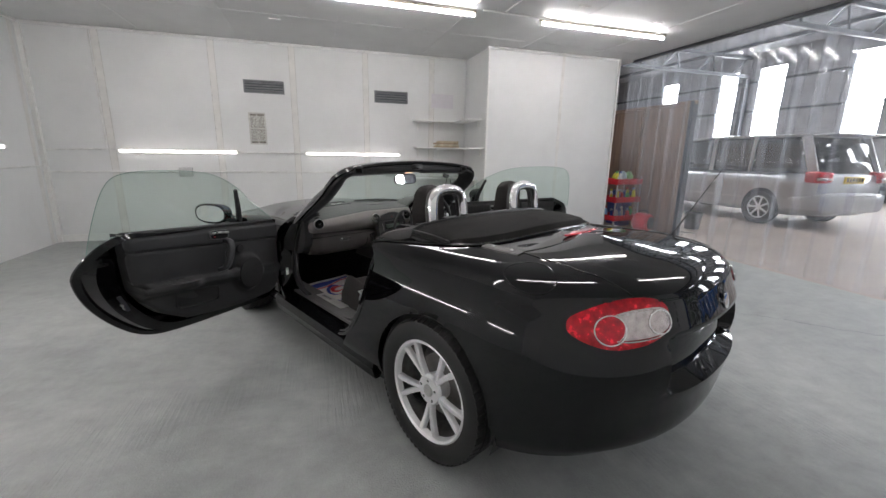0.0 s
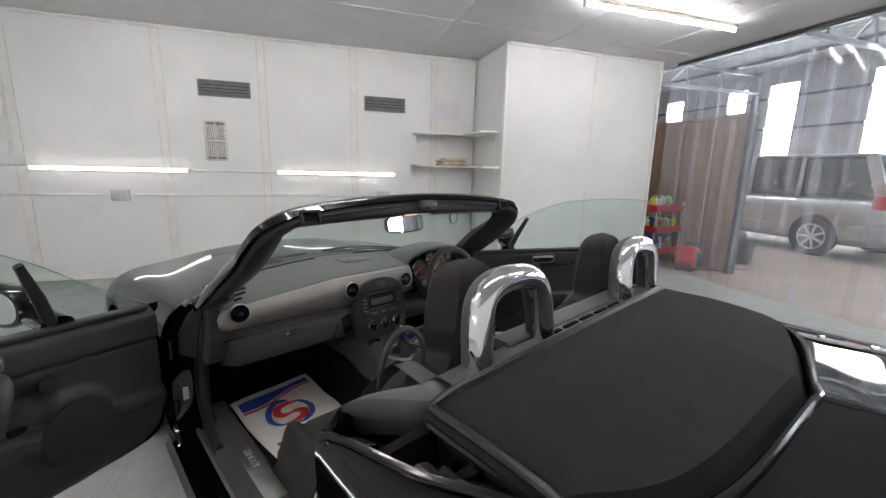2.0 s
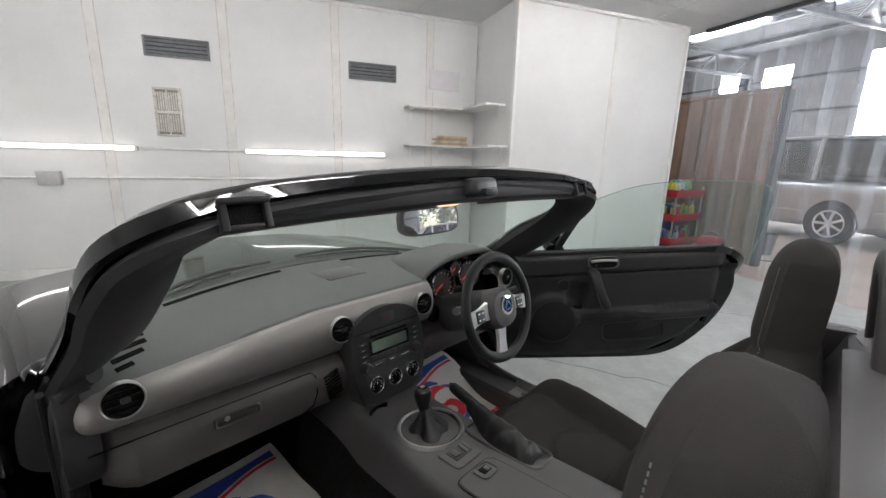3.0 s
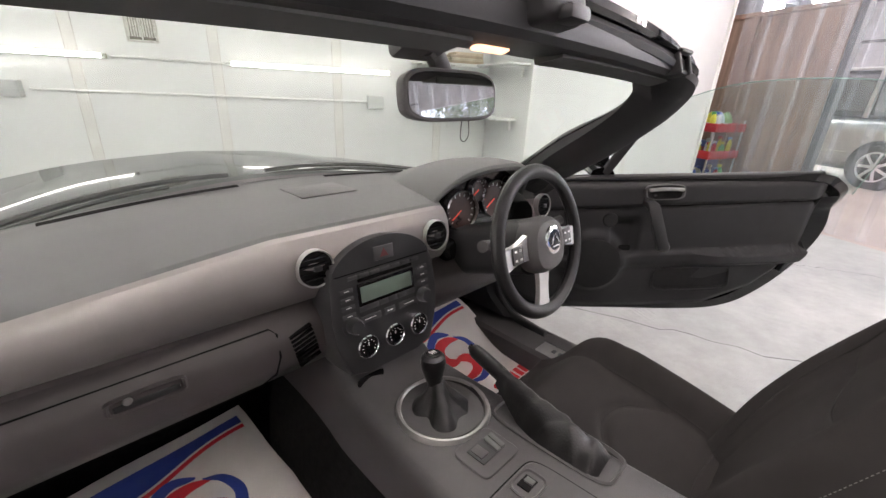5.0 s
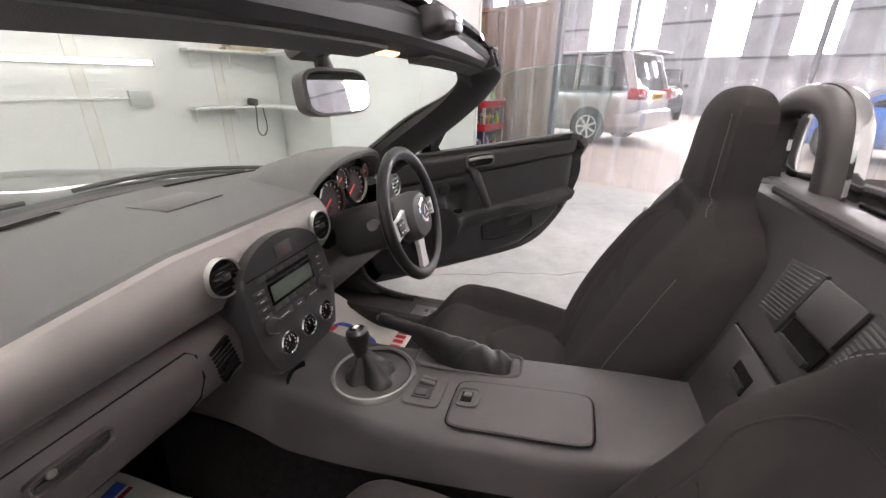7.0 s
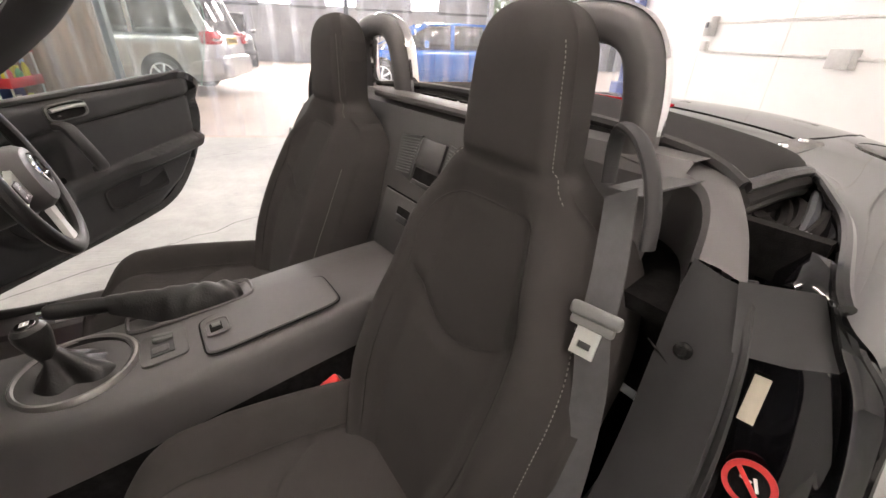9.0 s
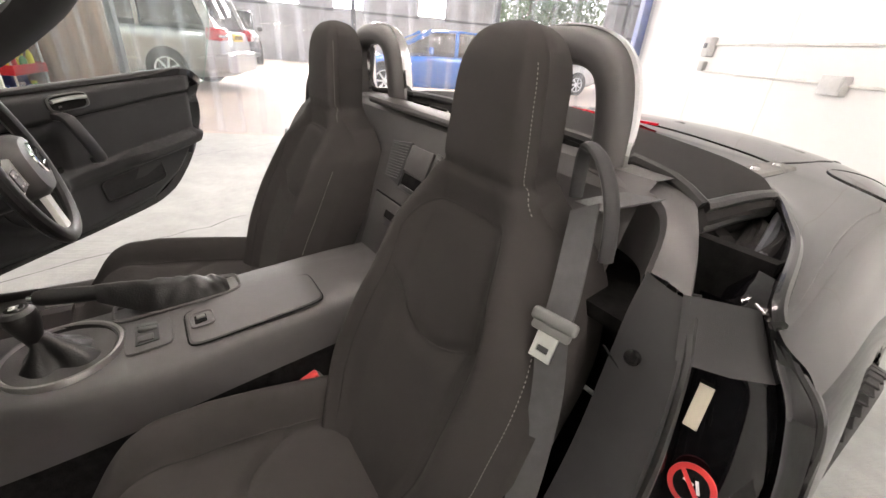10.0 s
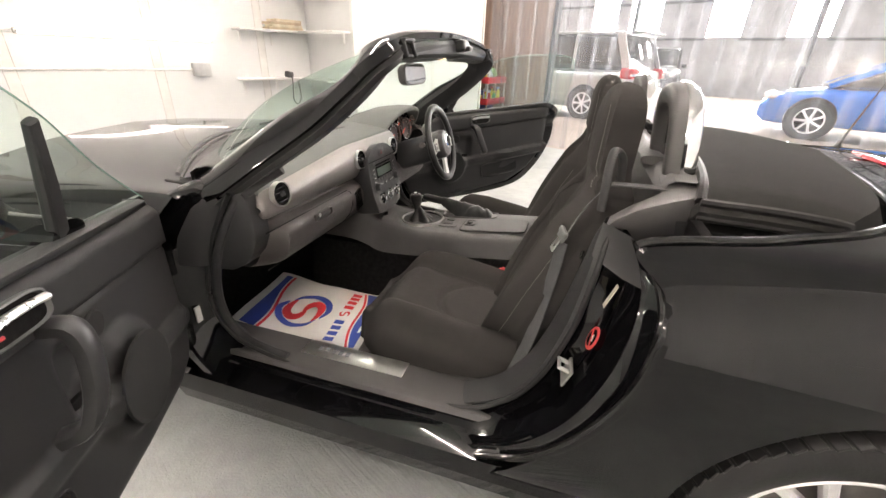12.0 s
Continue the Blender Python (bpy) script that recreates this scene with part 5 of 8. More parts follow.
base_line = [(x, 1.885 - 0.79 * x * x, 0.856 - 0.045 * (x / 0.68) ** 2) for x in np.linspace(-0.64, 0.64, 41)]
upper = spline(FRAME[2:-2], 41)
bm = bmesh.new()
rows = []
for k in np.linspace(0, 1, 12):
    rows.append([Vector(b) * (1 - k) + Vector(u) * k + Vector((0, 0.05, 0.03)) * math.sin(math.pi * k) * (1 - (b[0] / 0.64) ** 2) for b, u in zip(base_line, upper)])
skin(bm, rows)
glass = part("windscreen", bm, GLASS, car, "clear green-tinted windscreen")
glass.visible_shadow = False
bm = bmesh.new()
sweep(bm, [(x, y + 0.02, z - 0.012) for x, y, z in base_line if abs(x) < 0.60], [(-0.05, -0.01), (0.06, -0.01), (0.05, 0.012), (0.0, 0.018), (-0.045, 0.010)])
part("scuttle", bm, PLASTIC, car, "black plastic scuttle below the windscreen")
for x0, x1 in ((-0.08, -0.60), (0.54, 0.02)):
    bm = bmesh.new()
    pts = [(x, 1.912 - 0.66 * x * x - 0.012 * math.sin(3 * (x - x0)), 0.868 - 0.045 * (x / 0.68) ** 2 + 0.010 * math.sin(math.pi * (x - x0) / (x1 - x0))) for x in np.linspace(x0, x1, 16)]
    tube(bm, pts, 0.006, 6)
    tube(bm, [(x, y - 0.012, z - 0.010) for x, y, z in pts[4:]], 0.005, 6)
    part("wiper", bm, PLASTIC, car, "black windscreen wiper")
# interior mirror
rvm = axes((0.040, 1.245, 1.086), (-0.06, -1, 0.125), (1, 0, 0))
bm = bmesh.new()
rows = [[rvm @ Vector((x * k, y * k, h)) for x, y in ring(0.090, 0.036, 40, 4)] for k, h in ((0.82, -0.028), (0.96, -0.018), (1.0, -0.004), (1.0, 0.004), (0.965, 0.006))]
skin(bm, rows, True, True)
mirror = part("interior_mirror", bm, PLASTIC, car, "black interior mirror")
bm = bmesh.new()
rows = [[rvm @ Vector((x, y, 0.0068)) for x, y in ring(0.084, 0.031, 40, 4)]]
bm.faces.new([bm.verts.new(p) for p in rows[0]])
part("mirror_glass", bm, MIRRORM, mirror, "reflecting mirror glass", smooth=False)
bm = bmesh.new()
sweep(bm, spline([(0.04, 1.255, 1.10), (0.015, 1.255, 1.135), (-0.02, 1.235, 1.148)], 8), ring(0.016, 0.012, 10), (0, 1, 0.01))
box(bm, (-0.03, 1.238, 1.146), (0.075, 0.05, 0.022), rotm(-25), bevel=0.008)
part("mirror_stem", bm, PLASTIC, mirror)

# hood cover, well, hoops
def arc_pt(f):
    """The edge of the deck round the folded hood, from one side to the other."""
    k = abs(f)
    p = rear(0.0, 0.66 + 0.34 * (1 - k))
    return np.array((math.copysign(p[0], f), p[1], p[2]))


bm = bmesh.new()
tube(bm, [arc_pt(f) + np.array((0, 0.004, 0.003)) for f in np.linspace(-1, 1, 61)], 0.008, 10)
part("deck_bead", bm, GLOSSB, car, "glossy black bead round the hood well")
bm = bmesh.new()
rows = []
for f in np.linspace(-0.47, 0.47, 41):
    a = arc_pt(f)
    xf = 0.548 * f / 0.47
    fr = np.array((xf, 0.385 + 0.035 * (f / 0.47) ** 4, 0.915 - 0.022 * (f / 0.47) ** 4))
    row = []
    for k in np.linspace(0, 1, 15):
        p = a * (1 - k) + fr * k
        edge = min(k, 1 - k) * 2
        crown = 0.028 * (1 - (xf / 0.6) ** 2) * math.sin(math.pi * min(1, k * 1.15) * 0.87)
        drop = 0.026 - 0.044 * (1 - smoothstep(k * 14)) - 0.012 * (1 - smoothstep((1 - abs(f) / 0.47) * 12))
        row.append((p[0], p[1] + 0.014 * (1 - k), p[2] + crown + drop - 0.004))
    x, y, z = row[-1]
    row += [(x, y + 0.012, z - 0.020), (x, y + 0.006, z - 0.060)]
    rows.append(row)
ends = []
for r in (rows[0], rows[-1]):
    sx = math.copysign(1, r[0][0])
    ends.append([[(x + sx * a, y, z - h) for x, y, z in r] for a, h in ((0.012, 0.016), (0.006, 0.034), (-0.012, 0.038), (-0.006, 0.058), (-0.03, 0.10))])
skin(bm, ends[0][::-1] + rows + ends[1])
part("hood_cover", bm, HOODC, car, "folded black cloth soft top")
piping = [([(r[14][0], r[14][1], r[14][2]) for r in rows], 0.010)]
for k in (0, -1):
    piping.append((rows[k][:15], 0.009))
    piping.append(([(x * 1.008, y, z - 0.030) for x, y, z in rows[k][:15]], 0.007))
for pts, r in piping:
    bm = bmesh.new()
    tube(bm, pts, r, 8)
    part("hood_piping", bm, LEATHER, car)
# dark well beneath the folded hood, with cloth folds at its ends
bm = bmesh.new()
box(bm, (0, 0.21, 0.70), (1.24, 0.46, 0.02))
box(bm, (0, 0.0, 0.76), (1.1, 0.02, 0.18))
part("hood_well", bm, HOODC, car, "dark well under the folded roof")
rng = random.Random(8)
for s in (-1, 1):
    bm = bmesh.new()
    for i in range(5):
        pts = spline([(s * (0.60 - 0.012 * i), 0.40 - 0.02 * i, 0.80 + 0.012 * i), (s * (0.615 - 0.02 * i), 0.30, 0.845 - 0.01 * i), (s * (0.58 - 0.025 * i), 0.18 - 0.01 * i, 0.85 - 0.012 * i), (s * (0.50 - 0.03 * i), 0.10, 0.84)], 12)
        sweep(bm, pts, ring(0.012 + 0.004 * rng.random(), 0.020, 8))
    box(bm, (s * 0.60, 0.33, 0.78), (0.05, 0.16, 0.10), rotm(12, 8, 6), bevel=0.02, seg=3)
    part("hood_fold", bm, HOODC, car, "crumpled cloth folds of the roof")
    bm = bmesh.new()
    tube(bm, [(s * 0.615, 0.40, 0.80), (s * 0.60, 0.30, 0.86), (s * 0.57, 0.17, 0.865)], 0.008, 8)
    box(bm, (s * 0.612, 0.36, 0.835), (0.012, 0.05, 0.03), bevel=0.004)
    part("hood_linkage", bm, DARKSTEEL, car, "black steel roof linkage")


def hoop(cx):
    path = [(-0.108, 0.905), (-0.106, 1.00), (-0.088, 1.058), (-0.040, 1.082), (0.040, 1.082), (0.088, 1.058), (0.106, 1.00), (0.108, 0.905)]
    pts = spline([(cx + a, 0.415, b) for a, b in path], 40)
    pts2 = [(p[0], 0.440 + (p[2] - 0.9) * 0.10, p[2]) for p in pts]
    bm = bmesh.new()
    sweep(bm, pts2, ring(0.024, 0.029, 16, 3), (0, 1, 0))
    hb = part("roll_hoop", bm, PLASTIC, car, "padded black roll hoop with chrome back")
    bm = bmesh.new()
    sec = [(0.0275 * math.cos(a), -0.003 - 0.030 * math.sin(a)) for a in np.linspace(0.0, math.pi, 14)]
    sec += [(x * 0.9, y + 0.006) for x, y in sec[::-1]]
    sweep(bm, [(p[0], p[1] - 0.004, p[2] + 0.001) for p in pts2], sec, (0, 1, 0))
    part("chrome_cover", bm, CHROME, hb, "polished chrome hoop cover")
    bm = bmesh.new()
    box(bm, (cx, 0.44, 0.900), (0.25, 0.07, 0.012), bevel=0.004)
    part("hoop_base", bm, PLASTIC, hb)


for cx in (-0.302, 0.348):
    hoop(cx)


# ---- tub: floor, sills, bulkheads ----
bm = bmesh.new()
box(bm, (0, 1.12, 0.235), (1.24, 1.3, 0.03))
box(bm, (0, 1.86, 0.40), (1.24, 0.03, 0.62), rotm(-22))
part("floor_carpet", bm, CARPET, car, "black carpet of the footwells")
bm = bmesh.new()
box(bm, (0, 1.95, 0.575), (1.22, 0.02, 0.35))
box(bm, (0, 1.1, 0.19), (1.42, 2.0, 0.02))
part("underbody", bm, CARPET, car)
for s in (-1, 1):
    bm = bmesh.new()
    sweep(bm, [(s * 0.0 + s * 0.70, y, 0.0) for y in np.linspace(0.45, 1.68, 14)],
          [(s * a, b) for a, b in ((-0.10, 0.22), (-0.10, 0.315), (-0.085, 0.335), (-0.02, 0.338), (0.02, 0.325), (0.040, 0.30), (0.066, 0.285), (0.078, 0.24), (0.062, 0.185), (-0.05, 0.18))])
    part("sill", bm, PAINT, car, "gloss black door sill")
    bm = bmesh.new()
    sweep(bm, [(s * 0.70, y, 0.0) for y in np.linspace(0.70, 1.68, 12)],
          [(s * a, b) for a, b in ((-0.14, 0.24), (-0.14, 0.332), (-0.130, 0.343), (-0.075, 0.345), (-0.030, 0.346), (-0.016, 0.350), (-0.006, 0.348), (0.0, 0.336), (-0.1, 0.31))])
    part("sill_trim", bm, PLASTIC, car, "black plastic sill trim")
    bm = bmesh.new()
    box(bm, (s * 0.602, 1.18, 0.3455), (0.060, 0.32, 0.005), rotm(0, s * -1, 0), bevel=0.002)
    plate = part("scuff_plate", bm, SATIN, car, "brushed metal scuff plate on the sill")
    for i in range(5):
        bm = bmesh.new()
        box(bm, (s * 0.602, 1.29 - 0.022 * i, 0.3485), (0.018, 0.012, 0.002))
        part("marking", bm, DUCTG, plate)
    bm = bmesh.new()
    tube(bm, spline([(s * 0.662, 1.462, 0.822), (s * 0.665, 1.535, 0.70), (s * 0.668, 1.588, 0.56), (s * 0.670, 1.592, 0.48), (s * 0.672, 1.560, 0.41), (s * 0.677, 1.47, 0.360), (s * 0.690, 1.2, 0.336), (s * 0.682, 0.86, 0.345), (s * 0.676, 0.735, 0.40), (s * 0.678, 0.672, 0.48), (s * 0.676, 0.636, 0.565), (s * 0.669, 0.608, 0.66), (s * 0.654, 0.590, 0.765), (s * 0.641, 0.583, 0.82), (s * 0.628, 0.572, 0.860)], 70), 0.0065, 8)
    part("door_seal", bm, RUBBER, car, "black rubber door seal")
    # front post with hinges, and the kick panel inside it
    rail_s = spline([(0.645, 1.452, 0.815), (0.648, 1.487, 0.765), (0.650, 1.527, 0.70), (0.652, 1.559, 0.625), (0.654, 1.579, 0.55), (0.657, 1.583, 0.48), (0.660, 1.565, 0.42), (0.664, 1.49, 0.362)], 30)
    rail_o = spline([(0.706, 1.61, 0.785), (0.730, 1.62, 0.73), (0.745, 1.63, 0.65), (0.755, 1.63, 0.50), (0.755, 1.61, 0.37), (0.755, 1.55, 0.29)], 30)
    bm = bmesh.new()
    skin(bm, [[(s * v[0], v[1], v[2]) for v in (p + np.array((-0.005, 0.02, 0)), p, p * 0.75 + q * 0.25 + np.array((0, 0.012, 0)), p * 0.5 + q * 0.5 + np.array((0, 0.016, -0.004)), q + np.array((-0.012, 0.004, 0)), q, q + np.array((0, 0.03, 0)))] for p, q in zip(rail_s, rail_o)])
    post = part("front_post", bm, PAINT, car, "gloss black door hinge post")
    bm = bmesh.new()
    rows = []
    for p, q in zip(spline([(0.606, 1.450, 0.852), (0.640, 1.480, 0.792), (0.650, 1.512, 0.735), (0.652, 1.545, 0.66), (0.654, 1.565, 0.60)], 16), spline([(0.634, 1.530, 0.846), (0.676, 1.575, 0.795), (0.698, 1.600, 0.74), (0.712, 1.612, 0.68), (0.715, 1.622, 0.62)], 16)):
        p, q = Vector(p), Vector(q)
        row = [p.lerp(q, k) + Vector((0.010, -0.012, 0.004)) * math.sin(math.pi * k) for k in np.linspace(0, 1, 7)] + [q + Vector((-0.02, 0.03, 0))]
        rows.append([(s * v.x, v.y, v.z) for v in row])
    skin(bm, rows)
    part("pillar_foot", bm, DOORM, post, "matt black trim panel at the pillar foot")
    bm = bmesh.new()
    root = axes((s * 0.650, 1.632, 0.768), (s * 0.16, 0.86, -0.50), (1, 0, 0))
    skin(bm, [[root @ Vector((x * k, y * k, h)) for x, y in ring(0.046, 0.042, 20, 3)] for h, k in ((-0.11, 0.55), (-0.09, 0.85), (-0.04, 1.0), (0.04, 1.0), (0.09, 0.85), (0.12, 0.4))], True, True)
    part("pillar_root", bm, PAINT, post, "gloss black foot of the windscreen pillar")
    bm = bmesh.new()
    skin(bm, [[(s * v[0], v[1], v[2]) for v in (p + np.array((0.004, 0.004, 0)), p + np.array((-0.012, -0.006, 0.0)), p + np.array((-0.03, 0.02, 0)), p + np.array((-0.04, 0.28, 0)))] for p in rail_s])
    part("kick_panel", bm, DOORM, car, "black plastic kick panel")
    bm = bmesh.new()
    sweep(bm, spline([(s * 0.594, 1.350, 0.884), (s * 0.622, 1.412, 0.842), (s * 0.643, 1.460, 0.796), (s * 0.650, 1.520, 0.705), (s * 0.652, 1.556, 0.625), (s * 0.653, 1.577, 0.55), (s * 0.655, 1.580, 0.48), (s * 0.657, 1.560, 0.415), (s * 0.660, 1.510, 0.370), (s * 0.664, 1.43, 0.352), (s * 0.666, 1.36, 0.347)], 48), ring(0.016, 0.012, 12), (s, 0, 0.2))
    part("aperture_trim", bm, DOORM, car, "thick black trim strip round the door opening")
    for z in (0.40, 0.64):
        bm = bmesh.new()
        tube(bm, [(s * 0.735, 1.625, z - 0.035), (s * 0.735, 1.625, z + 0.035)], 0.012, 10)
        box(bm, (s * 0.735, 1.65, z), (0.02, 0.06, 0.05), bevel=0.004)
        part("hinge", bm, GLOSSB, post)
    bm = bmesh.new()
    box(bm, (s * 0.705, 1.612, 0.46), (0.018, 0.006, 0.05), bevel=0.002)
    part("label", bm, WHITEM, post, "small white label")
    # rear post: trim edge, jamb floor and the rolled flange of the body opening
    rail_t = spline([(0.625, 0.585, 0.858), (0.637, 0.592, 0.82), (0.650, 0.600, 0.765), (0.662, 0.618, 0.66), (0.668, 0.645, 0.565), (0.670, 0.680, 0.48), (0.668, 0.740, 0.40), (0.660, 0.830, 0.345)], 50)
    rail_m = spline([(0.650, 0.545, 0.856), (0.655, 0.538, 0.80), (0.668, 0.543, 0.745), (0.698, 0.562, 0.65), (0.712, 0.600, 0.54), (0.718, 0.645, 0.45), (0.715, 0.720, 0.37), (0.705, 0.810, 0.325)], 50)
    rail_f = spline([(0.690, 0.532, 0.854), (0.715, 0.493, 0.80), (0.755, 0.476, 0.745), (0.774, 0.481, 0.663), (0.788, 0.509, 0.57), (0.793, 0.576, 0.455), (0.787, 0.665, 0.36), (0.778, 0.770, 0.312)], 50)
    rows = []
    for t, q, e in zip(rail_t, rail_m, rail_f):
        t, q, e = Vector(t), Vector(q), Vector(e)
        q1, q2 = q + Vector((-0.026, 0.004, 0)), q + Vector((min(0.028, (e.x - q.x) * 0.5), -0.004, 0))
        row = [t + Vector((-0.01, -0.004, 0)), t + Vector((0.004, -0.02, 0)), q1, q2, q2.lerp(e, 0.3) + Vector((0, -0.006, -0.006)), e.lerp(q2, 0.52), e.lerp(q2, 0.44) + Vector((0.002, 0.012, 0.006)), e.lerp(q2, 0.34) + Vector((0, 0.004, 0.002)), e.lerp(q2, 0.10) + Vector((0, 0.008, 0.004)), e + Vector((0.003, 0.002, 0.001)), e + Vector((0.001, -0.012, 0))]
        rows.append([(s * p.x, p.y, p.z) for p in row])
    bm = bmesh.new()
    skin(bm, rows)
    post = part("rear_post", bm, PAINT, car, "gloss black door lock post", flat=60)
    bm = bmesh.new()
    tube(bm, [(s * (e[0] - 0.004), e[1] + 0.006, e[2] + 0.003) for e in rail_f], 0.0065, 8)
    part("flange_edge", bm, GLOSSB, post, "rolled glossy black edge")
    bm = bmesh.new()
    skin(bm, [[(s * x, y + 0.008, z + 0.006) for x, y, z in (t, (t + q) / 2 + np.array((0, 0.006, 0)), q + np.array((0.02, -0.002, 0)), q * 0.3 + e * 0.7)] for t, q, e in list(zip(rail_t, rail_m, rail_f))[:12]])
    part("post_cap", bm, DOORM, post, "grey-black plastic cap over the post")
    nrm = Vector((s * 0.06, 0.92, 0.36)).normalized()
    m1 = axes((s * 0.671, 0.549, 0.728), nrm, (1, 0, 0))
    bm = bmesh.new()
    box(bm, m1 @ Vector((0.002, 0, 0.008)), (0.015, 0.052, 0.001), m1.to_3x3() @ rotm(0, 0, -6 * s))
    part("label", bm, material("cream_label", (0.60, 0.56, 0.45), 0.6), post, "cream paper label")
    m2 = axes((s * 0.700, 0.570, 0.645), nrm, (1, 0, 0)) @ Matrix.Diagonal((0.82, 0.82, 1, 1))
    bm = bmesh.new()
    lathe(bm, [(0, 0.004), (0.030, 0.004), (0.030, 0.007), (0, 0.007)], m2, 36)
    sticker = part("warning_sticker", bm, REDB, post, "round red warning sticker")
    bm = bmesh.new()
    lathe(bm, [(0, 0.0072), (0.0225, 0.0072), (0.0225, 0.0078), (0, 0.0078)], m2, 32)
    part("sticker_field", bm, GLOSSB, sticker)
    bm = bmesh.new()
    box(bm, m2 @ Vector((0, 0, 0.0085)), (0.046, 0.006, 0.001), m2.to_3x3() @ rotm(0, 0, -40))
    part("sticker_bar", bm, REDB, sticker)
    bm = bmesh.new()
    box(bm, m2 @ Vector((-0.007, -0.004, 0.0083)), (0.004, 0.018, 0.0008), m2.to_3x3() @ rotm(0, 0, 30))
    box(bm, m2 @ Vector((0.005, -0.004, 0.0083)), (0.014, 0.0035, 0.0008), m2.to_3x3())
    part("marking", bm, WHITEM, sticker)
    m3 = axes((s * 0.715, 0.606, 0.560), nrm, (1, 0, 0))
    bm = bmesh.new()
    box(bm, m3 @ Vector((0, 0, 0.006)), (0.05, 0.045, 0.006), m3.to_3x3(), bevel=0.003)
    tube(bm, [m3 @ Vector(p) for p in ((-0.014, -0.012, 0.004), (-0.014, -0.012, 0.03), (0.014, -0.012, 0.03), (0.014, -0.012, 0.004))], 0.005, 8)
    part("striker", bm, SATIN, post, "bare steel lock striker")
    # trim panel beside the seat and the shelf behind it
    bm = bmesh.new()
    rail_i = spline([(0.578, 0.578, 0.863), (0.580, 0.598, 0.82), (0.583, 0.612, 0.765), (0.587, 0.636, 0.66), (0.588, 0.664, 0.565), (0.588, 0.700, 0.48), (0.587, 0.762, 0.40), (0.585, 0.85, 0.345)], 50)
    rows = []
    for p, t in zip(rail_i, rail_t):
        p, t = Vector(p), Vector(t)
        row = [p + Vector((-0.05, -0.22, 0)), p + Vector((-0.012, -0.10, 0)), p + Vector((-0.002, -0.008, 0)), p, p.lerp(t, 0.3) + Vector((0, 0.006, 0.002)), p.lerp(t, 0.75) + Vector((0, 0.008, 0.002)), t + Vector((0.002, 0.004, 0.001)), t + Vector((0.004, -0.006, 0))]
        rows.append([(s * v.x, v.y, v.z) for v in row])
    skin(bm, rows)
    post_trim = part("post_trim", bm, DOORM, car, "textured black plastic post trim")
    bm = bmesh.new()
    lathe(bm, [(0, 0), (0.009, 0), (0.009, 0.003), (0.004, 0.004), (0, 0.003)], axes((s * 0.611, 0.618, 0.783), (s * 0.15, 0.95, 0.25)), 16)
    part("trim_clip", bm, GLOSSB, post_trim)
    bm = bmesh.new()
    tube(bm, [(s * x, y + 0.0085, z) for x, y, z in ((0.572, 0.602, 0.768), (0.60, 0.606, 0.757), (0.63, 0.604, 0.748), (0.648, 0.598, 0.744))], 0.0016, 6)
    part("trim_gap", bm, CARPET, post_trim)
    # side shelf with an open pocket, horseshoe shaped
    bm = bmesh.new()
    outer = spline([(s * 0.631, 0.588, 0.861), (s * 0.616, 0.562, 0.880), (s * 0.598, 0.528, 0.894), (s * 0.570, 0.478, 0.905), (s * 0.540, 0.430, 0.912), (s * 0.50, 0.400, 0.918), (s * 0.44, 0.385, 0.924), (s * 0.38, 0.385, 0.928)], 40)
    inner = spline([(s * 0.575, 0.578, 0.864), (s * 0.564, 0.548, 0.884), (s * 0.550, 0.520, 0.898), (s * 0.531, 0.496, 0.908), (s * 0.508, 0.484, 0.914), (s * 0.48, 0.482, 0.919), (s * 0.43, 0.478, 0.925), (s * 0.38, 0.470, 0.929)], 40)
    rows = []
    for a, b in zip(outer, inner):
        a, b = Vector(a), Vector(b)
        rows.append([a + Vector((0, 0, -0.075)), a + Vector((s * 0.003, -0.002, -0.012)), a + Vector((s * 0.001, 0, -0.003)), a.lerp(b, 0.14), a.lerp(b, 0.5) + Vector((0, 0, 0.002)), a.lerp(b, 0.86), b + Vector((0, 0, -0.008)), b + Vector((0, 0, -0.09))])
    skin(bm, rows)
    part("shelf_trim", bm, PLASTIC, car, "black plastic shelf beside the roll hoop")
    bm = bmesh.new()
    box(bm, (s * 0.53, 0.50, 0.78), (0.15, 0.16, 0.02))
    box(bm, (s * 0.53, 0.42, 0.70), (0.24, 0.02, 0.34))
    part("shelf_well", bm, CARPET, car)
# rear bulkhead
bm = bmesh.new()
rows = [[(x, y, z) for x in np.linspace(-0.50, 0.50, 15)] for y, z in ((0.66, 0.24), (0.62, 0.52), (0.55, 0.74), (0.505, 0.86), (0.49, 0.905), (0.46, 0.929), (0.40, 0.929), (0.38, 0.90), (0.38, 0.6))]
skin(bm, rows)
bulk = part("rear_bulkhead", bm, PLASTIC, car, "black plastic rear bulkhead between the seats")
bm = bmesh.new()
sweep(bm, [(x, 0.475, 0.928) for x in np.linspace(-0.30, 0.30, 9)], ring(0.030, 0.011, 14, 3))
part("bulkhead_rail", bm, PLASTIC, bulk)
bm = bmesh.new()
for i in range(5):
    box(bm, (-0.16 + 0.08 * i, 0.425, 0.934), (0.06, 0.012, 0.006), bevel=0.002)
part("rail_slot", bm, CARPET, bulk)
BM = axes((0, 0.530, 0.800), (0, 0.936, 0.351), (1, 0, 0))


def on_bulk(name, x, y, w, h, d, mat, z=0.0, bevel=0.0015, label=""):
    bm = bmesh.new()
    box(bm, BM @ Vector((x, y, z + d / 2)), (w, h, d), BM.to_3x3(), bevel=bevel)
    return part(name, bm, mat, bulk, label)


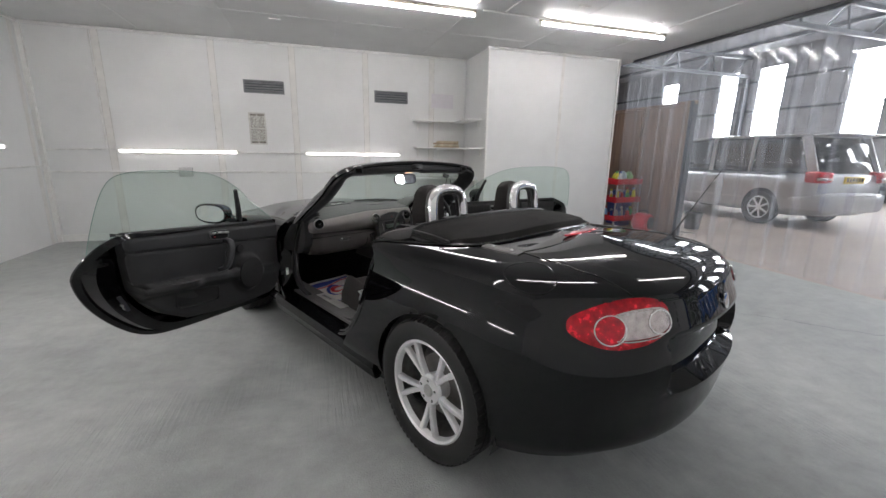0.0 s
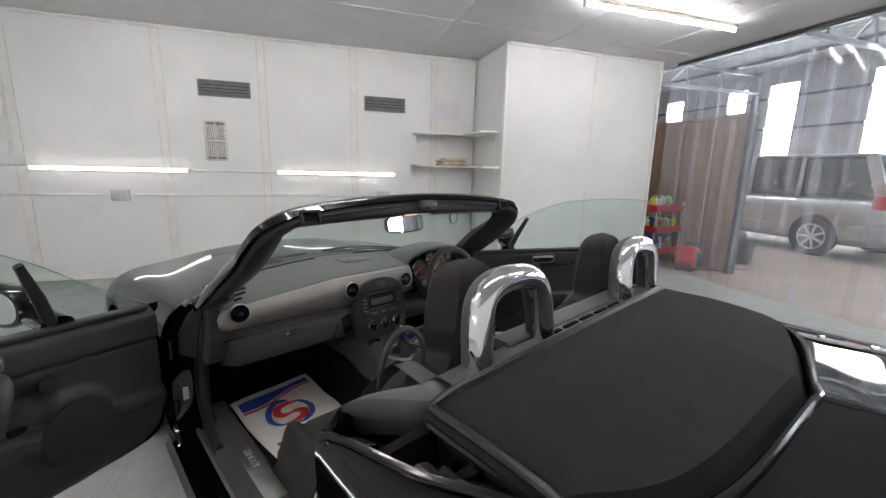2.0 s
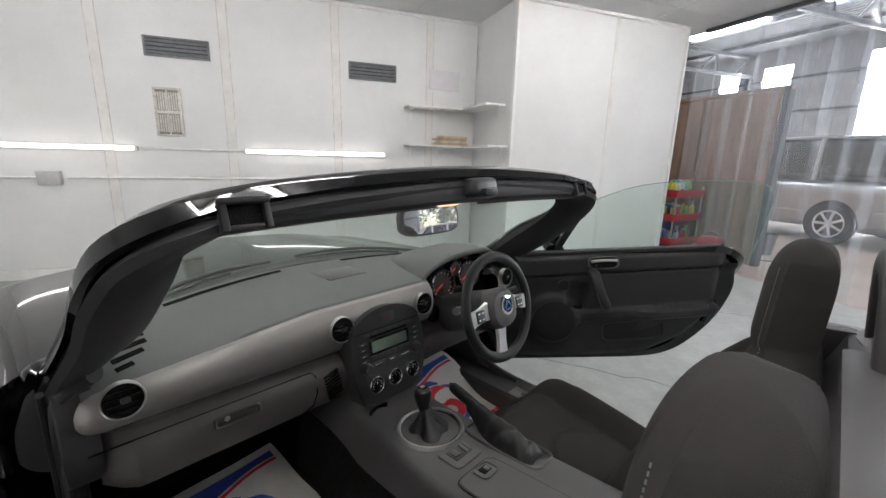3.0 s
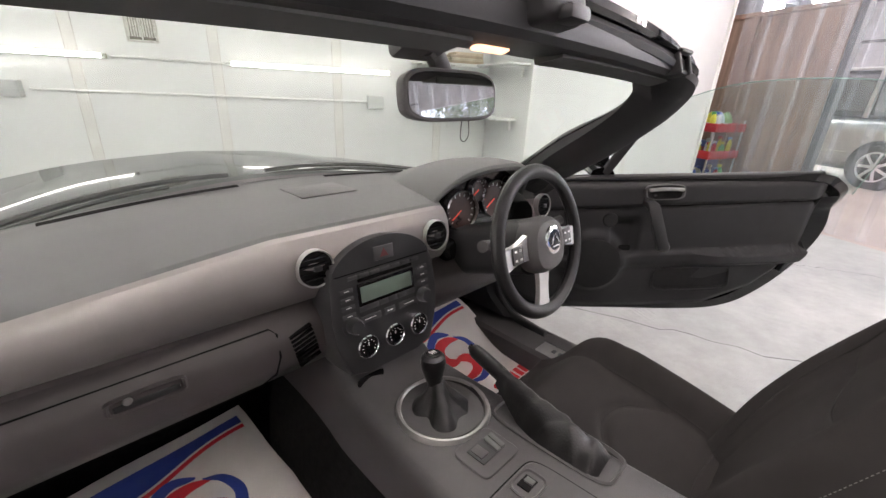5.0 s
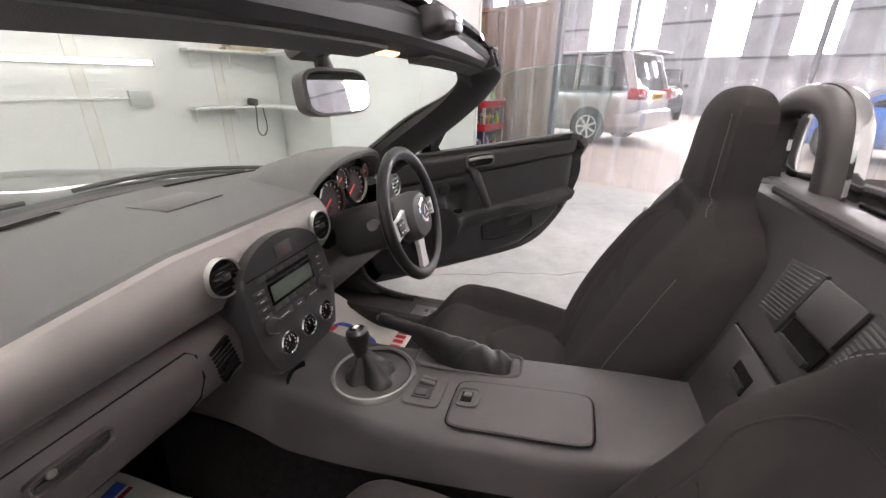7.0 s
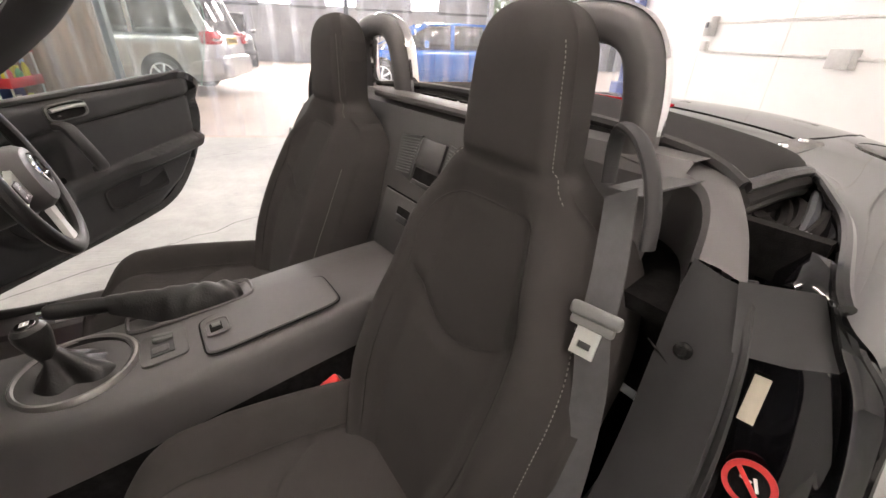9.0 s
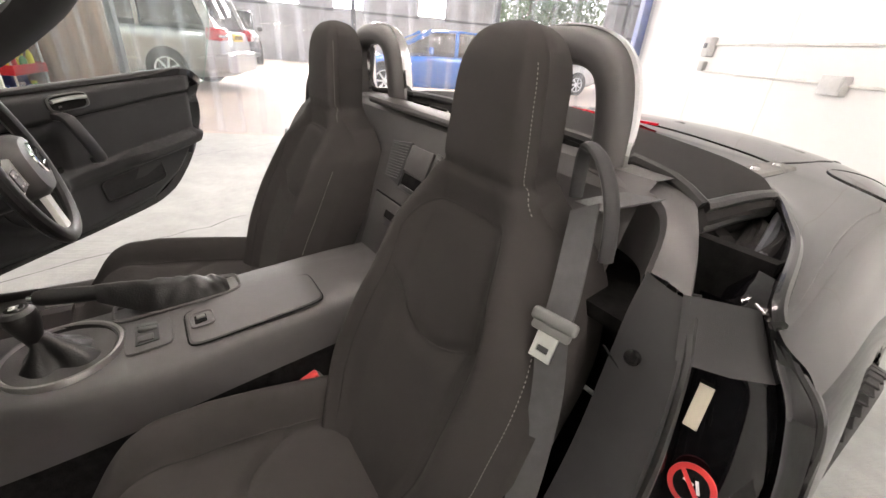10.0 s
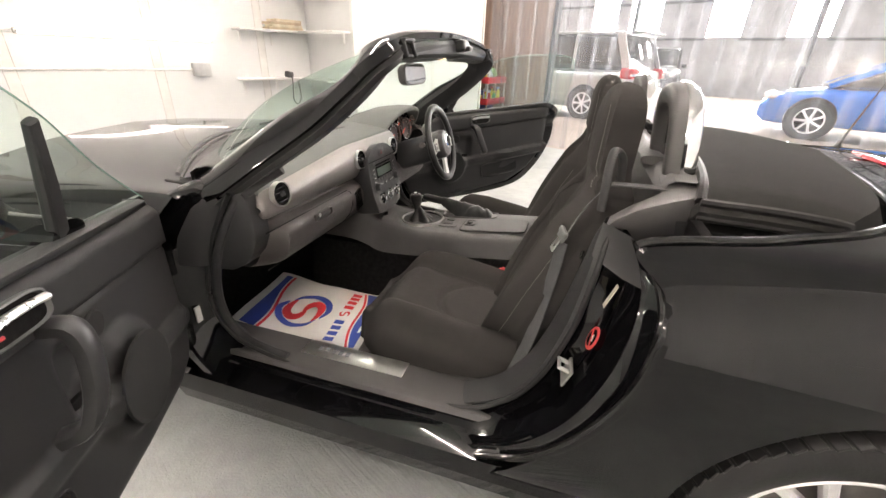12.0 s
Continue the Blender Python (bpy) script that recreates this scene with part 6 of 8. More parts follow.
for s in (-1, 1):
    bm = bmesh.new()
    prism(bm, [(s * x, y) for x, y in ((0.052, -0.066), (0.140, -0.054), (0.122, 0.030), (0.052, 0.040))], BM @ Matrix.Translation((0, 0, -0.002)), 0.006, bevel=0.002)
    grille = part("speaker_grille", bm, STACKM, bulk, "slatted black speaker grille")
    for i in range(13):
        bm = bmesh.new()
        y = -0.052 + 0.0066 * i
        box(bm, BM @ Vector((s * 0.092, y, 0.0045)), (0.070 - 0.0008 * i, 0.0030, 0.003), BM.to_3x3() @ rotm(0, 0, s * 6), bevel=0.0008, seg=1)
        part("slat", bm, DASHTOP, grille)
on_bulk("centre_panel", 0.0, -0.032, 0.092, 0.060, 0.007, PLASTIC)
on_bulk("release_recess", 0.0, 0.022, 0.088, 0.036, 0.003, CARPET)
on_bulk("release_lever", 0.0, 0.036, 0.076, 0.010, 0.010, STACKM)
BM = axes((0, 0.586, 0.665), (0, 0.955, 0.297), (1, 0, 0))
on_bulk("lid_gap", 0.0, 0.0, 0.244, 0.150, 0.003, CARPET)
on_bulk("storage_lid", 0.0, 0.0, 0.236, 0.142, 0.008, PLASTIC, bevel=0.004, label="lockable storage lid")
on_bulk("lid_recess", 0.018, -0.030, 0.052, 0.034, 0.0016, CARPET, 0.0075)
on_bulk("lid_pull", 0.018, -0.022, 0.046, 0.014, 0.005, STACKM, 0.008)
bm = bmesh.new()
lathe(bm, [(0, 0.012), (0.007, 0.012), (0.0085, 0.010), (0.009, 0.006)], BM @ Matrix.Translation((-0.072, -0.040, 0)), 18)
part("lid_lock", bm, STACKM, bulk)

# ---- dashboard ----
def crest(x):
    """How far the dash falls away towards the doors."""
    return 0.042 * max(0, (abs(x) - 0.18) / 0.40)


def dash_rows(prof, xs, bow=0.0, fall=0.0):
    return [[(x, y if y < 1.45 or not bow else 1.45 + (y - 1.45) * (1.872 - bow * x * x - 1.45) / 0.33, z - fall * crest(x) * (1 - smoothstep((y - 1.42) / 0.22))) for y, z in prof] for x in xs]


XS = list(np.linspace(-0.615, 0.615, 49))
bm = bmesh.new()
skin(bm, [[(x, max(y, 1.50), min(z, 0.80)) if 0.205 < x < 0.53 and y < 1.50 else (x, y, z) for x, y, z in row] for row in dash_rows([(1.418, 0.852), (1.428, 0.862), (1.46, 0.869), (1.50, 0.873), (1.56, 0.876), (1.66, 0.872), (1.74, 0.862), (1.78, 0.848), (1.78, 0.78)], XS, 0.66, 1.0)])
dash = part("dashboard", bm, DASHTOP, car, "dark grey soft dashboard top")
bm = bmesh.new()
prof = [(1.426, 1.0), (1.412, 0.955), (1.398, 0.80), (1.391, 0.60), (1.392, 0.41), (1.400, 0.22), (1.414, 0.06), (1.43, 0.0)]
rows = []
for x in np.concatenate((np.linspace(-0.628, -0.57, 16), np.linspace(-0.56, 0.56, 48), np.linspace(0.57, 0.628, 16))):
    k = max(0.04, 1 - max(0, (abs(x) - 0.584) / 0.044) ** 3.5) ** 0.4
    top, foot = 0.858 - crest(x), 0.724 + 0.012 * min(1, abs(x) / 0.6)
    mid = (top + foot) / 2
    rows.append([(x, 1.43 + (y - 1.43) * (0.6 + 0.4 * k), mid + (foot + (top - foot) * h - mid) * k) for y, h in prof])
skin(bm, [r for r in rows if r[0][0] < 0.222])
skin(bm, [r for r in rows if r[0][0] > 0.515])
part("dash_band", bm, SILVERP, dash, "silver-grey satin dash band")
bm = bmesh.new()
for keep in (lambda x: x < -0.06, lambda x: x > 0.08):
    skin(bm, dash_rows([(1.425, 0.738), (1.430, 0.730), (1.428, 0.722), (1.412, 0.715), (1.396, 0.703), (1.388, 0.685), (1.389, 0.655), (1.398, 0.625), (1.414, 0.600), (1.44, 0.585), (1.60, 0.580), (1.80, 0.55)], [x for x in np.linspace(-0.605, 0.605, 49) if keep(x)]))
for v in bm.verts:
    v.co.y += 0.055 * smoothstep((abs(v.co.x) - 0.545) / 0.06) ** 2 * smoothstep((0.735 - v.co.z) / 0.03)
lower = part("lower_dash", bm, LOWDASH, dash, "black lower dashboard with glovebox")
bm = bmesh.new()
tube(bm, [(-0.62, 1.4045, 0.7085), (-0.205, 1.4045, 0.7085), (-0.196, 1.395, 0.700), (-0.196, 1.388, 0.66), (-0.202, 1.401, 0.618), (-0.225, 1.418, 0.596), (-0.62, 1.418, 0.596)], 0.002, 6)
part("glovebox_gap", bm, CARPET, dash)
bm = bmesh.new()
rows = [[(-0.380 + x * k, 1.3885 - h, 0.684 + y * k) for x, y in ring(0.048, 0.0125, 32, 5)] for k, h in ((1.0, -0.003), (1.0, 0.004), (0.94, 0.0055), (0.90, 0.004), (0.86, -0.001), (0.02, -0.001))]
skin(bm, rows, True)
part("glovebox_handle", bm, LOWDASH, dash, "grey-black glovebox handle")
bm = bmesh.new()
box(bm, (-0.380, 1.3885, 0.680), (0.078, 0.005, 0.010), bevel=0.002)
part("handle_recess", bm, STACKM, dash)
bm = bmesh.new()
lathe(bm, [(0, 0.002), (0.005, 0.002), (0.006, 0), (0, -0.002)], axes((-0.402, 1.386, 0.688), (0, -1, 0)), 14)
part("glovebox_lock", bm, SATIN, dash)
bm = bmesh.new()
for i in range(8):
    box(bm, (-0.158 + 0.002 * i, 1.389, 0.694 - 0.009 * i), (0.042, 0.008, 0.004), rotm(0, -18, 0))
part("lower_vent", bm, GLOSSB, dash)
bm = bmesh.new()
box(bm, (0.013, 1.615, 0.8755), (0.13, 0.105, 0.003), rotm(-1), bevel=0.001)
part("dash_speaker", bm, PLASTIC, dash, "fine dash speaker mesh")
bm = bmesh.new()
rows = [[(x, 1.772 - 0.60 * x * x + d, 0.8685 + h) for d, h in ((-0.012, 0.002), (0, 0.004), (0.012, 0.002))] for x in np.linspace(-0.44, 0.44, 30) if abs(x) > 0.10]
skin(bm, [r for r in rows if r[0][0] < 0])
part("demister_slot", bm, CARPET, dash, "dark demister slot")
bm = bmesh.new()
skin(bm, [r for r in rows if r[0][0] > 0])
part("demister_slot", bm, CARPET, dash, "dark demister slot")
from mathutils.bvhtree import BVHTree

dash_tree = BVHTree.FromPolygons([v.co for v in dash.data.vertices], [list(p.vertices) for p in dash.data.polygons])
for s in (-1, 1):
    for i, w in enumerate((0.030, 0.054, 0.054, 0.034)):
        x, y = 0.546 - 0.009 * i, 1.456 + 0.023 * i
        top, facing = dash_tree.ray_cast(Vector((s * x, y, 1.2)), Vector((0, 0, -1)))[:2]
        bm = bmesh.new()
        box(bm, top, (w, 0.0125, 0.003), axes(top, facing if facing.z > 0 else -facing, (1, s * -0.25, 0)).to_3x3(), bevel=0.001, seg=1)
        part("side_demister", bm, CARPET, dash)
    bm = bmesh.new()
    end = [(1.434, 0.822), (1.418, 0.80), (1.412, 0.765), (1.413, 0.735), (1.412, 0.70), (1.432, 0.655), (1.460, 0.622), (1.51, 0.595), (1.60, 0.585), (1.60, 0.775), (1.54, 0.800), (1.47, 0.820)]
    prism(bm, [(y, z) for y, z in end], Matrix(((0, 0, s, s * 0.598), (1, 0, 0, 0), (0, 1, 0, 0), (0, 0, 0, 1))), 0.054, bevel=0.004)
    part("dash_end", bm, DOORM, dash, "rounded black end of the dashboard")


def air_vent(x, y, z, r=0.032):
    m = axes((x, y, z), (0, -1, 0.12))
    bm = bmesh.new()
    lathe(bm, [(r * 1.04, -0.012), (r * 1.05, 0.002), (r * 1.02, 0.005), (r * 0.985, 0.004), (r * 0.96, 0.0), (r * 0.95, -0.006)], m, 40)
    v = part("vent_ring", bm, SATIN, dash, "round air vent with bright rim")
    bm = bmesh.new()
    lathe(bm, [(r * 0.95, 0.002), (r * 0.88, 0.000), (r * 0.86, -0.004), (0.0, -0.0055)], m, 32)
    part("vent_cup", bm, CARPET, v)
    for k in (-0.62, -0.22, 0.20, 0.60):
        w = 2 * r * 0.84 * math.sqrt(1 - k * k)
        bm = bmesh.new()
        box(bm, m @ Vector((0, k * r * 0.9, -0.001)), (w, 0.0035, 0.006), m.to_3x3() @ rotm(24), bevel=0.001, seg=1)
        part("slat", bm, GLOSSB, v)
    bm = bmesh.new()
    box(bm, m @ Vector((0.1 * r, -0.02 * r, 0.002)), (0.014, 0.010, 0.008), m.to_3x3(), bevel=0.002)
    part("vent_tab", bm, STACKM, v)


for x in (-0.562, -0.122, 0.158, 0.578):
    air_vent(x, 1.3865, 0.803)
# instrument hood and gauges
bm = bmesh.new()
rows = []
for y, k, lift, sweepb in ((1.70, 0.75, -0.05, 0), (1.64, 0.88, -0.02, 0.01), (1.55, 0.97, 0.0, 0.03), (1.47, 1.01, 0.006, 0.05), (1.41, 1.02, 0.005, 0.06), (1.394, 1.015, 0.001, 0.062), (1.390, 1.0, -0.004, 0.062), (1.394, 0.965, -0.008, 0.062), (1.44, 0.93, -0.008, 0.03), (1.49, 0.90, -0.008, 0.0)):
    row = []
    for a in np.linspace(0.02, math.pi - 0.02, 37):
        c, sn = math.cos(a), math.sin(a)
        row.append((0.368 - 0.184 * k * math.copysign(abs(c) ** 0.75, c), y + sweepb * (1 - sn) ** 1.3, 0.79 + (0.142 + lift) * k * abs(sn) ** 0.62))
    rows.append(row)
skin(bm, rows)
part("instrument_hood", bm, DASHTOP, dash, "dark grey hood over the gauges")
bm = bmesh.new()
prism(bm, [(0.368 - 0.168 * math.copysign(abs(math.cos(a)) ** 0.75, math.cos(a)), 0.735 if k in (0, 24) else 0.79 + 0.124 * abs(math.sin(a)) ** 0.62) for k, a in enumerate(np.linspace(0.02, math.pi - 0.02, 25))], Matrix(((1, 0, 0, 0), (0, 0, 1, 1.458), (0, 1, 0, 0), (0, 0, 0, 1))), 0.01)
box(bm, (0.368, 1.436, 0.738), (0.31, 0.06, 0.05), bevel=0.016, seg=3)
part("gauge_backing", bm, GLOSSB, dash)
GAUGE = material("gauge_face", (0.035, 0.016, 0.012), 0.3, vary=0.15, scale=40)
# A faint added emission makes the needles show red by themselves.
NEEDLE = glow("glowing_red_needle", (0.8, 0.08, 0.04), 0.15)
for gx, gz, gr in ((0.292, 0.822, 0.047), (0.352, 0.866, 0.027), (0.418, 0.834, 0.047), (0.484, 0.862, 0.024)):
    m = axes((gx, 1.443, gz), (-0.12, -1, 0.14))
    bm = bmesh.new()
    lathe(bm, [(0, 0), (gr, 0), (gr, -0.01), (0, -0.01)], m, 40)
    part("gauge_face", bm, GAUGE, dash, "dark gauge face")
    bm = bmesh.new()
    lathe(bm, [(gr * 0.96, -0.006), (gr * 1.06, -0.004), (gr * 1.06, 0.012), (gr * 0.99, 0.014), (gr * 0.96, 0.006)], m, 40)
    part("gauge_ring", bm, CHROME, dash, "bright gauge ring")
    bm = bmesh.new()
    for i in range(13):
        a = radians(225 - 22.5 * i)
        box(bm, m @ Vector((gr * 0.82 * math.cos(a), gr * 0.82 * math.sin(a), 0.001)), (gr * 0.14, 0.0016, 0.001), m.to_3x3() @ rotm(0, 0, math.degrees(a)))
    part("gauge_marks", bm, WHITEM, dash)
    bm = bmesh.new()
    a = radians(215)
    box(bm, m @ Vector((gr * 0.35 * math.cos(a), gr * 0.35 * math.sin(a), 0.004)), (gr * 0.75, 0.0025, 0.0015), m.to_3x3() @ rotm(0, 0, 215))
    part("needle", bm, NEEDLE, dash)
# centre stack
ST = axes((0.006, 1.371, 0.708), (0, -0.985, 0.172))
bm = bmesh.new()
outl = [(0.118 * math.cos(a), 0.055 + 0.075 * math.sin(a)) for a in np.linspace(0, math.pi, 25)]
outl += [(-0.122, 0.0), (-0.118, -0.05), (-0.108, -0.095), (-0.098, -0.118), (-0.06, -0.124), (0.06, -0.124), (0.098, -0.118), (0.108, -0.095), (0.118, -0.05), (0.122, 0.0)]
outl = [p for i, p in enumerate(outl) if i == 0 or (abs(p[0] - outl[i - 1][0]) + abs(p[1] - outl[i - 1][1])) > 1e-4]
prism(bm, outl, ST @ Matrix.Translation((0, 0, -0.07)), 0.088, bevel=0.006)
stack = part("radio_console", bm, STACKM, car, "oval black centre stack with radio and heater dials", flat=40)


def on_stack(name, x, y, w, h, d, mat, z=0.018, bevel=0.0015, label=""):
    bm = bmesh.new()
    box(bm, ST @ Vector((x, y, z + d / 2)), (w, h, d), ST.to_3x3(), bevel=bevel)
    return part(name, bm, mat, stack, label)


on_stack("hazard_button", 0.0, 0.098, 0.046, 0.026, 0.002, BUTTONM, label="hazard light button")
bm = bmesh.new()
prism(bm, [(0, 0.0085), (0.0095, -0.0075), (-0.0095, -0.0075)], ST @ Matrix.Translation((0, 0.098, 0.0202)), 0.0005)
part("hazard_mark", bm, material("dim_red_print", (0.11, 0.022, 0.022), 0.5), stack)
on_stack("stack_line", 0.0, 0.075, 0.215, 0.0018, 0.0006, CARPET, 0.0178)
on_stack("cd_slot", 0.0, 0.058, 0.125, 0.006, 0.001, CARPET)
on_stack("display", 0.0, 0.030, 0.118, 0.030, 0.0012, material("display_glass", (0.115, 0.15, 0.125), 0.12, vary=0.04), label="grey-green radio display")
on_stack("display_frame", 0.0, 0.030, 0.130, 0.042, 0.0008, GLOSSB, 0.0178)
for i in range(7):
    on_stack("radio_button", -0.072 + 0.024 * i, 0.0665, 0.021, 0.007, 0.0022, BUTTONM)
for i in range(6):
    on_stack("preset_button", -0.055 + 0.022 * i, 0.003, 0.020, 0.010, 0.002, BUTTONM)
for s in (-1, 1):
    for i in range(4):
        on_stack("side_button", s * 0.088, 0.046 - 0.0155 * i, 0.028, 0.008, 0.0026, BUTTONM)
        on_stack("button_mark", s * 0.088, 0.046 - 0.0155 * i, 0.010, 0.0012, 0.0003, WHITEM, 0.0207, 0)
for x, w in ((-0.045, 0.05), (0.0, 0.026), (0.047, 0.05)):
    on_stack("heater_button", x, -0.018, w, 0.013, 0.002, BUTTONM)
    on_stack("button_mark", x, -0.018, w * 0.5, 0.0012, 0.0003, WHITEM, 0.0201, 0)
for s in (-1, 1):
    bm = bmesh.new()
    lathe(bm, [(0, 0.036), (0.012, 0.036), (0.014, 0.033), (0.0155, 0.02), (0.021, 0.019), (0.021, 0.017), (0, 0.017)], ST @ Matrix.Translation((s * 0.083, -0.020 if s < 0 else -0.012, 0)), 28)
    part("radio_knob", bm, STACKM, stack)
for x in (-0.062, 0.0, 0.062):
    mm = ST @ Matrix.Translation((x, -0.068, 0))
    bm = bmesh.new()
    lathe(bm, [(0.0225, 0.017), (0.0235, 0.018), (0.0225, 0.028), (0.0208, 0.030), (0.0196, 0.028)], mm, 36)
    dial = part("heater_dial", bm, CHROME, stack, "chrome-ringed heater dial")
    bm = bmesh.new()
    lathe(bm, [(0, 0.029), (0.017, 0.029), (0.020, 0.027), (0.020, 0.018), (0, 0.018)], mm, 30)
    part("dial_face", bm, GLOSSB, stack)
    bm = bmesh.new()
    for i in range(9):
        a = radians(210 - 30 * i)
        box(bm, mm @ Vector((0.0135 * math.cos(a), 0.0135 * math.sin(a), 0.0293)), (0.0018, 0.0012, 0.0004), mm.to_3x3() @ rotm(0, 0, math.degrees(a)))
    box(bm, mm @ Vector((0, 0.006, 0.0293)), (0.0014, 0.006, 0.0004), mm.to_3x3())
    part("dial_marks", bm, WHITEM, stack)

# ---- centre console ----
bm = bmesh.new()
rows = []
for y, zt, w, wr in ((1.66, 0.602, 0.096, 0.110), (1.55, 0.602, 0.094, 0.109), (1.44, 0.600, 0.092, 0.108), (1.375, 0.582, 0.090, 0.108), (1.345, 0.566, 0.090, 0.110), (1.30, 0.556, 0.094, 0.114), (1.18, 0.554, 0.108, 0.122), (1.06, 0.562, 0.112, 0.128), (0.90, 0.580, 0.108, 0.128), (0.72, 0.596, 0.100, 0.126), (0.62, 0.602, 0.098, 0.124), (0.56, 0.61, 0.098, 0.12)):
    flare = 0.024 * smoothstep((y - 1.12) / 0.32)
    deep = 0.085 + 0.025 * smoothstep((y - 1.0) / 0.4)
    rows.append([(-w - 0.018 - flare, y, zt - deep), (-w - 0.012 - 0.75 * flare, y, zt - 0.75 * deep), (-w - 0.008 - 0.35 * flare, y, zt - 0.4 * deep), (-w - 0.003 - 0.06 * flare, y, zt - 0.016), (-w + 0.003, y, zt - 0.006), (-w + 0.012, y, zt), (-0.05, y, zt + 0.003), (0.05, y, zt + 0.003), (wr - 0.012, y, zt), (wr - 0.003, y, zt - 0.006), (wr + 0.003 + 0.06 * flare, y, zt - 0.016), (wr + 0.008 + 0.35 * flare, y, zt - 0.4 * deep), (wr + 0.018 + flare, y, zt - deep)])
skin(bm, [[Vector(p) for p in r] for r in zip(*[spline(c, 40) for c in zip(*rows)])])
console = part("centre_console", bm, PLASTIC, car, "textured black centre console", flat=60)
for s in (-1, 1):
    bm = bmesh.new()
    rows = []
    for y in np.linspace(1.62, 0.56, 14):
        flare = 0.024 * smoothstep((y - 1.12) / 0.32)
        zt = 0.56 + 0.05 * smoothstep((1.2 - y) / 0.6) - 0.06 - 0.025 * smoothstep((y - 1.0) / 0.4)
        w = (0.108 if s < 0 else 0.126) + 0.78 * flare
        rows.append([(s * (w - 0.004), y, zt - 0.008), (s * (w + 0.004), y, zt - 0.03), (s * (w + 0.022), y, 0.38), (s * (w + 0.035), y, 0.24)])
    skin(bm, rows)
    part("console_side", bm, CARPET, console, "black carpet on the side of the tunnel")
bm = bmesh.new()
rows = [[(-0.052 + x * k, 1.345 - 0.004 * (1 - k), 0.572 + y * k) for x, y in ring(0.030, 0.011, 24, 4)] for k in (1.0, 0.86, 0.02)]
rows = [[(x, y - (0.012 if i == 0 else 0.009 if i == 1 else -0.004), z) for x, y, z in r] for i, r in enumerate(rows)]
skin(bm, rows, True)
part("lighter_slot", bm, CARPET, console)
ringc = (0.008, 1.195, 0.5565)
bm = bmesh.new()
lathe(bm, [(0.076, 0.004), (0.0785, 0.008), (0.083, 0.008), (0.086, 0.002), (0.087, -0.006)], pose(*ringc, -2, 0, 0), 48)
part("gear_ring", bm, RINGM, console, "satin silver gear lever ring")
bm = bmesh.new()
lathe(bm, [(0.077, 0.006), (0.073, -0.002), (0.069, -0.010), (0.064, -0.012), (0.057, -0.004), (0.049, 0.004), (0.040, 0.011), (0.031, 0.019), (0.023, 0.028), (0.017, 0.038), (0.013, 0.048), (0, 0.050)], pose(*ringc), 80)
for v in bm.verts:
    a = math.atan2(v.co.y - ringc[1], v.co.x - ringc[0])
    r = math.hypot(v.co.x - ringc[0], v.co.y - ringc[1])
    h = max(0, v.co.z - 0.548)
    band = smoothstep((0.068 - r) / 0.012) * smoothstep((r - 0.008) / 0.012)
    v.co.z += band * (0.006 * math.sin(3 * a + 0.9 + 16 * r) + 0.003 * math.sin(5 * a + 2.0 - 30 * r))
    fold = 1 - 0.14 * band * max(0, math.sin(4 * a + 0.6 + 12 * r))
    v.co.x = ringc[0] + (v.co.x - ringc[0]) * fold
    v.co.y = ringc[1] + (v.co.y - ringc[1]) * fold + 0.35 * h
part("gear_gaiter", bm, LEATHER, console, "creased black leather gaiter", flat=70)
bm = bmesh.new()
lathe(bm, [(0.0105, 0.028), (0.0115, 0.040), (0.0150, 0.052), (0.0185, 0.064), (0.0220, 0.078), (0.0230, 0.088), (0.0215, 0.097), (0.0160, 0.103), (0.0, 0.105)], pose(ringc[0] - 0.002, ringc[1] + 0.020, ringc[2], -6, 0, 0), 32)
knob = part("gear_knob", bm, LEATHER, console, "black gear knob with white shift pattern")
bm = bmesh.new()
lathe(bm, [(0.0, 0.1062), (0.0115, 0.1056), (0.0125, 0.1046)], pose(ringc[0] - 0.002, ringc[1] + 0.020, ringc[2], -6, 0, 0), 24)
part("knob_cap", bm, GLOSSB, knob)
bm = bmesh.new()
km = pose(ringc[0] - 0.002, ringc[1] + 0.020, ringc[2], -6, 0, 0)
for x in (-0.0045, 0, 0.0045):
    box(bm, km @ Vector((x, 0, 0.1064)), (0.0014, 0.011, 0.0008), km.to_3x3())
box(bm, km @ Vector((0, 0, 0.1065)), (0.010, 0.0014, 0.0008), km.to_3x3())
part("shift_pattern", bm, WHITEM, knob)
bm = bmesh.new()
rows = [[(-0.014 + x * k, 1.076 + y * k, 0.5650 + h - 0.07 * y) for x, y in ring(0.042, 0.036, 32, 7)] for k, h in ((1.0, 0.0), (1.0, 0.002), (0.97, 0.003), (0.02, 0.003))]
skin(bm, rows, True)
part("switch_panel", bm, PLASTIC, console)
bm = bmesh.new()
box(bm, (-0.014, 1.078, 0.5690), (0.050, 0.036, 0.003), rotm(-4), bevel=0.001)
part("switch_recess", bm, STACKM, console)
for x in (-0.001, 0.0095):
    bm = bmesh.new()
    box(bm, (x, 1.076, 0.5730), (0.0095, 0.030, 0.007), rotm(5), bevel=0.002)
    part("window_switch", bm, DASHTOP, console)
bm = bmesh.new()
box(bm, (-0.026, 1.080, 0.5712), (0.018, 0.024, 0.004), rotm(-4), bevel=0.0015)
part("switch_blank", bm, PLASTIC, console)
bm = bmesh.new()
rows = [[(-0.034 + x, 0.900 + y, 0.5835 - 0.115 * y + h) for x, y in ring(0.058 * k, 0.118 * k, 44, 8)] for k, h in ((1.0, 0.0), (1.0, 0.004), (0.975, 0.006), (0.02, 0.0065))]
skin(bm, rows, True)
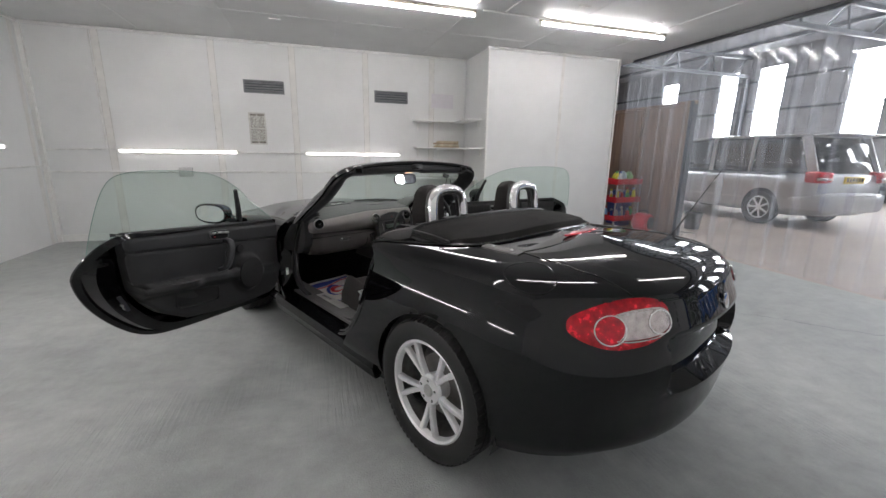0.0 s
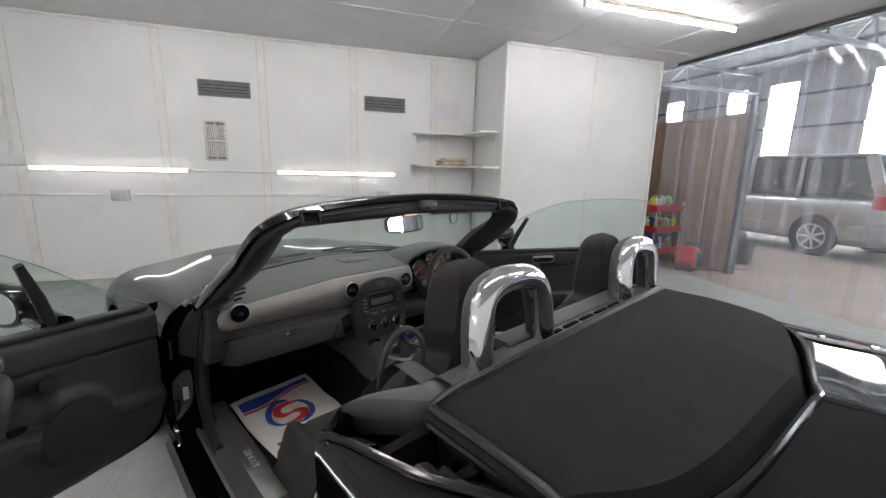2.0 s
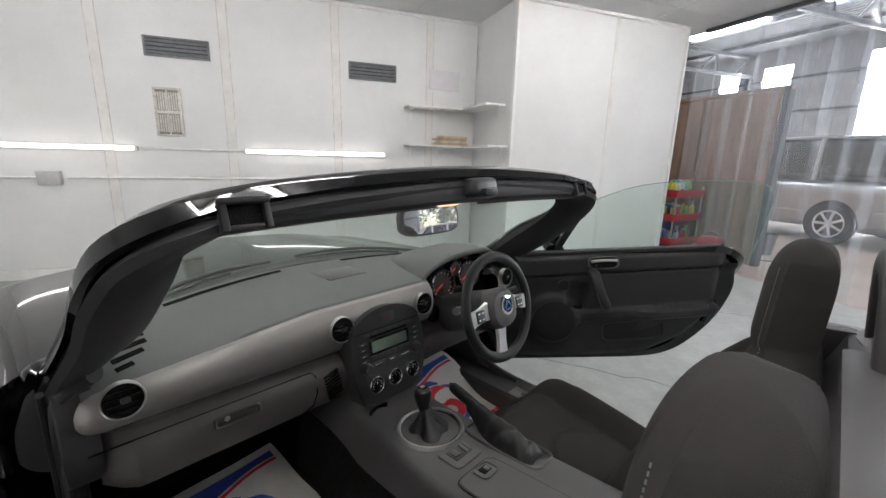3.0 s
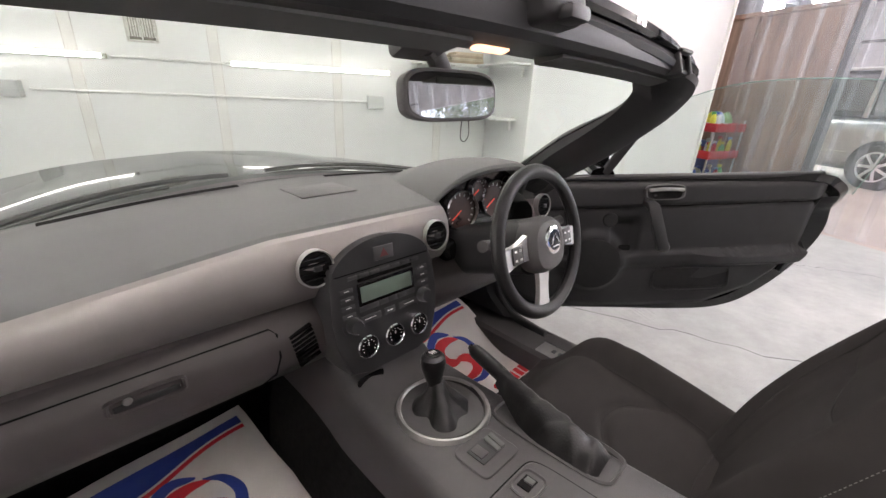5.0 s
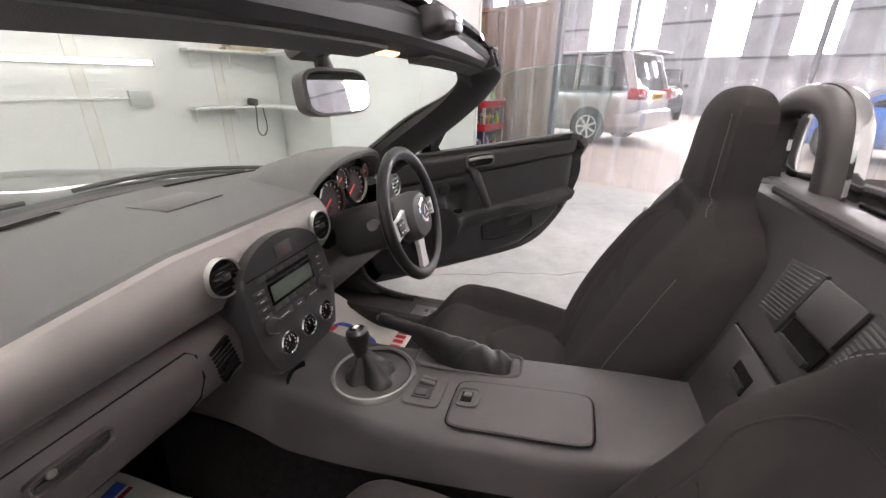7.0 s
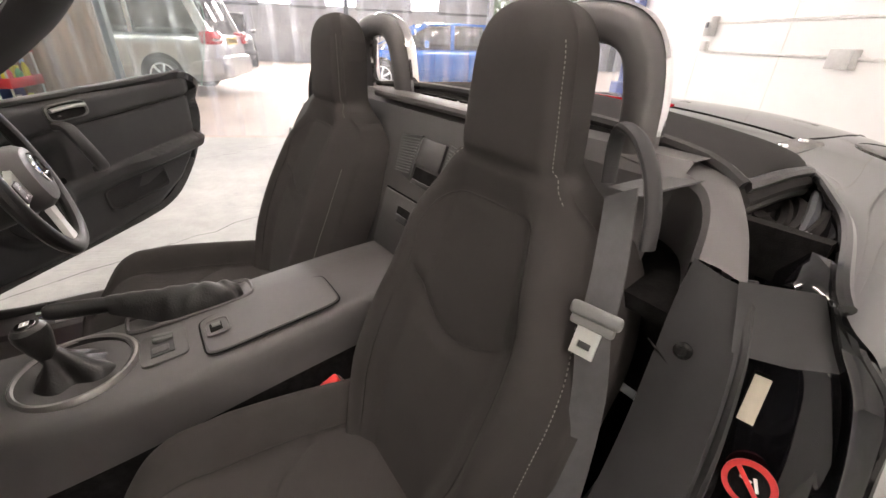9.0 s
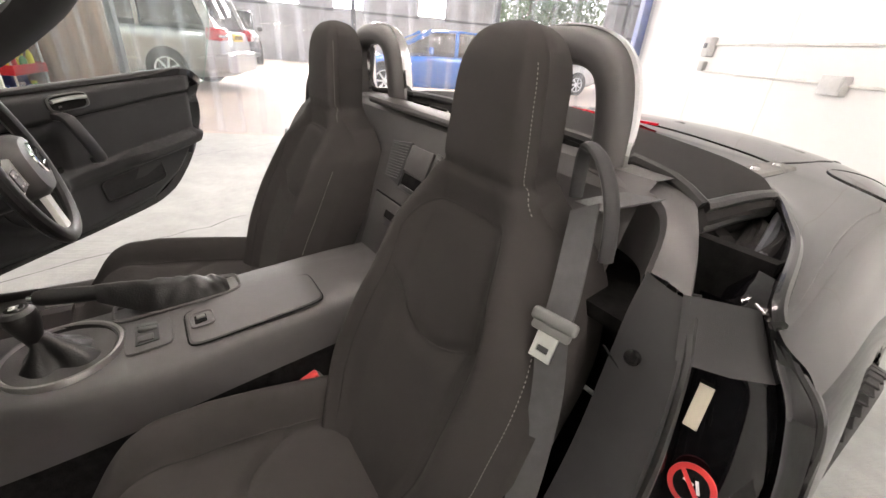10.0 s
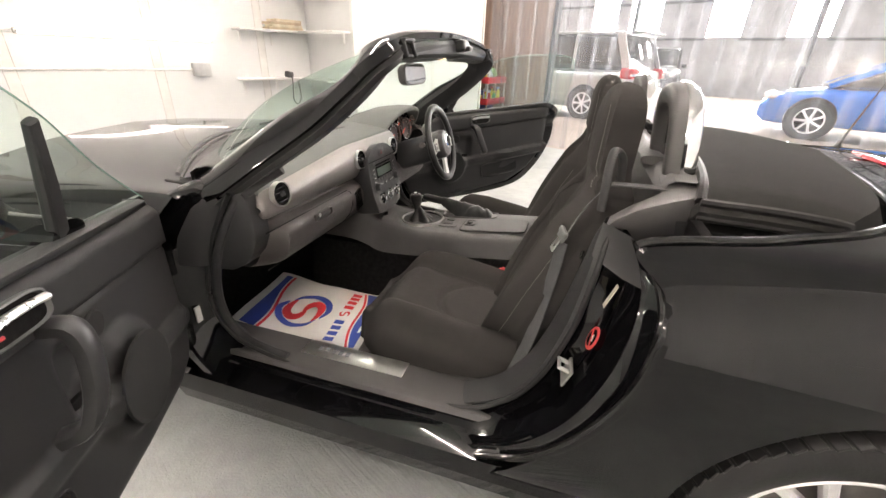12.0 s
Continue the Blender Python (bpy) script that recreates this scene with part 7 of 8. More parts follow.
part("console_lid", bm, PLASTIC, console, "closed console lid")
bm = bmesh.new()
pts = [(-0.034 + x, 0.900 + y, 0.5855 - 0.115 * y) for x, y in ring(0.0595, 0.1195, 44, 8)]
tube(bm, pts + pts[:1], 0.0018, 6)
part("lid_gap", bm, CARPET, console)
bm = bmesh.new()
rows = [[(-0.024 + x * k, 0.992 + y * k, 0.5800 + h - 0.10 * y) for x, y in ring(0.025, 0.021, 28, 4)] for k, h in ((1.0, 0.0), (1.0, 0.003), (0.9, 0.0035), (0.82, 0.001), (0.02, 0.001))]
skin(bm, rows, True)
part("lid_catch", bm, PLASTIC, console)
bm = bmesh.new()
box(bm, (-0.024, 0.994, 0.5815), (0.024, 0.020, 0.0025), rotm(-6), bevel=0.001)
part("catch_recess", bm, CARPET, console)
bm = bmesh.new()
box(bm, (-0.020, 0.993, 0.5835), (0.010, 0.014, 0.003), rotm(-6), bevel=0.001)
part("catch_button", bm, DASHTOP, console)
# handbrake
hb = [(0.100, 1.09, 0.600), (0.108, 1.13, 0.604), (0.116, 1.175, 0.607), (0.123, 1.215, 0.609), (0.126, 1.232, 0.6095)]
bm = bmesh.new()
sweep(bm, spline(hb, 14), ring(0.0135, 0.0145, 16), scale=[0.95, 0.96, 0.97, 0.98, 1, 1.02, 1.04, 1.05, 1.06, 1.05, 1.03, 1.0, 0.95, 0.8])
brake = part("handbrake", bm, LEATHER, car, "black handbrake lever with leather gaiter")
bm = bmesh.new()
tube(bm, [(0.126, 1.230, 0.6095), (0.1275, 1.241, 0.610)], 0.0065, 12)
part("release_button", bm, CHROME, brake, "bright release button")
bm = bmesh.new()
crest_pts = spline([(0.106, 1.145, 0.624), (0.102, 1.11, 0.624), (0.097, 1.07, 0.622), (0.092, 1.03, 0.618), (0.088, 0.99, 0.612), (0.086, 0.955, 0.603), (0.085, 0.930, 0.582)], 54)
half = np.interp(np.linspace(0, 1, 54), [0, 0.15, 0.4, 0.7, 0.92, 1], [0.0165, 0.021, 0.031, 0.037, 0.036, 0.030])
foot = np.interp(np.linspace(0, 1, 54), [0, 0.12, 0.3, 1], [0.596, 0.584, 0.564, 0.574])
rows = []
for i, (p, hw, zb) in enumerate(zip(crest_pts, half, foot)):
    row = []
    for k in np.linspace(-1, 1, 25):
        side = math.copysign(abs(k) ** 0.8, k)
        drop = abs(k) ** 2.1
        crease = 0.0030 * math.sin(0.24 * i + 2.6 * k + 1.9 * math.sin(0.17 * i + k)) * (0.4 + 0.6 * (i / 53)) - 0.0050 * math.exp(-((i - 30 - 9 * k) / 2.6) ** 2) - 0.0042 * math.exp(-((i - 42 + 7 * k) / 2.2) ** 2) - 0.0028 * math.exp(-((i - 17 - 5 * k) / 2.5) ** 2) + 0.0009 * math.sin(0.9 * i - 3.0 * k)
        crease *= smoothstep(i / 8) * (1 - abs(k) ** 6)
        row.append((p[0] + side * hw + 0.6 * crease * k, p[1] + 0.5 * crease, p[2] + (zb - p[2]) * drop + crease))
    rows.append(row)
skin(bm, rows, False, False)
part("brake_gaiter", bm, LEATHER, brake, "creased leather handbrake gaiter", flat=70)
bm = bmesh.new()
rows = [[(0.091 + x - 0.02 * (-y), 1.020 + y, 0.566 - 0.09 * y + h) for x, y in ring(0.041 * k, 0.112 * (1 + (k - 1) * 0.4), 40, 5)] for k, h in ((1, 0), (1, 0.007), (0.93, 0.009), (0.86, 0.004))]
skin(bm, rows, True)
part("brake_surround", bm, PLASTIC, brake)

# ---- steering wheel ----
SW = axes((0.311, 1.222, 0.803), (0.02, -0.96, 0.28))
wheel_e = new("steering_wheel")
wheel_e.parent = car
tagged(wheel_e, "black leather three-spoke steering wheel with silver inserts")
R = 0.149
bm = bmesh.new()
path = [SW @ Vector((R * math.cos(a), R * math.sin(a), 0)) for a in np.linspace(0, 2 * math.pi, 65)[:-1]]
rows = []
for i, p in enumerate(path):
    a = 2 * math.pi * i / 64
    e = (SW.to_3x3() @ Vector((math.cos(a), math.sin(a), 0))).normalized()
    zz = (SW.to_3x3() @ Vector((0, 0, 1))).normalized()
    rows.append([p + e * x + zz * y for x, y in ring(0.0155, 0.0135, 12)])
skin(bm, rows + rows[:1], True)
bmesh.ops.remove_doubles(bm, verts=bm.verts, dist=1e-5)
part("rim", bm, LEATHER, wheel_e)
bm = bmesh.new()
rows = [[SW @ Vector((x * k, y * k - 0.006, h + 0.006)) for x, y in ring(0.060, 0.058, 40, 2.6)] for k, h in ((0.95, -0.05), (1.05, -0.01), (1.0, 0.006), (0.86, 0.018), (0.5, 0.024), (0.1, 0.025))]
skin(bm, rows, True, True)
part("airbag_hub", bm, PLASTIC, wheel_e)
bm = bmesh.new()
lathe(bm, [(0, 0.0275), (0.024, 0.0275), (0.029, 0.0265), (0.030, 0.022), (0, 0.022)], SW @ Matrix.Translation((0, 0.004, 0.006)), 36)
part("emblem", bm, CHROME, wheel_e, "round chrome emblem")
bm = bmesh.new()
lathe(bm, [(0, 0.0278), (0.0215, 0.0278), (0.0215, 0.0282), (0, 0.0282)], SW @ Matrix.Translation((0, 0.004, 0.006)), 32)
part("emblem_field", bm, GLOSSB, wheel_e)
bm = bmesh.new()
for s in (-1, 1):
    box(bm, SW @ Vector((s * 0.008, 0.007, 0.0348)), (0.004, 0.024, 0.0012), SW.to_3x3() @ rotm(0, 0, s * 32))
box(bm, SW @ Vector((0, -0.008, 0.0348)), (0.026, 0.0035, 0.0012), SW.to_3x3())
part("emblem_mark", bm, CHROME, wheel_e)
for a, wd in ((188, 0.030), (-8, 0.030), (262, 0.026)):
    bm = bmesh.new()
    rows = []
    for t in np.linspace(0, 1, 7):
        r = 0.055 + t * (R - 0.055)
        c = Vector((r * math.cos(radians(a)), r * math.sin(radians(a)) + 0.006, 0.004 - 0.002 * t))
        sd = Vector((-math.sin(radians(a)), math.cos(radians(a)), 0))
        w = wd * (0.95 - 0.25 * math.sin(math.pi * t))
        rows.append([SW @ (c + sd * k * w + Vector((0, 0, h))) for k, h in ((-1, -0.008), (-0.9, 0.002), (0.9, 0.002), (1, -0.008), (0, -0.012))])
    skin(bm, rows, True, True)
    part("spoke", bm, SATIN, wheel_e, "silver spoke insert")
for s, a in ((-1, 188), (1, -8)):
    bm = bmesh.new()
    c = Vector((0.098 * math.cos(radians(a)), 0.098 * math.sin(radians(a)) + 0.006, 0.0065))
    box(bm, SW @ c, (0.034, 0.036, 0.004), SW.to_3x3(), bevel=0.003)
    part("spoke_switch", bm, PLASTIC, wheel_e)
    bm = bmesh.new()
    for dx in (-0.008, 0.008):
        for dy in (-0.009, 0.009):
            box(bm, SW @ (c + Vector((dx, dy, 0.0022))), (0.007, 0.004, 0.0008), SW.to_3x3())
    part("switch_mark", bm, WHITEM, wheel_e)
bm = bmesh.new()
sweep(bm, [SW @ Vector((0, -0.01, -0.02)), SW @ Vector((0, -0.012, -0.09)), SW @ Vector((0, -0.02, -0.25))], ring(0.062, 0.060, 20, 3), (0, 0, 1))
part("column_shroud", bm, DOORM, wheel_e)
for s in (-1, 1):
    bm = bmesh.new()
    sweep(bm, [SW @ Vector((s * 0.05, 0.01, -0.06)), SW @ Vector((s * 0.10, 0.018, -0.05)), SW @ Vector((s * 0.150, 0.022, -0.035))], ring(0.008, 0.008, 10), scale=[1, 1, 1.5])
    part("stalk", bm, PLASTIC, wheel_e)
for x, w in ((0.20, 0.05), (0.30, 0.075), (0.43, 0.06)):
    bm = bmesh.new()
    box(bm, (x, 1.76, 0.40), (w, 0.02, 0.07), rotm(-35), bevel=0.008)
    tube(bm, [(x, 1.765, 0.405), (x, 1.82, 0.60)], 0.01, 8)
    part("pedal", bm, RUBBER, car, "black rubber pedal")


# ---- seats, belts ----
SEAMM = material("dark_seam_cloth", (0.022, 0.020, 0.019), 0.95)
THREAD = material("grey_thread", (0.20, 0.19, 0.185), 0.8)


def seat(cx, out, ahead=0.0, lean=0.0):
    """A bolstered cloth bucket seat; out: +1 or -1, the side of the door."""
    st = new("seat")
    st.parent = car
    tagged(st, "black cloth bucket seat with grey stitching")

    def back(u, v):
        """Front of the backrest: u across from -1 to 1, v from the bottom to the headrest's top."""
        z = 0.40 + 0.705 * v
        rec = 0.762 - 0.43 * (z - 0.54) if z < 0.86 else 0.624 - 0.05 * (z - 0.86)
        if v < 0.56:
            w = 0.152 + 0.060 * smoothstep(v / 0.24) - 0.026 * smoothstep((v - 0.34) / 0.26)
        else:
            k = min(1, (v - 0.56) / 0.165) ** 1.45
            w = 0.186 * (1 - k) + (0.100 - 0.012 * smoothstep((v - 0.72) / 0.2)) * k
        if v > 0.87:
            w *= max(0.02, 1 - ((v - 0.87) / 0.13) ** 2.6) ** 0.38
        bolster = 0.036 * smoothstep((abs(u) - 0.42) / 0.28) * smoothstep((0.74 - v) / 0.2) * (1 - 0.5 * smoothstep((abs(u) - 0.85) / 0.15))
        edge = -(0.072 - 0.054 * smoothstep((v - 0.58) / 0.12)) * smoothstep((abs(u) - 0.68) / 0.32) ** 1.6
        sunk = -0.009 * math.exp(-((abs(u) - 0.61) / 0.055) ** 2) * smoothstep((0.56 - v) / 0.08)
        sunk -= 0.007 * math.exp(-((v - 0.375 - 0.23 * u * u) / 0.014) ** 2) * smoothstep((0.66 - abs(u)) / 0.08)
        sunk -= 0.006 * math.exp(-((v - 0.636 + 0.13 * u ** 4) / 0.014) ** 2) * smoothstep((0.62 - abs(u)) / 0.12)
        sunk -= 0.007 * math.exp(-((v - 0.716) / 0.011) ** 2)
        lumbar = sunk + 0.016 * math.sin(math.pi * min(1, v / 0.6))
        head = 0.012 * smoothstep((v - 0.66) / 0.1) * (1 - u * u)
        return Vector((cx + u * w + lean * smoothstep((v - 0.42) / 0.26), rec + bolster + edge + lumbar + head, z))
    bm = bmesh.new()
    U, V = np.linspace(-1, 1, 61), np.concatenate((np.linspace(0, 0.88, 80), np.linspace(0.89, 1, 14)))
    rows = []
    for v in V:
        fr = [back(u, v) for u in U]
        dep = 0.128 - 0.052 * smoothstep((v - 0.52) / 0.22)
        bk = [back(u * (0.94 - 0.20 * smoothstep((v - 0.58) / 0.12)), v) for u in U[::-1]]
        bk = [Vector((p.x, (0.762 - 0.43 * (v * 0.70 + 0.40 - 0.54) if v * 0.70 + 0.40 < 0.86 else 0.624 - 0.05 * (v * 0.70 + 0.40 - 0.86)) - dep - 0.015 * max(0, 1 - ((p.x - cx) / 0.24) ** 2), p.z)) for p in bk]
        if v > 0.86:
            k = max(0.004, 1 - ((v - 0.86) / 0.14) ** 2.6) ** 0.40
            mid = (fr[30].y + bk[30].y) / 2
            fr = [Vector((p.x, mid + (p.y - mid) * k, p.z)) for p in fr]
            bk = [Vector((p.x, mid + (p.y - mid) * k, p.z)) for p in bk]
        rows.append(fr + bk)
    skin(bm, rows, True, True)
    part("backrest", bm, FABRIC, st, flat=70)

    # cushion
    def cush(u, v):
        y = 0.73 + ahead + 0.490 * v
        w = 0.195 + 0.030 * math.sin(math.pi * min(1, 0.15 + 0.8 * v))
        if v > 0.66:
            w *= (1 - 0.62 * ((v - 0.66) / 0.34) ** 3) ** 0.5
        z = 0.410 + 0.080 * v
        bol = 0.060 * smoothstep((abs(u) - 0.46) / 0.34) * (1 - 0.85 * smoothstep((v - 0.56) / 0.40))
        edge = -0.085 * smoothstep((abs(u) - 0.74) / 0.26) ** 2.2
        nose = -0.085 * smoothstep((v - 0.70) / 0.30) ** 2.0
        rim = 0.010 * smoothstep((v - 0.62) / 0.12) * (1 - smoothstep((v - 0.80) / 0.14))
        sunk = -0.012 * math.exp(-((abs(u) - 0.57) / 0.06) ** 2) * smoothstep((0.95 - v) / 0.1) - 0.012 * math.exp(-((v - 0.54 + 0.57 * u * u) / 0.022) ** 2) * smoothstep((0.60 - abs(u)) / 0.08)
        sunk -= 0.006 * math.exp(-((v - 0.15) / 0.02) ** 2) * smoothstep((0.60 - abs(u)) / 0.08)
        return Vector((cx + u * w, y, z + bol + edge + nose + rim + sunk))
    bm = bmesh.new()
    rows = []
    for v in np.linspace(0, 1, 61):
        top = [cush(u, v) for u in U]
        side = []
        for p in (top[0], top[-1]):
            side.append([Vector((cx + (p.x - cx) * q, min(p.y, ahead + 1.213 - 0.010 * j), p.z + (0.305 - p.z) * f)) for j, (q, f) in enumerate(((1.015, 0.22), (1.015, 0.5), (0.995, 0.8), (0.96, 1.0)))])
        rows.append(side[0][::-1] + top + side[1])
    for f, back_off in ((0.15, -0.010), (0.35, -0.012), (0.6, -0.006), (0.85, 0.006), (1.0, 0.022)):
        rows.append([Vector((p.x, p.y - back_off, min(p.z, p.z + (0.300 - p.z) * f))) for p in rows[60]])
    skin(bm, rows)
    part("cushion", bm, FABRIC, st, flat=70)
    bm = bmesh.new()
    box(bm, (cx, 0.98 + ahead, 0.295), (0.40, 0.46, 0.06), bevel=0.02, seg=3)
    part("seat_base", bm, PLASTIC, st)
    bm = bmesh.new()
    prism(bm, [(0.70, 0.285), (1.13, 0.275), (1.16, 0.292), (1.13, 0.318), (0.98, 0.338), (0.82, 0.352), (0.70, 0.372), (0.66, 0.365), (0.665, 0.30)], Matrix(((0, 0, out, cx + out * 0.205), (1, 0, 0, ahead), (0, 1, 0, 0), (0, 0, 0, 1))), 0.026, bevel=0.006)
    part("side_skirt", bm, PLASTIC, st, "black plastic seat skirt")
    bm = bmesh.new()
    box(bm, (cx + out * 0.236, 0.86 + ahead, 0.318), (0.014, 0.13, 0.022), rotm(-6), bevel=0.005)
    part("recline_lever", bm, STACKM, st, "black recline lever")
    for s in (-1, 1):
        bm = bmesh.new()
        box(bm, (cx + s * 0.16, 0.98 + ahead, 0.258), (0.03, 0.50, 0.018), bevel=0.004)
        part("runner", bm, DARKSTEEL, st)

    # seams: sewn grooves and light stitching
    def line(name, fn, pts, mat, r, lift):
        bm = bmesh.new()
        q = [fn(*p) for p in spline([(a, b, 0) for a, b in pts], 40)[:, :2]]
        q = [p + Vector((0, lift, 0)) if fn is back else p + Vector((0, 0, lift)) for p in q]
        tube(bm, q, r, 6)
        part(name, bm, mat, st)
    line("seam", back, [(-0.60, 0.02), (-0.62, 0.3), (-0.62, 0.50), (-0.60, 0.585), (-0.50, 0.625), (-0.2, 0.634), (0.2, 0.634), (0.50, 0.625), (0.60, 0.585), (0.62, 0.50), (0.62, 0.3), (0.60, 0.02)], SEAMM, 0.0017, 0.0002)
    line("seam", back, [(-0.61, 0.461), (-0.35, 0.403), (0, 0.375), (0.35, 0.403), (0.61, 0.461)], SEAMM, 0.0017, 0.0002)
    for s in (-1, 1):
        line("seam", cush, [(s * 0.56, 0.05), (s * 0.58, 0.4), (s * 0.56, 0.75), (s * 0.5, 0.97)], SEAMM, 0.0018, 0.0003)
        for lo, hi, n in ((0.68, 0.93, 34), (0.05, 0.52, 60)):
            bm = bmesh.new()
            for v in np.linspace(lo, hi, n):
                p, q = back(s * 0.90, v), back(s * 0.90, v + 0.0042)
                tube(bm, [p + Vector((0, 0.0012, 0)), q + Vector((0, 0.0012, 0))], 0.0007, 4)
            part("stitching", bm, THREAD, st)
    line("seam", cush, [(-0.56, 0.36), (-0.3, 0.50), (0, 0.54), (0.3, 0.50), (0.56, 0.36)], SEAMM, 0.0018, 0.0003)
    line("seam", cush, [(-0.55, 0.14), (0, 0.16), (0.55, 0.14)], SEAMM, 0.0018, 0.0003)
    # belt guide loop on the outer shoulder
    bm = bmesh.new()
    lp = [(0.100, 0.558, 0.905), (0.100, 0.561, 0.945), (0.108, 0.570, 0.968), (0.124, 0.583, 0.976), (0.147, 0.590, 0.966), (0.168, 0.593, 0.938), (0.181, 0.594, 0.900), (0.186, 0.594, 0.858)]
    sweep(bm, spline([(cx + out * x, y, z) for x, y, z in lp], 24), ring(0.0062, 0.0095, 12), (-0.5 * out, 0.86, 0.1))
    part("belt_guide", bm, DOORM, st, "black plastic belt guide loop")
    # buckle at the tunnel
    bm = bmesh.new()
    bx = cx - out * 0.190
    box(bm, (bx, 0.828, 0.440), (0.024, 0.045, 0.075), rotm(-25), bevel=0.006)
    bk = part("belt_buckle", bm, PLASTIC, st, "black belt buckle with red button")
    bm = bmesh.new()
    box(bm, (bx, 0.843, 0.475), (0.020, 0.036, 0.014), rotm(-25), bevel=0.004)
    part("buckle_button", bm, REDB, st, "red release button")
    # webbing
    def web(pts, w, name="belt_webbing", tw=(0, 1, 0)):
        bm = bmesh.new()
        sweep(bm, spline(pts, 22), [(-w / 2, -0.0012), (w / 2, -0.0012), (w / 2, 0.0012), (-w / 2, 0.0012)], tw)
        part(name, bm, BELT, st, "dark grey belt webbing")
    o = out
    web([(cx + o * 0.134, 0.582, 0.905), (cx + o * 0.156, 0.612, 0.872), (cx + o * 0.176, 0.640, 0.825), (cx + o * 0.187, 0.660, 0.775)], 0.041, tw=(-0.1 * o, 0.95, 0.3))
    web([(cx + o * 0.187, 0.661, 0.774), (cx + o * 0.208, 0.672, 0.68), (cx + o * 0.223, 0.700, 0.52), (cx + o * 0.230, 0.745, 0.36)], 0.037, tw=(0.6 * o, 0.78, 0.25))
    web([(cx + o * 0.134, 0.578, 0.905), (cx + o * 0.142, 0.53, 0.909), (cx + o * 0.150, 0.46, 0.910), (cx + o * 0.152, 0.39, 0.902)], 0.047, tw=(0.1, 0.1, 1))
    tm = axes((cx + o * 0.186, 0.662, 0.788), (0.15 * o, 0.87, 0.42), (1, 0, 0.1 * o))
    bm = bmesh.new()
    box(bm, tm @ Vector((0, -0.008, 0.004)), (0.058, 0.016, 0.012), tm.to_3x3(), bevel=0.005, seg=3)
    box(bm, tm @ Vector((0, 0.004, 0.003)), (0.050, 0.012, 0.010), tm.to_3x3(), bevel=0.004)
    part("belt_tongue", bm, DASHTOP, st, "grey plastic belt tongue")
    bm = bmesh.new()
    for dx in (-0.0115, 0.0115):
        box(bm, tm @ Vector((dx * 0.9, 0.024, 0.004)), (0.006, 0.032, 0.003), tm.to_3x3())
    box(bm, tm @ Vector((0, 0.036, 0.004)), (0.0147, 0.008, 0.003), tm.to_3x3())
    box(bm, tm @ Vector((0, 0.016, 0.004)), (0.0165, 0.016, 0.003), tm.to_3x3())
    part("tongue_plate", bm, SATIN, st, "bare metal tongue plate")


seat(-0.350, -1, 0.0, 0.034)
seat(0.358, 1, 0.03)


# ---- doors, built closed and then swung about their hinges ----
def door_outer(y, z):
    return 0.700 + 0.118 * math.sin(math.pi * min(1, max(0, (z - 0.10) / 0.95))) ** 0.8 - 0.02 * max(0, (y - 1.2) / 0.5) ** 2 - 0.10 * smoothstep((z - 0.70) / 0.20)


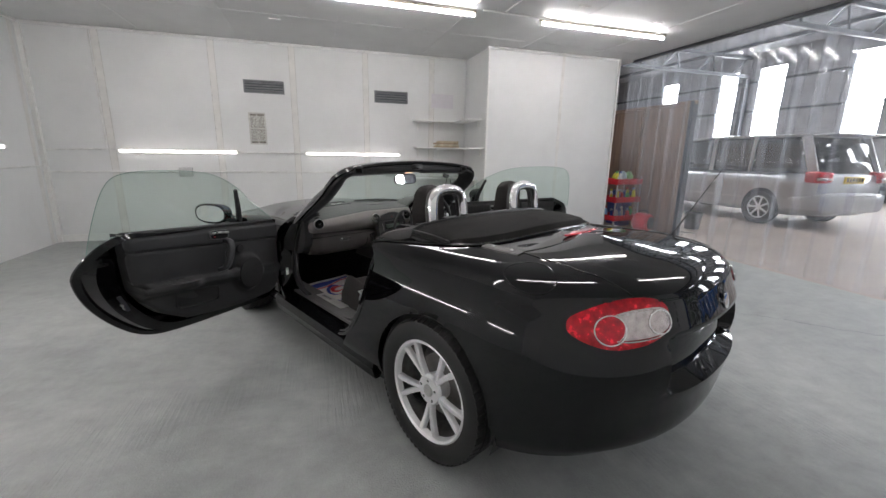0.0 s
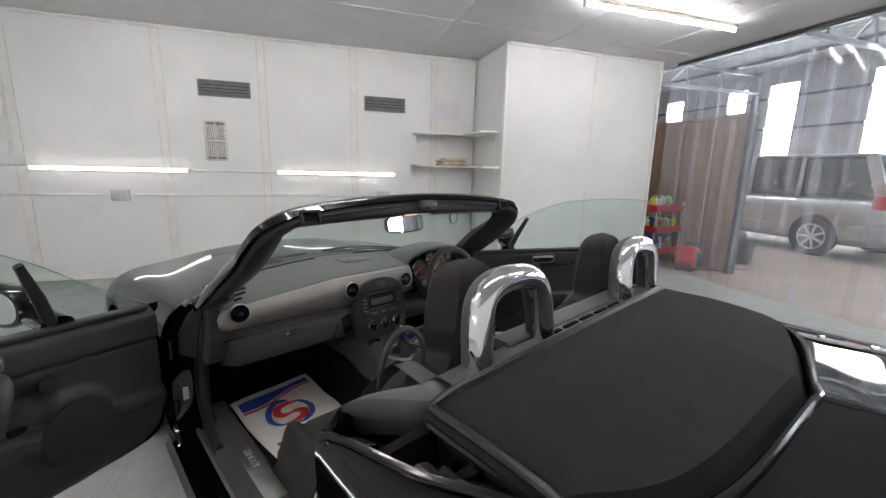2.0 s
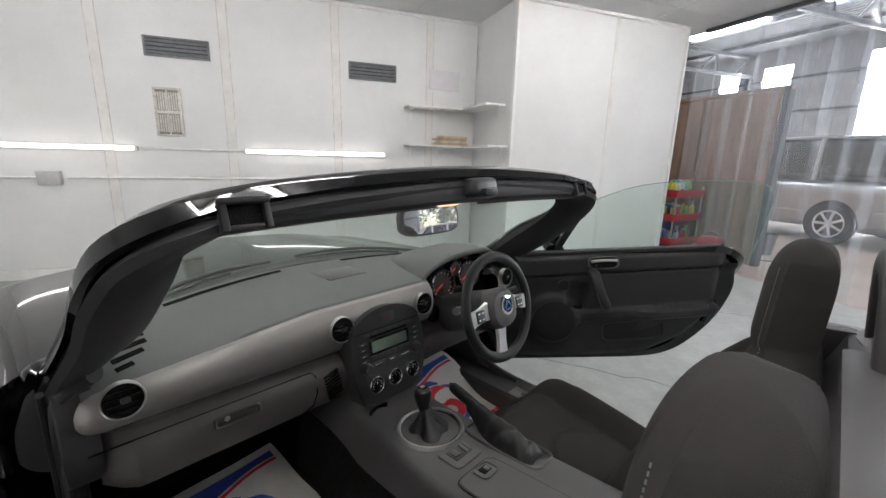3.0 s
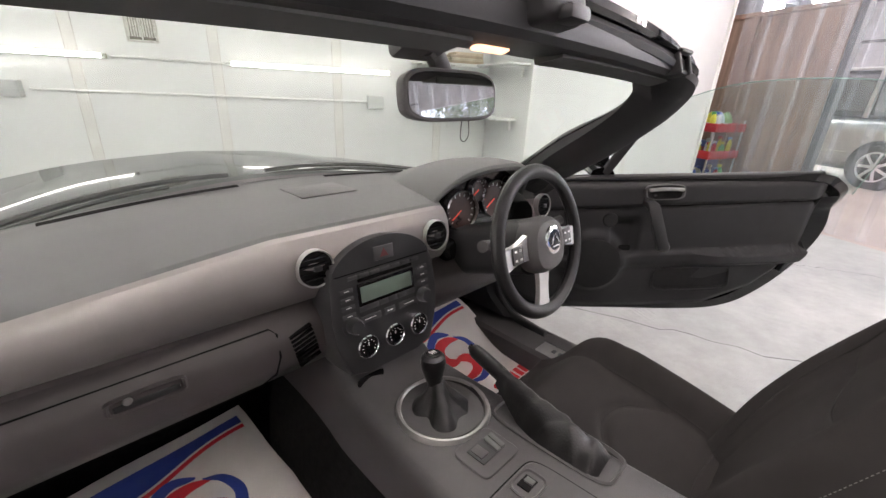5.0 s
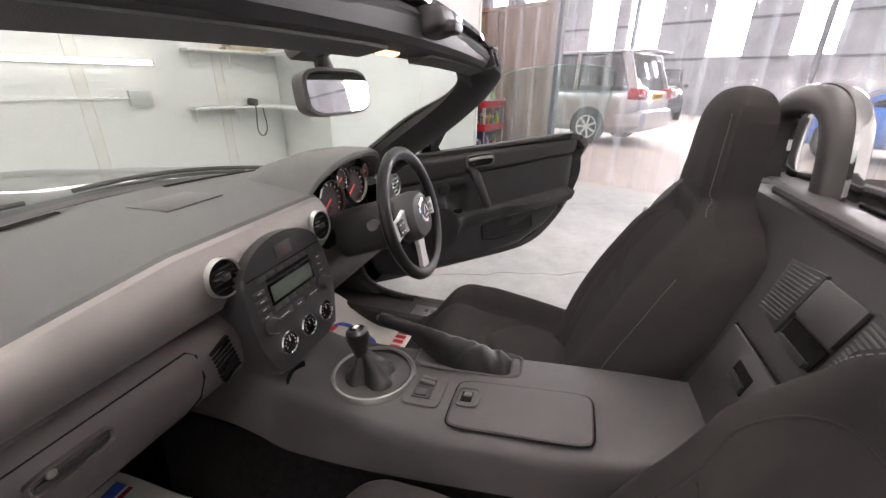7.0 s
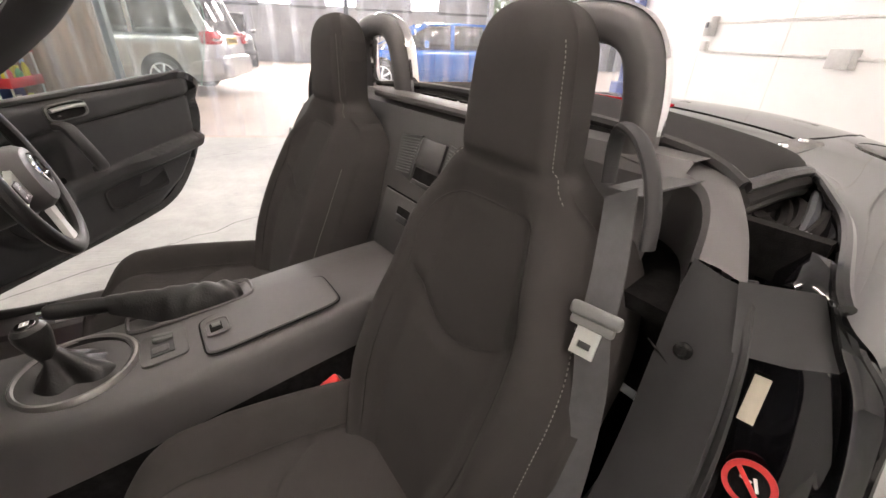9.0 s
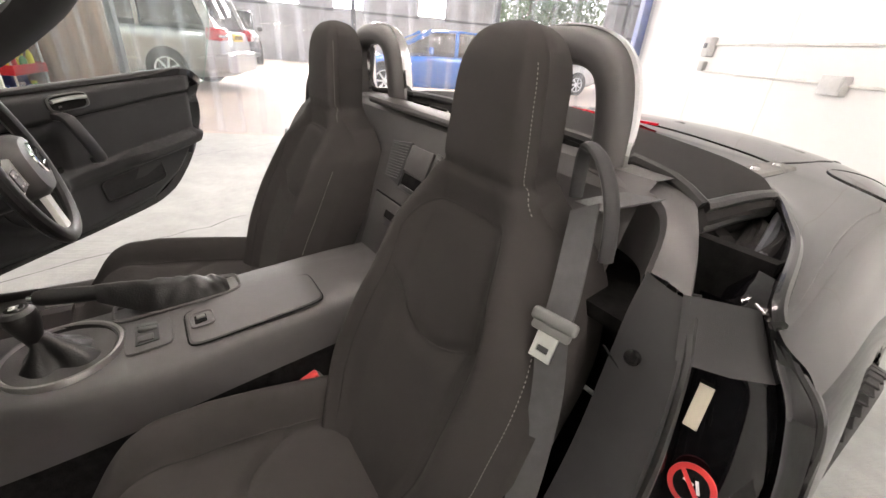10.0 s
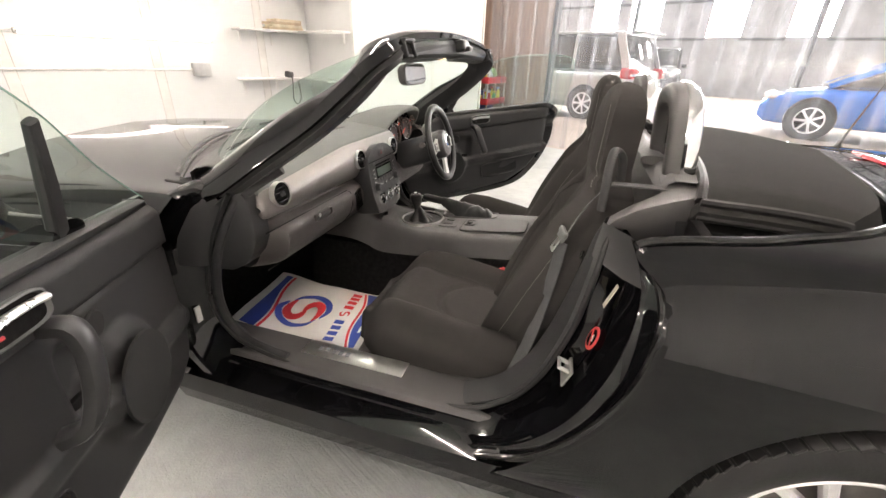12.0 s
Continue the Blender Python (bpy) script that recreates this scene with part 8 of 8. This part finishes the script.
def car_door(s, angle):
    hx, hy = s * 0.750, 1.700
    d = new("door")
    d.parent = car
    d.matrix_local = Matrix.Translation((hx, hy, 0)) @ Matrix.Rotation(radians(angle), 4, "Z") @ Matrix.Translation((-hx, -hy, 0))
    tagged(d, "open black car door with grey-black trim and green glass")
    key = [(1.655, 0.828), (1.20, 0.866), (0.80, 0.897), (0.672, 0.904), (0.612, 0.886), (0.556, 0.84), (0.530, 0.73), (0.574, 0.59), (0.670, 0.458), (0.78, 0.372), (0.94, 0.333), (1.30, 0.305), (1.58, 0.295), (1.655, 0.33), (1.675, 0.45), (1.675, 0.70)]
    outl = [(p[0], p[1]) for p in spline([(a, b, 0) for a, b in key + key[:1]], 91)[:-1]]
    cy, cz = 1.10, 0.59

    def rings(scale_from, xf, n=10):
        return [[(s * xf(cy + (y - cy) * k, cz + (z - cz) * k), cy + (y - cy) * k, cz + (z - cz) * k) for y, z in outl] for k in np.linspace(scale_from, 0.02, n)]
    bm = bmesh.new()
    rows = rings(1.0, door_outer)[::-1]
    rows.append([(s * (door_outer(y, z) - 0.012), cy + (y - cy) * 1.0, cz + (z - cz) * 1.0) for y, z in outl])

    def sy(y, k):
        return cy + (y - cy) * (k if y < cy else 1 - (1 - k) * 0.35)
    rows.append([(s * (door_outer(y, z) - 0.020), sy(y, 0.955), cz + (z - cz) * 0.93) for y, z in outl])
    rows.append([(s * (0.712 - 0.012 * smoothstep((z - 0.6) / 0.25)), sy(y, 0.93), cz + (z - cz) * (0.88 if z < cz else 0.90)) for y, z in outl])
    rows.append([(s * 0.700, sy(y, 0.80), cz + (z - cz) * (0.76 if z < cz else 0.88)) for y, z in outl])
    skin(bm, rows, True)
    part("door_shell", bm, PAINT, d, "gloss black painted door shell", flat=40)

    def waist(y):
        return 0.783 - 0.109 * (y - 1.0)

    def sill_z(y):
        return float(np.interp(y, [0.655, 0.668, 0.674, 0.72, 0.785, 0.92, 1.15, 1.34, 1.52, 1.585, 1.61], [0.880, 0.70, 0.645, 0.570, 0.500, 0.424, 0.386, 0.370, 0.366, 0.39, 0.45]))

    def head_z(y):
        return 0.908 - 0.080 * (y - 0.675)

    def arm_z(y):
        return 0.622 - 0.13 * (y - 0.95)

    def trim_x(y, z):
        wz, az = waist(y), arm_z(y)
        above = smoothstep((z - wz) / 0.010)
        x = 0.652 - 0.010 * above + 0.030 * smoothstep((z - head_z(y) + 0.045) / 0.045) ** 2
        x += 0.006 * math.exp(-((z - wz) / 0.0045) ** 2)
        ledge = 0.016 + 0.040 * smoothstep((1.04 - y) / 0.10)
        x -= ledge * (1 - smoothstep((z - az) / 0.012)) * (1 - 0.95 * smoothstep((az - 0.025 - z) / 0.035))
        x += 0.008 * (1 - smoothstep((y - 0.66 - 0.35 * max(0, 0.64 - z)) / 0.03))
        x += 0.010 * (1 - smoothstep((z - sill_z(y)) / 0.02))
        d = math.hypot(y - 1.338, z - 0.555)
        x -= 0.018 * (1 - smoothstep((d - 0.094) / 0.030))
        x += 0.026 * smoothstep((y - 1.192) / 0.025) * (1 - smoothstep((y - 1.275) / 0.03)) * smoothstep((z - az - 0.004) / 0.014) * (1 - smoothstep((z - wz + 0.07) / 0.05))
        return x
    bm = bmesh.new()
    rows = []
    for y in np.concatenate((np.linspace(0.655, 0.68, 10), np.linspace(0.685, 1.61, 96))):
        lo, hi = sill_z(y), head_z(y)
        zs = np.linspace(lo, hi, 72)
        rows.append([(s * 0.705, y, lo + 0.002)] + [(s * trim_x(y, z), y, z) for z in zs] + [(s * 0.705, y, hi - 0.004)])
    rows = [[(s * 0.708, rows[0][0][1] - 0.002, p[2]) for p in rows[0]]] + rows + [[(s * 0.708, rows[-1][0][1] + 0.002, p[2]) for p in rows[-1]]]
    skin(bm, rows)
    part("door_trim", bm, DOORM, d, "textured grey-black door trim", flat=60)
    bm = bmesh.new()
    sweep(bm, [(s * (0.672 - 0.004 * math.sin(math.pi * k)), 1.59 - 0.91 * k, head_z(1.59 - 0.91 * k) - 0.006) for k in np.linspace(0, 1, 20)], ring(0.020, 0.009, 14, 3))
    part("top_pad", bm, DOORM, d, "soft black door top")
    bm = bmesh.new()
    tube(bm, [(s * (trim_x(1.60 - k, waist(1.60 - k)) - 0.0004), 1.60 - k, waist(1.60 - k)) for k in np.linspace(0.01, 0.93, 20)], 0.0022, 6)
    part("trim_line", bm, CARPET, d)
    # release handle in its oval cup
    hm = axes((s * 0.640, 1.150, 0.818), (-s, 0, 0.1), (0, s, -0.09 * s))
    bm = bmesh.new()
    rows = [[hm @ Vector((x * k, y * k, h)) for x, y in ring(0.058, 0.0235, 36, 4)] for k, h in ((1.1, -0.004), (1.1, 0.006), (1.0, 0.008), (0.92, 0.002))]
    skin(bm, rows, True)
    part("handle_bezel", bm, DASHTOP, d)
    bm = bmesh.new()
    bm.faces.new([bm.verts.new(hm @ Vector((x, y, 0.0035))) for x, y in ring(0.055, 0.022, 36, 4)])
    part("handle_cup", bm, CARPET, d, smooth=False)
    bm = bmesh.new()
    sweep(bm, [hm @ Vector((x, -0.008 - 0.003 * math.cos(x * 30), 0.010)) for x in np.linspace(-0.054, 0.052, 9)], ring(0.0075, 0.006, 10), (0, 0, 1))
    part("release_handle", bm, SATIN, d, "satin chrome door release")
    # Left tab is red to paint a reddish reflection in the cup.
    bm = bmesh.new()
    box(bm, hm @ Vector((0.030, 0.010, 0.0045)), (0.011, 0.005, 0.003), hm.to_3x3(), bevel=0.001)
    part("lock_tab_and_red_glint", bm, REDB if s < 0 else PLASTIC, d)
    bm = bmesh.new()
    gp = [(0.645, 1.192, 0.778), (0.608, 1.189, 0.775), (0.592, 1.180, 0.745), (0.586, 1.164, 0.705), (0.587, 1.146, 0.665), (0.598, 1.130, 0.640), (0.628, 1.124, 0.630)]
    sweep(bm, spline([(s * x, y, z) for x, y, z in gp], 24), ring(0.013, 0.019, 12, 3), (0, 1, 0))
    part("grab_handle", bm, STACKM, d, "upright black grab handle")
    for y, z, r, nm in ((1.338, 0.555, 0.090, "speaker_mesh"), (1.300, 0.708, 0.025, "tweeter_mesh")):
        bm = bmesh.new()
        lathe(bm, [(0, 0.006), (r * 0.9, 0.005), (r, 0.002), (r, -0.004)], axes((s * (trim_x(y, z) - 0.001), y, z), (-s, 0, 0), (0, 1, 0)), 32)
        part(nm, bm, MESHB, d, "black speaker mesh")
    bm = bmesh.new()
    box(bm, (s * (trim_x(1.235, 0.60) + 0.001), 1.235, 0.602), (0.012, 0.056, 0.024), rotm(-6), bevel=0.005)
    part("cup_recess", bm, CARPET, d)
    bm = bmesh.new()
    pm = axes((s * (trim_x(0.99, 0.515) - 0.001), 0.99, 0.517), (-s, 0, 0.06), (0, s, -0.13 * s))
    rows = [[pm @ Vector((x * k, y * k, h)) for x, y in ring(0.130, 0.043, 40, 6)] for k, h in ((1.0, -0.004), (1.0, 0.004), (0.97, 0.005), (0.95, -0.002), (0.94, -0.012), (0.02, -0.012))]
    skin(bm, rows, True)
    part("door_pocket", bm, DOORM, d, "recessed door pocket", flat=40)
    bm = bmesh.new()
    rows = [[pm @ Vector((x * k, y * k - 0.003, 0.0022 - 0.003 * (1 - k))) for x, y in ring(0.123, 0.035, 40, 6)] for k in (1.0, 0.5, 0.02)]
    skin(bm, rows, True)
    part("pocket_net", bm, MESHB, d, "black netting over the pocket")
    # rear shut face: latch, label
    lm = axes((s * 0.715, 0.655, 0.590), (0, -0.92, -0.38), (1, 0, 0))
    bm = bmesh.new()
    box(bm, lm @ Vector((0, 0, 0.0)), (0.055, 0.085, 0.014), lm.to_3x3(), bevel=0.005)
    part("latch", bm, DARKSTEEL, d, "dark steel door latch")
    bm = bmesh.new()
    box(bm, lm @ Vector((0.008, -0.005, 0.009)), (0.030, 0.014, 0.006), lm.to_3x3(), bevel=0.003)
    tube(bm, [lm @ Vector((0.01, -0.03, 0.006)), lm @ Vector((-0.004, 0.02, 0.012))], 0.004, 8)
    part("latch_claw", bm, SATIN, d, "bright latch claw")
    bm = bmesh.new()
    box(bm, (s * 0.72, 0.625, 0.715), (0.014, 0.003, 0.05), rotm(-16), bevel=0.001)
    part("label", bm, WHITEM, d, "small white label")
    # glass, its rear corner rounded, and the quarter light bar
    g = [(1.60, 0.84), (1.42, 0.955), (1.26, 1.065), (1.10, 1.138), (0.95, 1.165), (0.78, 1.175), (0.645, 1.168), (0.588, 1.140), (0.560, 1.07), (0.545, 0.95), (0.54, 0.84)]
    gl = spline([(a, b, 0) for a, b in g], 60)[:, :2]

    def gx(y, z):
        return 0.690 - 0.42 * (z - 0.84) - 0.03 * max(0, (y - 1.2) / 0.4) ** 2
    bm = bmesh.new()
    rows = []
    for k in np.linspace(0, 1, 8):
        rows.append([(s * gx(y, 0.84 + (z - 0.84) * k), y, 0.84 + (z - 0.84) * k) for y, z in gl])
    skin(bm, rows)
    w = part("window_glass", bm, GLASS, d, "raised green-tinted side glass")
    w.visible_shadow = False
    bm = bmesh.new()
    tube(bm, [(s * gx(y, z), y, z) for y, z in gl], 0.0014, 6)
    part("glass_edge", bm, material("green_glass_edge", (0.22, 0.36, 0.31), 0.15), d, "dark green glass edge")
    bm = bmesh.new()
    sweep(bm, [(s * gx(1.35, 0.84), 1.352, 0.835), (s * gx(1.30, 0.95), 1.305, 0.95), (s * gx(1.25, 1.05), 1.256, 1.052)], ring(0.011, 0.016, 10, 4), (0, 1, 0), scale=[1, 0.9, 0.6])
    part("quarter_bar", bm, DOORM, d, "black quarter-light bar")
    bm = bmesh.new()
    tx = s * (gx(0.63, 0.88) - 0.004)
    box(bm, (tx, 0.66, 0.885), (0.002, 0.075, 0.030), bevel=0.0005)
    part("window_sticker", bm, material("pale_sticker", (0.55, 0.60, 0.56), 0.6), d, "pale sticker on the glass")
    # mirror
    mm = axes((s * 0.860, 1.325, 0.897), (0, -1, 0.02), (1, 0, 0))
    bm = bmesh.new()
    rows = []
    for k, h in ((0.30, -0.085), (0.70, -0.070), (0.92, -0.045), (1.0, -0.012), (1.0, 0.008), (0.95, 0.012)):
        rows.append([mm @ Vector((x * k + (1 - k) * -0.01 * s, y * k, h)) for x, y in ring(0.118, 0.060, 40, 2.5)])
    skin(bm, rows, True, True)
    part("mirror_housing", bm, PAINT, d, "gloss black door mirror")
    bm = bmesh.new()
    bm.faces.new([bm.verts.new(mm @ Vector((x, y, 0.0128))) for x, y in ring(0.103, 0.048, 40, 2.5)])
    part("mirror_glass", bm, MIRRORM, d, "reflecting mirror glass", smooth=False)
    bm = bmesh.new()
    sweep(bm, [(s * 0.80, 1.355, 0.880), (s * 0.74, 1.355, 0.868), (s * 0.665, 1.35, 0.858)], ring(0.040, 0.024, 14), (0, 0, 1))
    part("mirror_arm", bm, PAINT, d)


car_door(-1, -60)
car_door(1, 40.5)


# ---- paper mats on the floor ----
def paper_mat(m, label, curl=0.055):
    """A printed paper mat, its front edge curled up; art laid on its own raised skin."""
    def bend(x, y, h=0.0):
        z = curl * smoothstep((y - 0.08 + curl) / (0.16 + curl)) + 0.006 * math.sin(9 * x + 4 * y) + 0.004 * math.sin(17 * x - 11 * y)
        return m @ Vector((x, y, z + h))
    t = thing("paper_floor_mat", label, "floor mat", "paper floor mats", None)
    W, L = 0.178, 0.235

    def sheet(name, x0, x1, y0, y1, h, mat, fn=None, n=20):
        bm = bmesh.new()
        rows = []
        for k in np.linspace(0, 1, n):
            a = y0(k) if fn else y0
            b = y1(k) if fn else y1
            x = x0 + (x1 - x0) * k
            rows.append([bend(x, a + (b - a) * j, h) for j in np.linspace(0, 1, 14 if not fn else 4)])
        skin(bm, rows)
        return part(name, bm, mat, t)
    sheet("sheet", -W, W, -L, L, 0.0, PAPER)

    def top_edge(k, gap=0.0):
        return 0.152 + 0.026 * k - 0.008 * math.sin(2 * math.pi * k) - gap

    def foot_edge(k, gap=0.0):
        return -0.196 + 0.050 * k + 0.010 * math.sin(2 * math.pi * k) + gap
    A, B = -W + 0.020, W - 0.020
    sheet("band", A, B, lambda k: top_edge(k), lambda k: 0.204, 0.0012, INKB, True)
    sheet("band", A, B, lambda k: top_edge(k, 0.015), lambda k: top_edge(k, 0.005), 0.0012, INKR, True)
    sheet("band", A, B, lambda k: -0.214, lambda k: foot_edge(k), 0.0012, INKB, True)
    sheet("band", A, B, lambda k: foot_edge(k, 0.005), lambda k: foot_edge(k, 0.014), 0.0012, INKR, True)

    def stroke(name, pts, half, mat, cx, cy, sc, flip):
        """A tapered brush stroke along a curve, lying on the sheet."""
        g = -1 if flip else 1
        q = spline([(a, b, 0) for a, b in pts], 36)[:, :2] * sc * g
        bm = bmesh.new()
        rows = []
        for i, p in enumerate(q):
            d = q[min(i + 1, 35)] - q[max(i - 1, 0)]
            d = d / (np.linalg.norm(d) + 1e-9)
            w = sc * half * max(0.06, math.sin(math.pi * (i / 35) ** 0.8)) ** 0.6
            rows.append([bend(cx + p[0] + k * w * -d[1], cy + p[1] + k * w * d[0], 0.0016) for k in (-1, 0, 1)])
        skin(bm, rows)
        part(name, bm, mat, t)
    for cx, cy, sc, wide in ((-0.005, 0.045, 1.0, True), (0.010, -0.110, 0.26, False)):
        for flip in (False, True):
            stroke("swirl", [(0.004, -0.004), (-0.030, 0.008), (-0.044, 0.034), (-0.026, 0.058), (0.012, 0.062), (0.050, 0.050)], 0.0165, INKR, cx, cy, sc, flip)
            if wide:
                stroke("swirl", [(0.030, 0.074), (-0.016, 0.090), (-0.062, 0.066), (-0.084, 0.016), (-0.072, -0.034), (-0.040, -0.062)], 0.0125, INKB, cx, cy, sc, flip)

    # the maker's name, as a row of plain upright bars
    for i, x in enumerate((-0.128, -0.098, -0.068, -0.038, 0.050, 0.082, 0.110, 0.136)):
        mat = INKB if i < 4 else INKR
        sheet("name_bar", x - 0.010, x + 0.010, lambda k: -0.128, lambda k: -0.092, 0.0016, mat, True, 3)
    sheet("address_bar", -0.08, 0.10, lambda k: -0.205, lambda k: -0.196, 0.0018, WHITEM, True)


paper_mat(CAR @ pose(-0.338, 1.492, 0.262, 0, 0, 6), "white paper floor mat printed in blue and red", 0.038)
paper_mat(CAR @ pose(0.412, 1.465, 0.265, 0, 0, 3), "white paper floor mat, its far end curled up", 0.115)
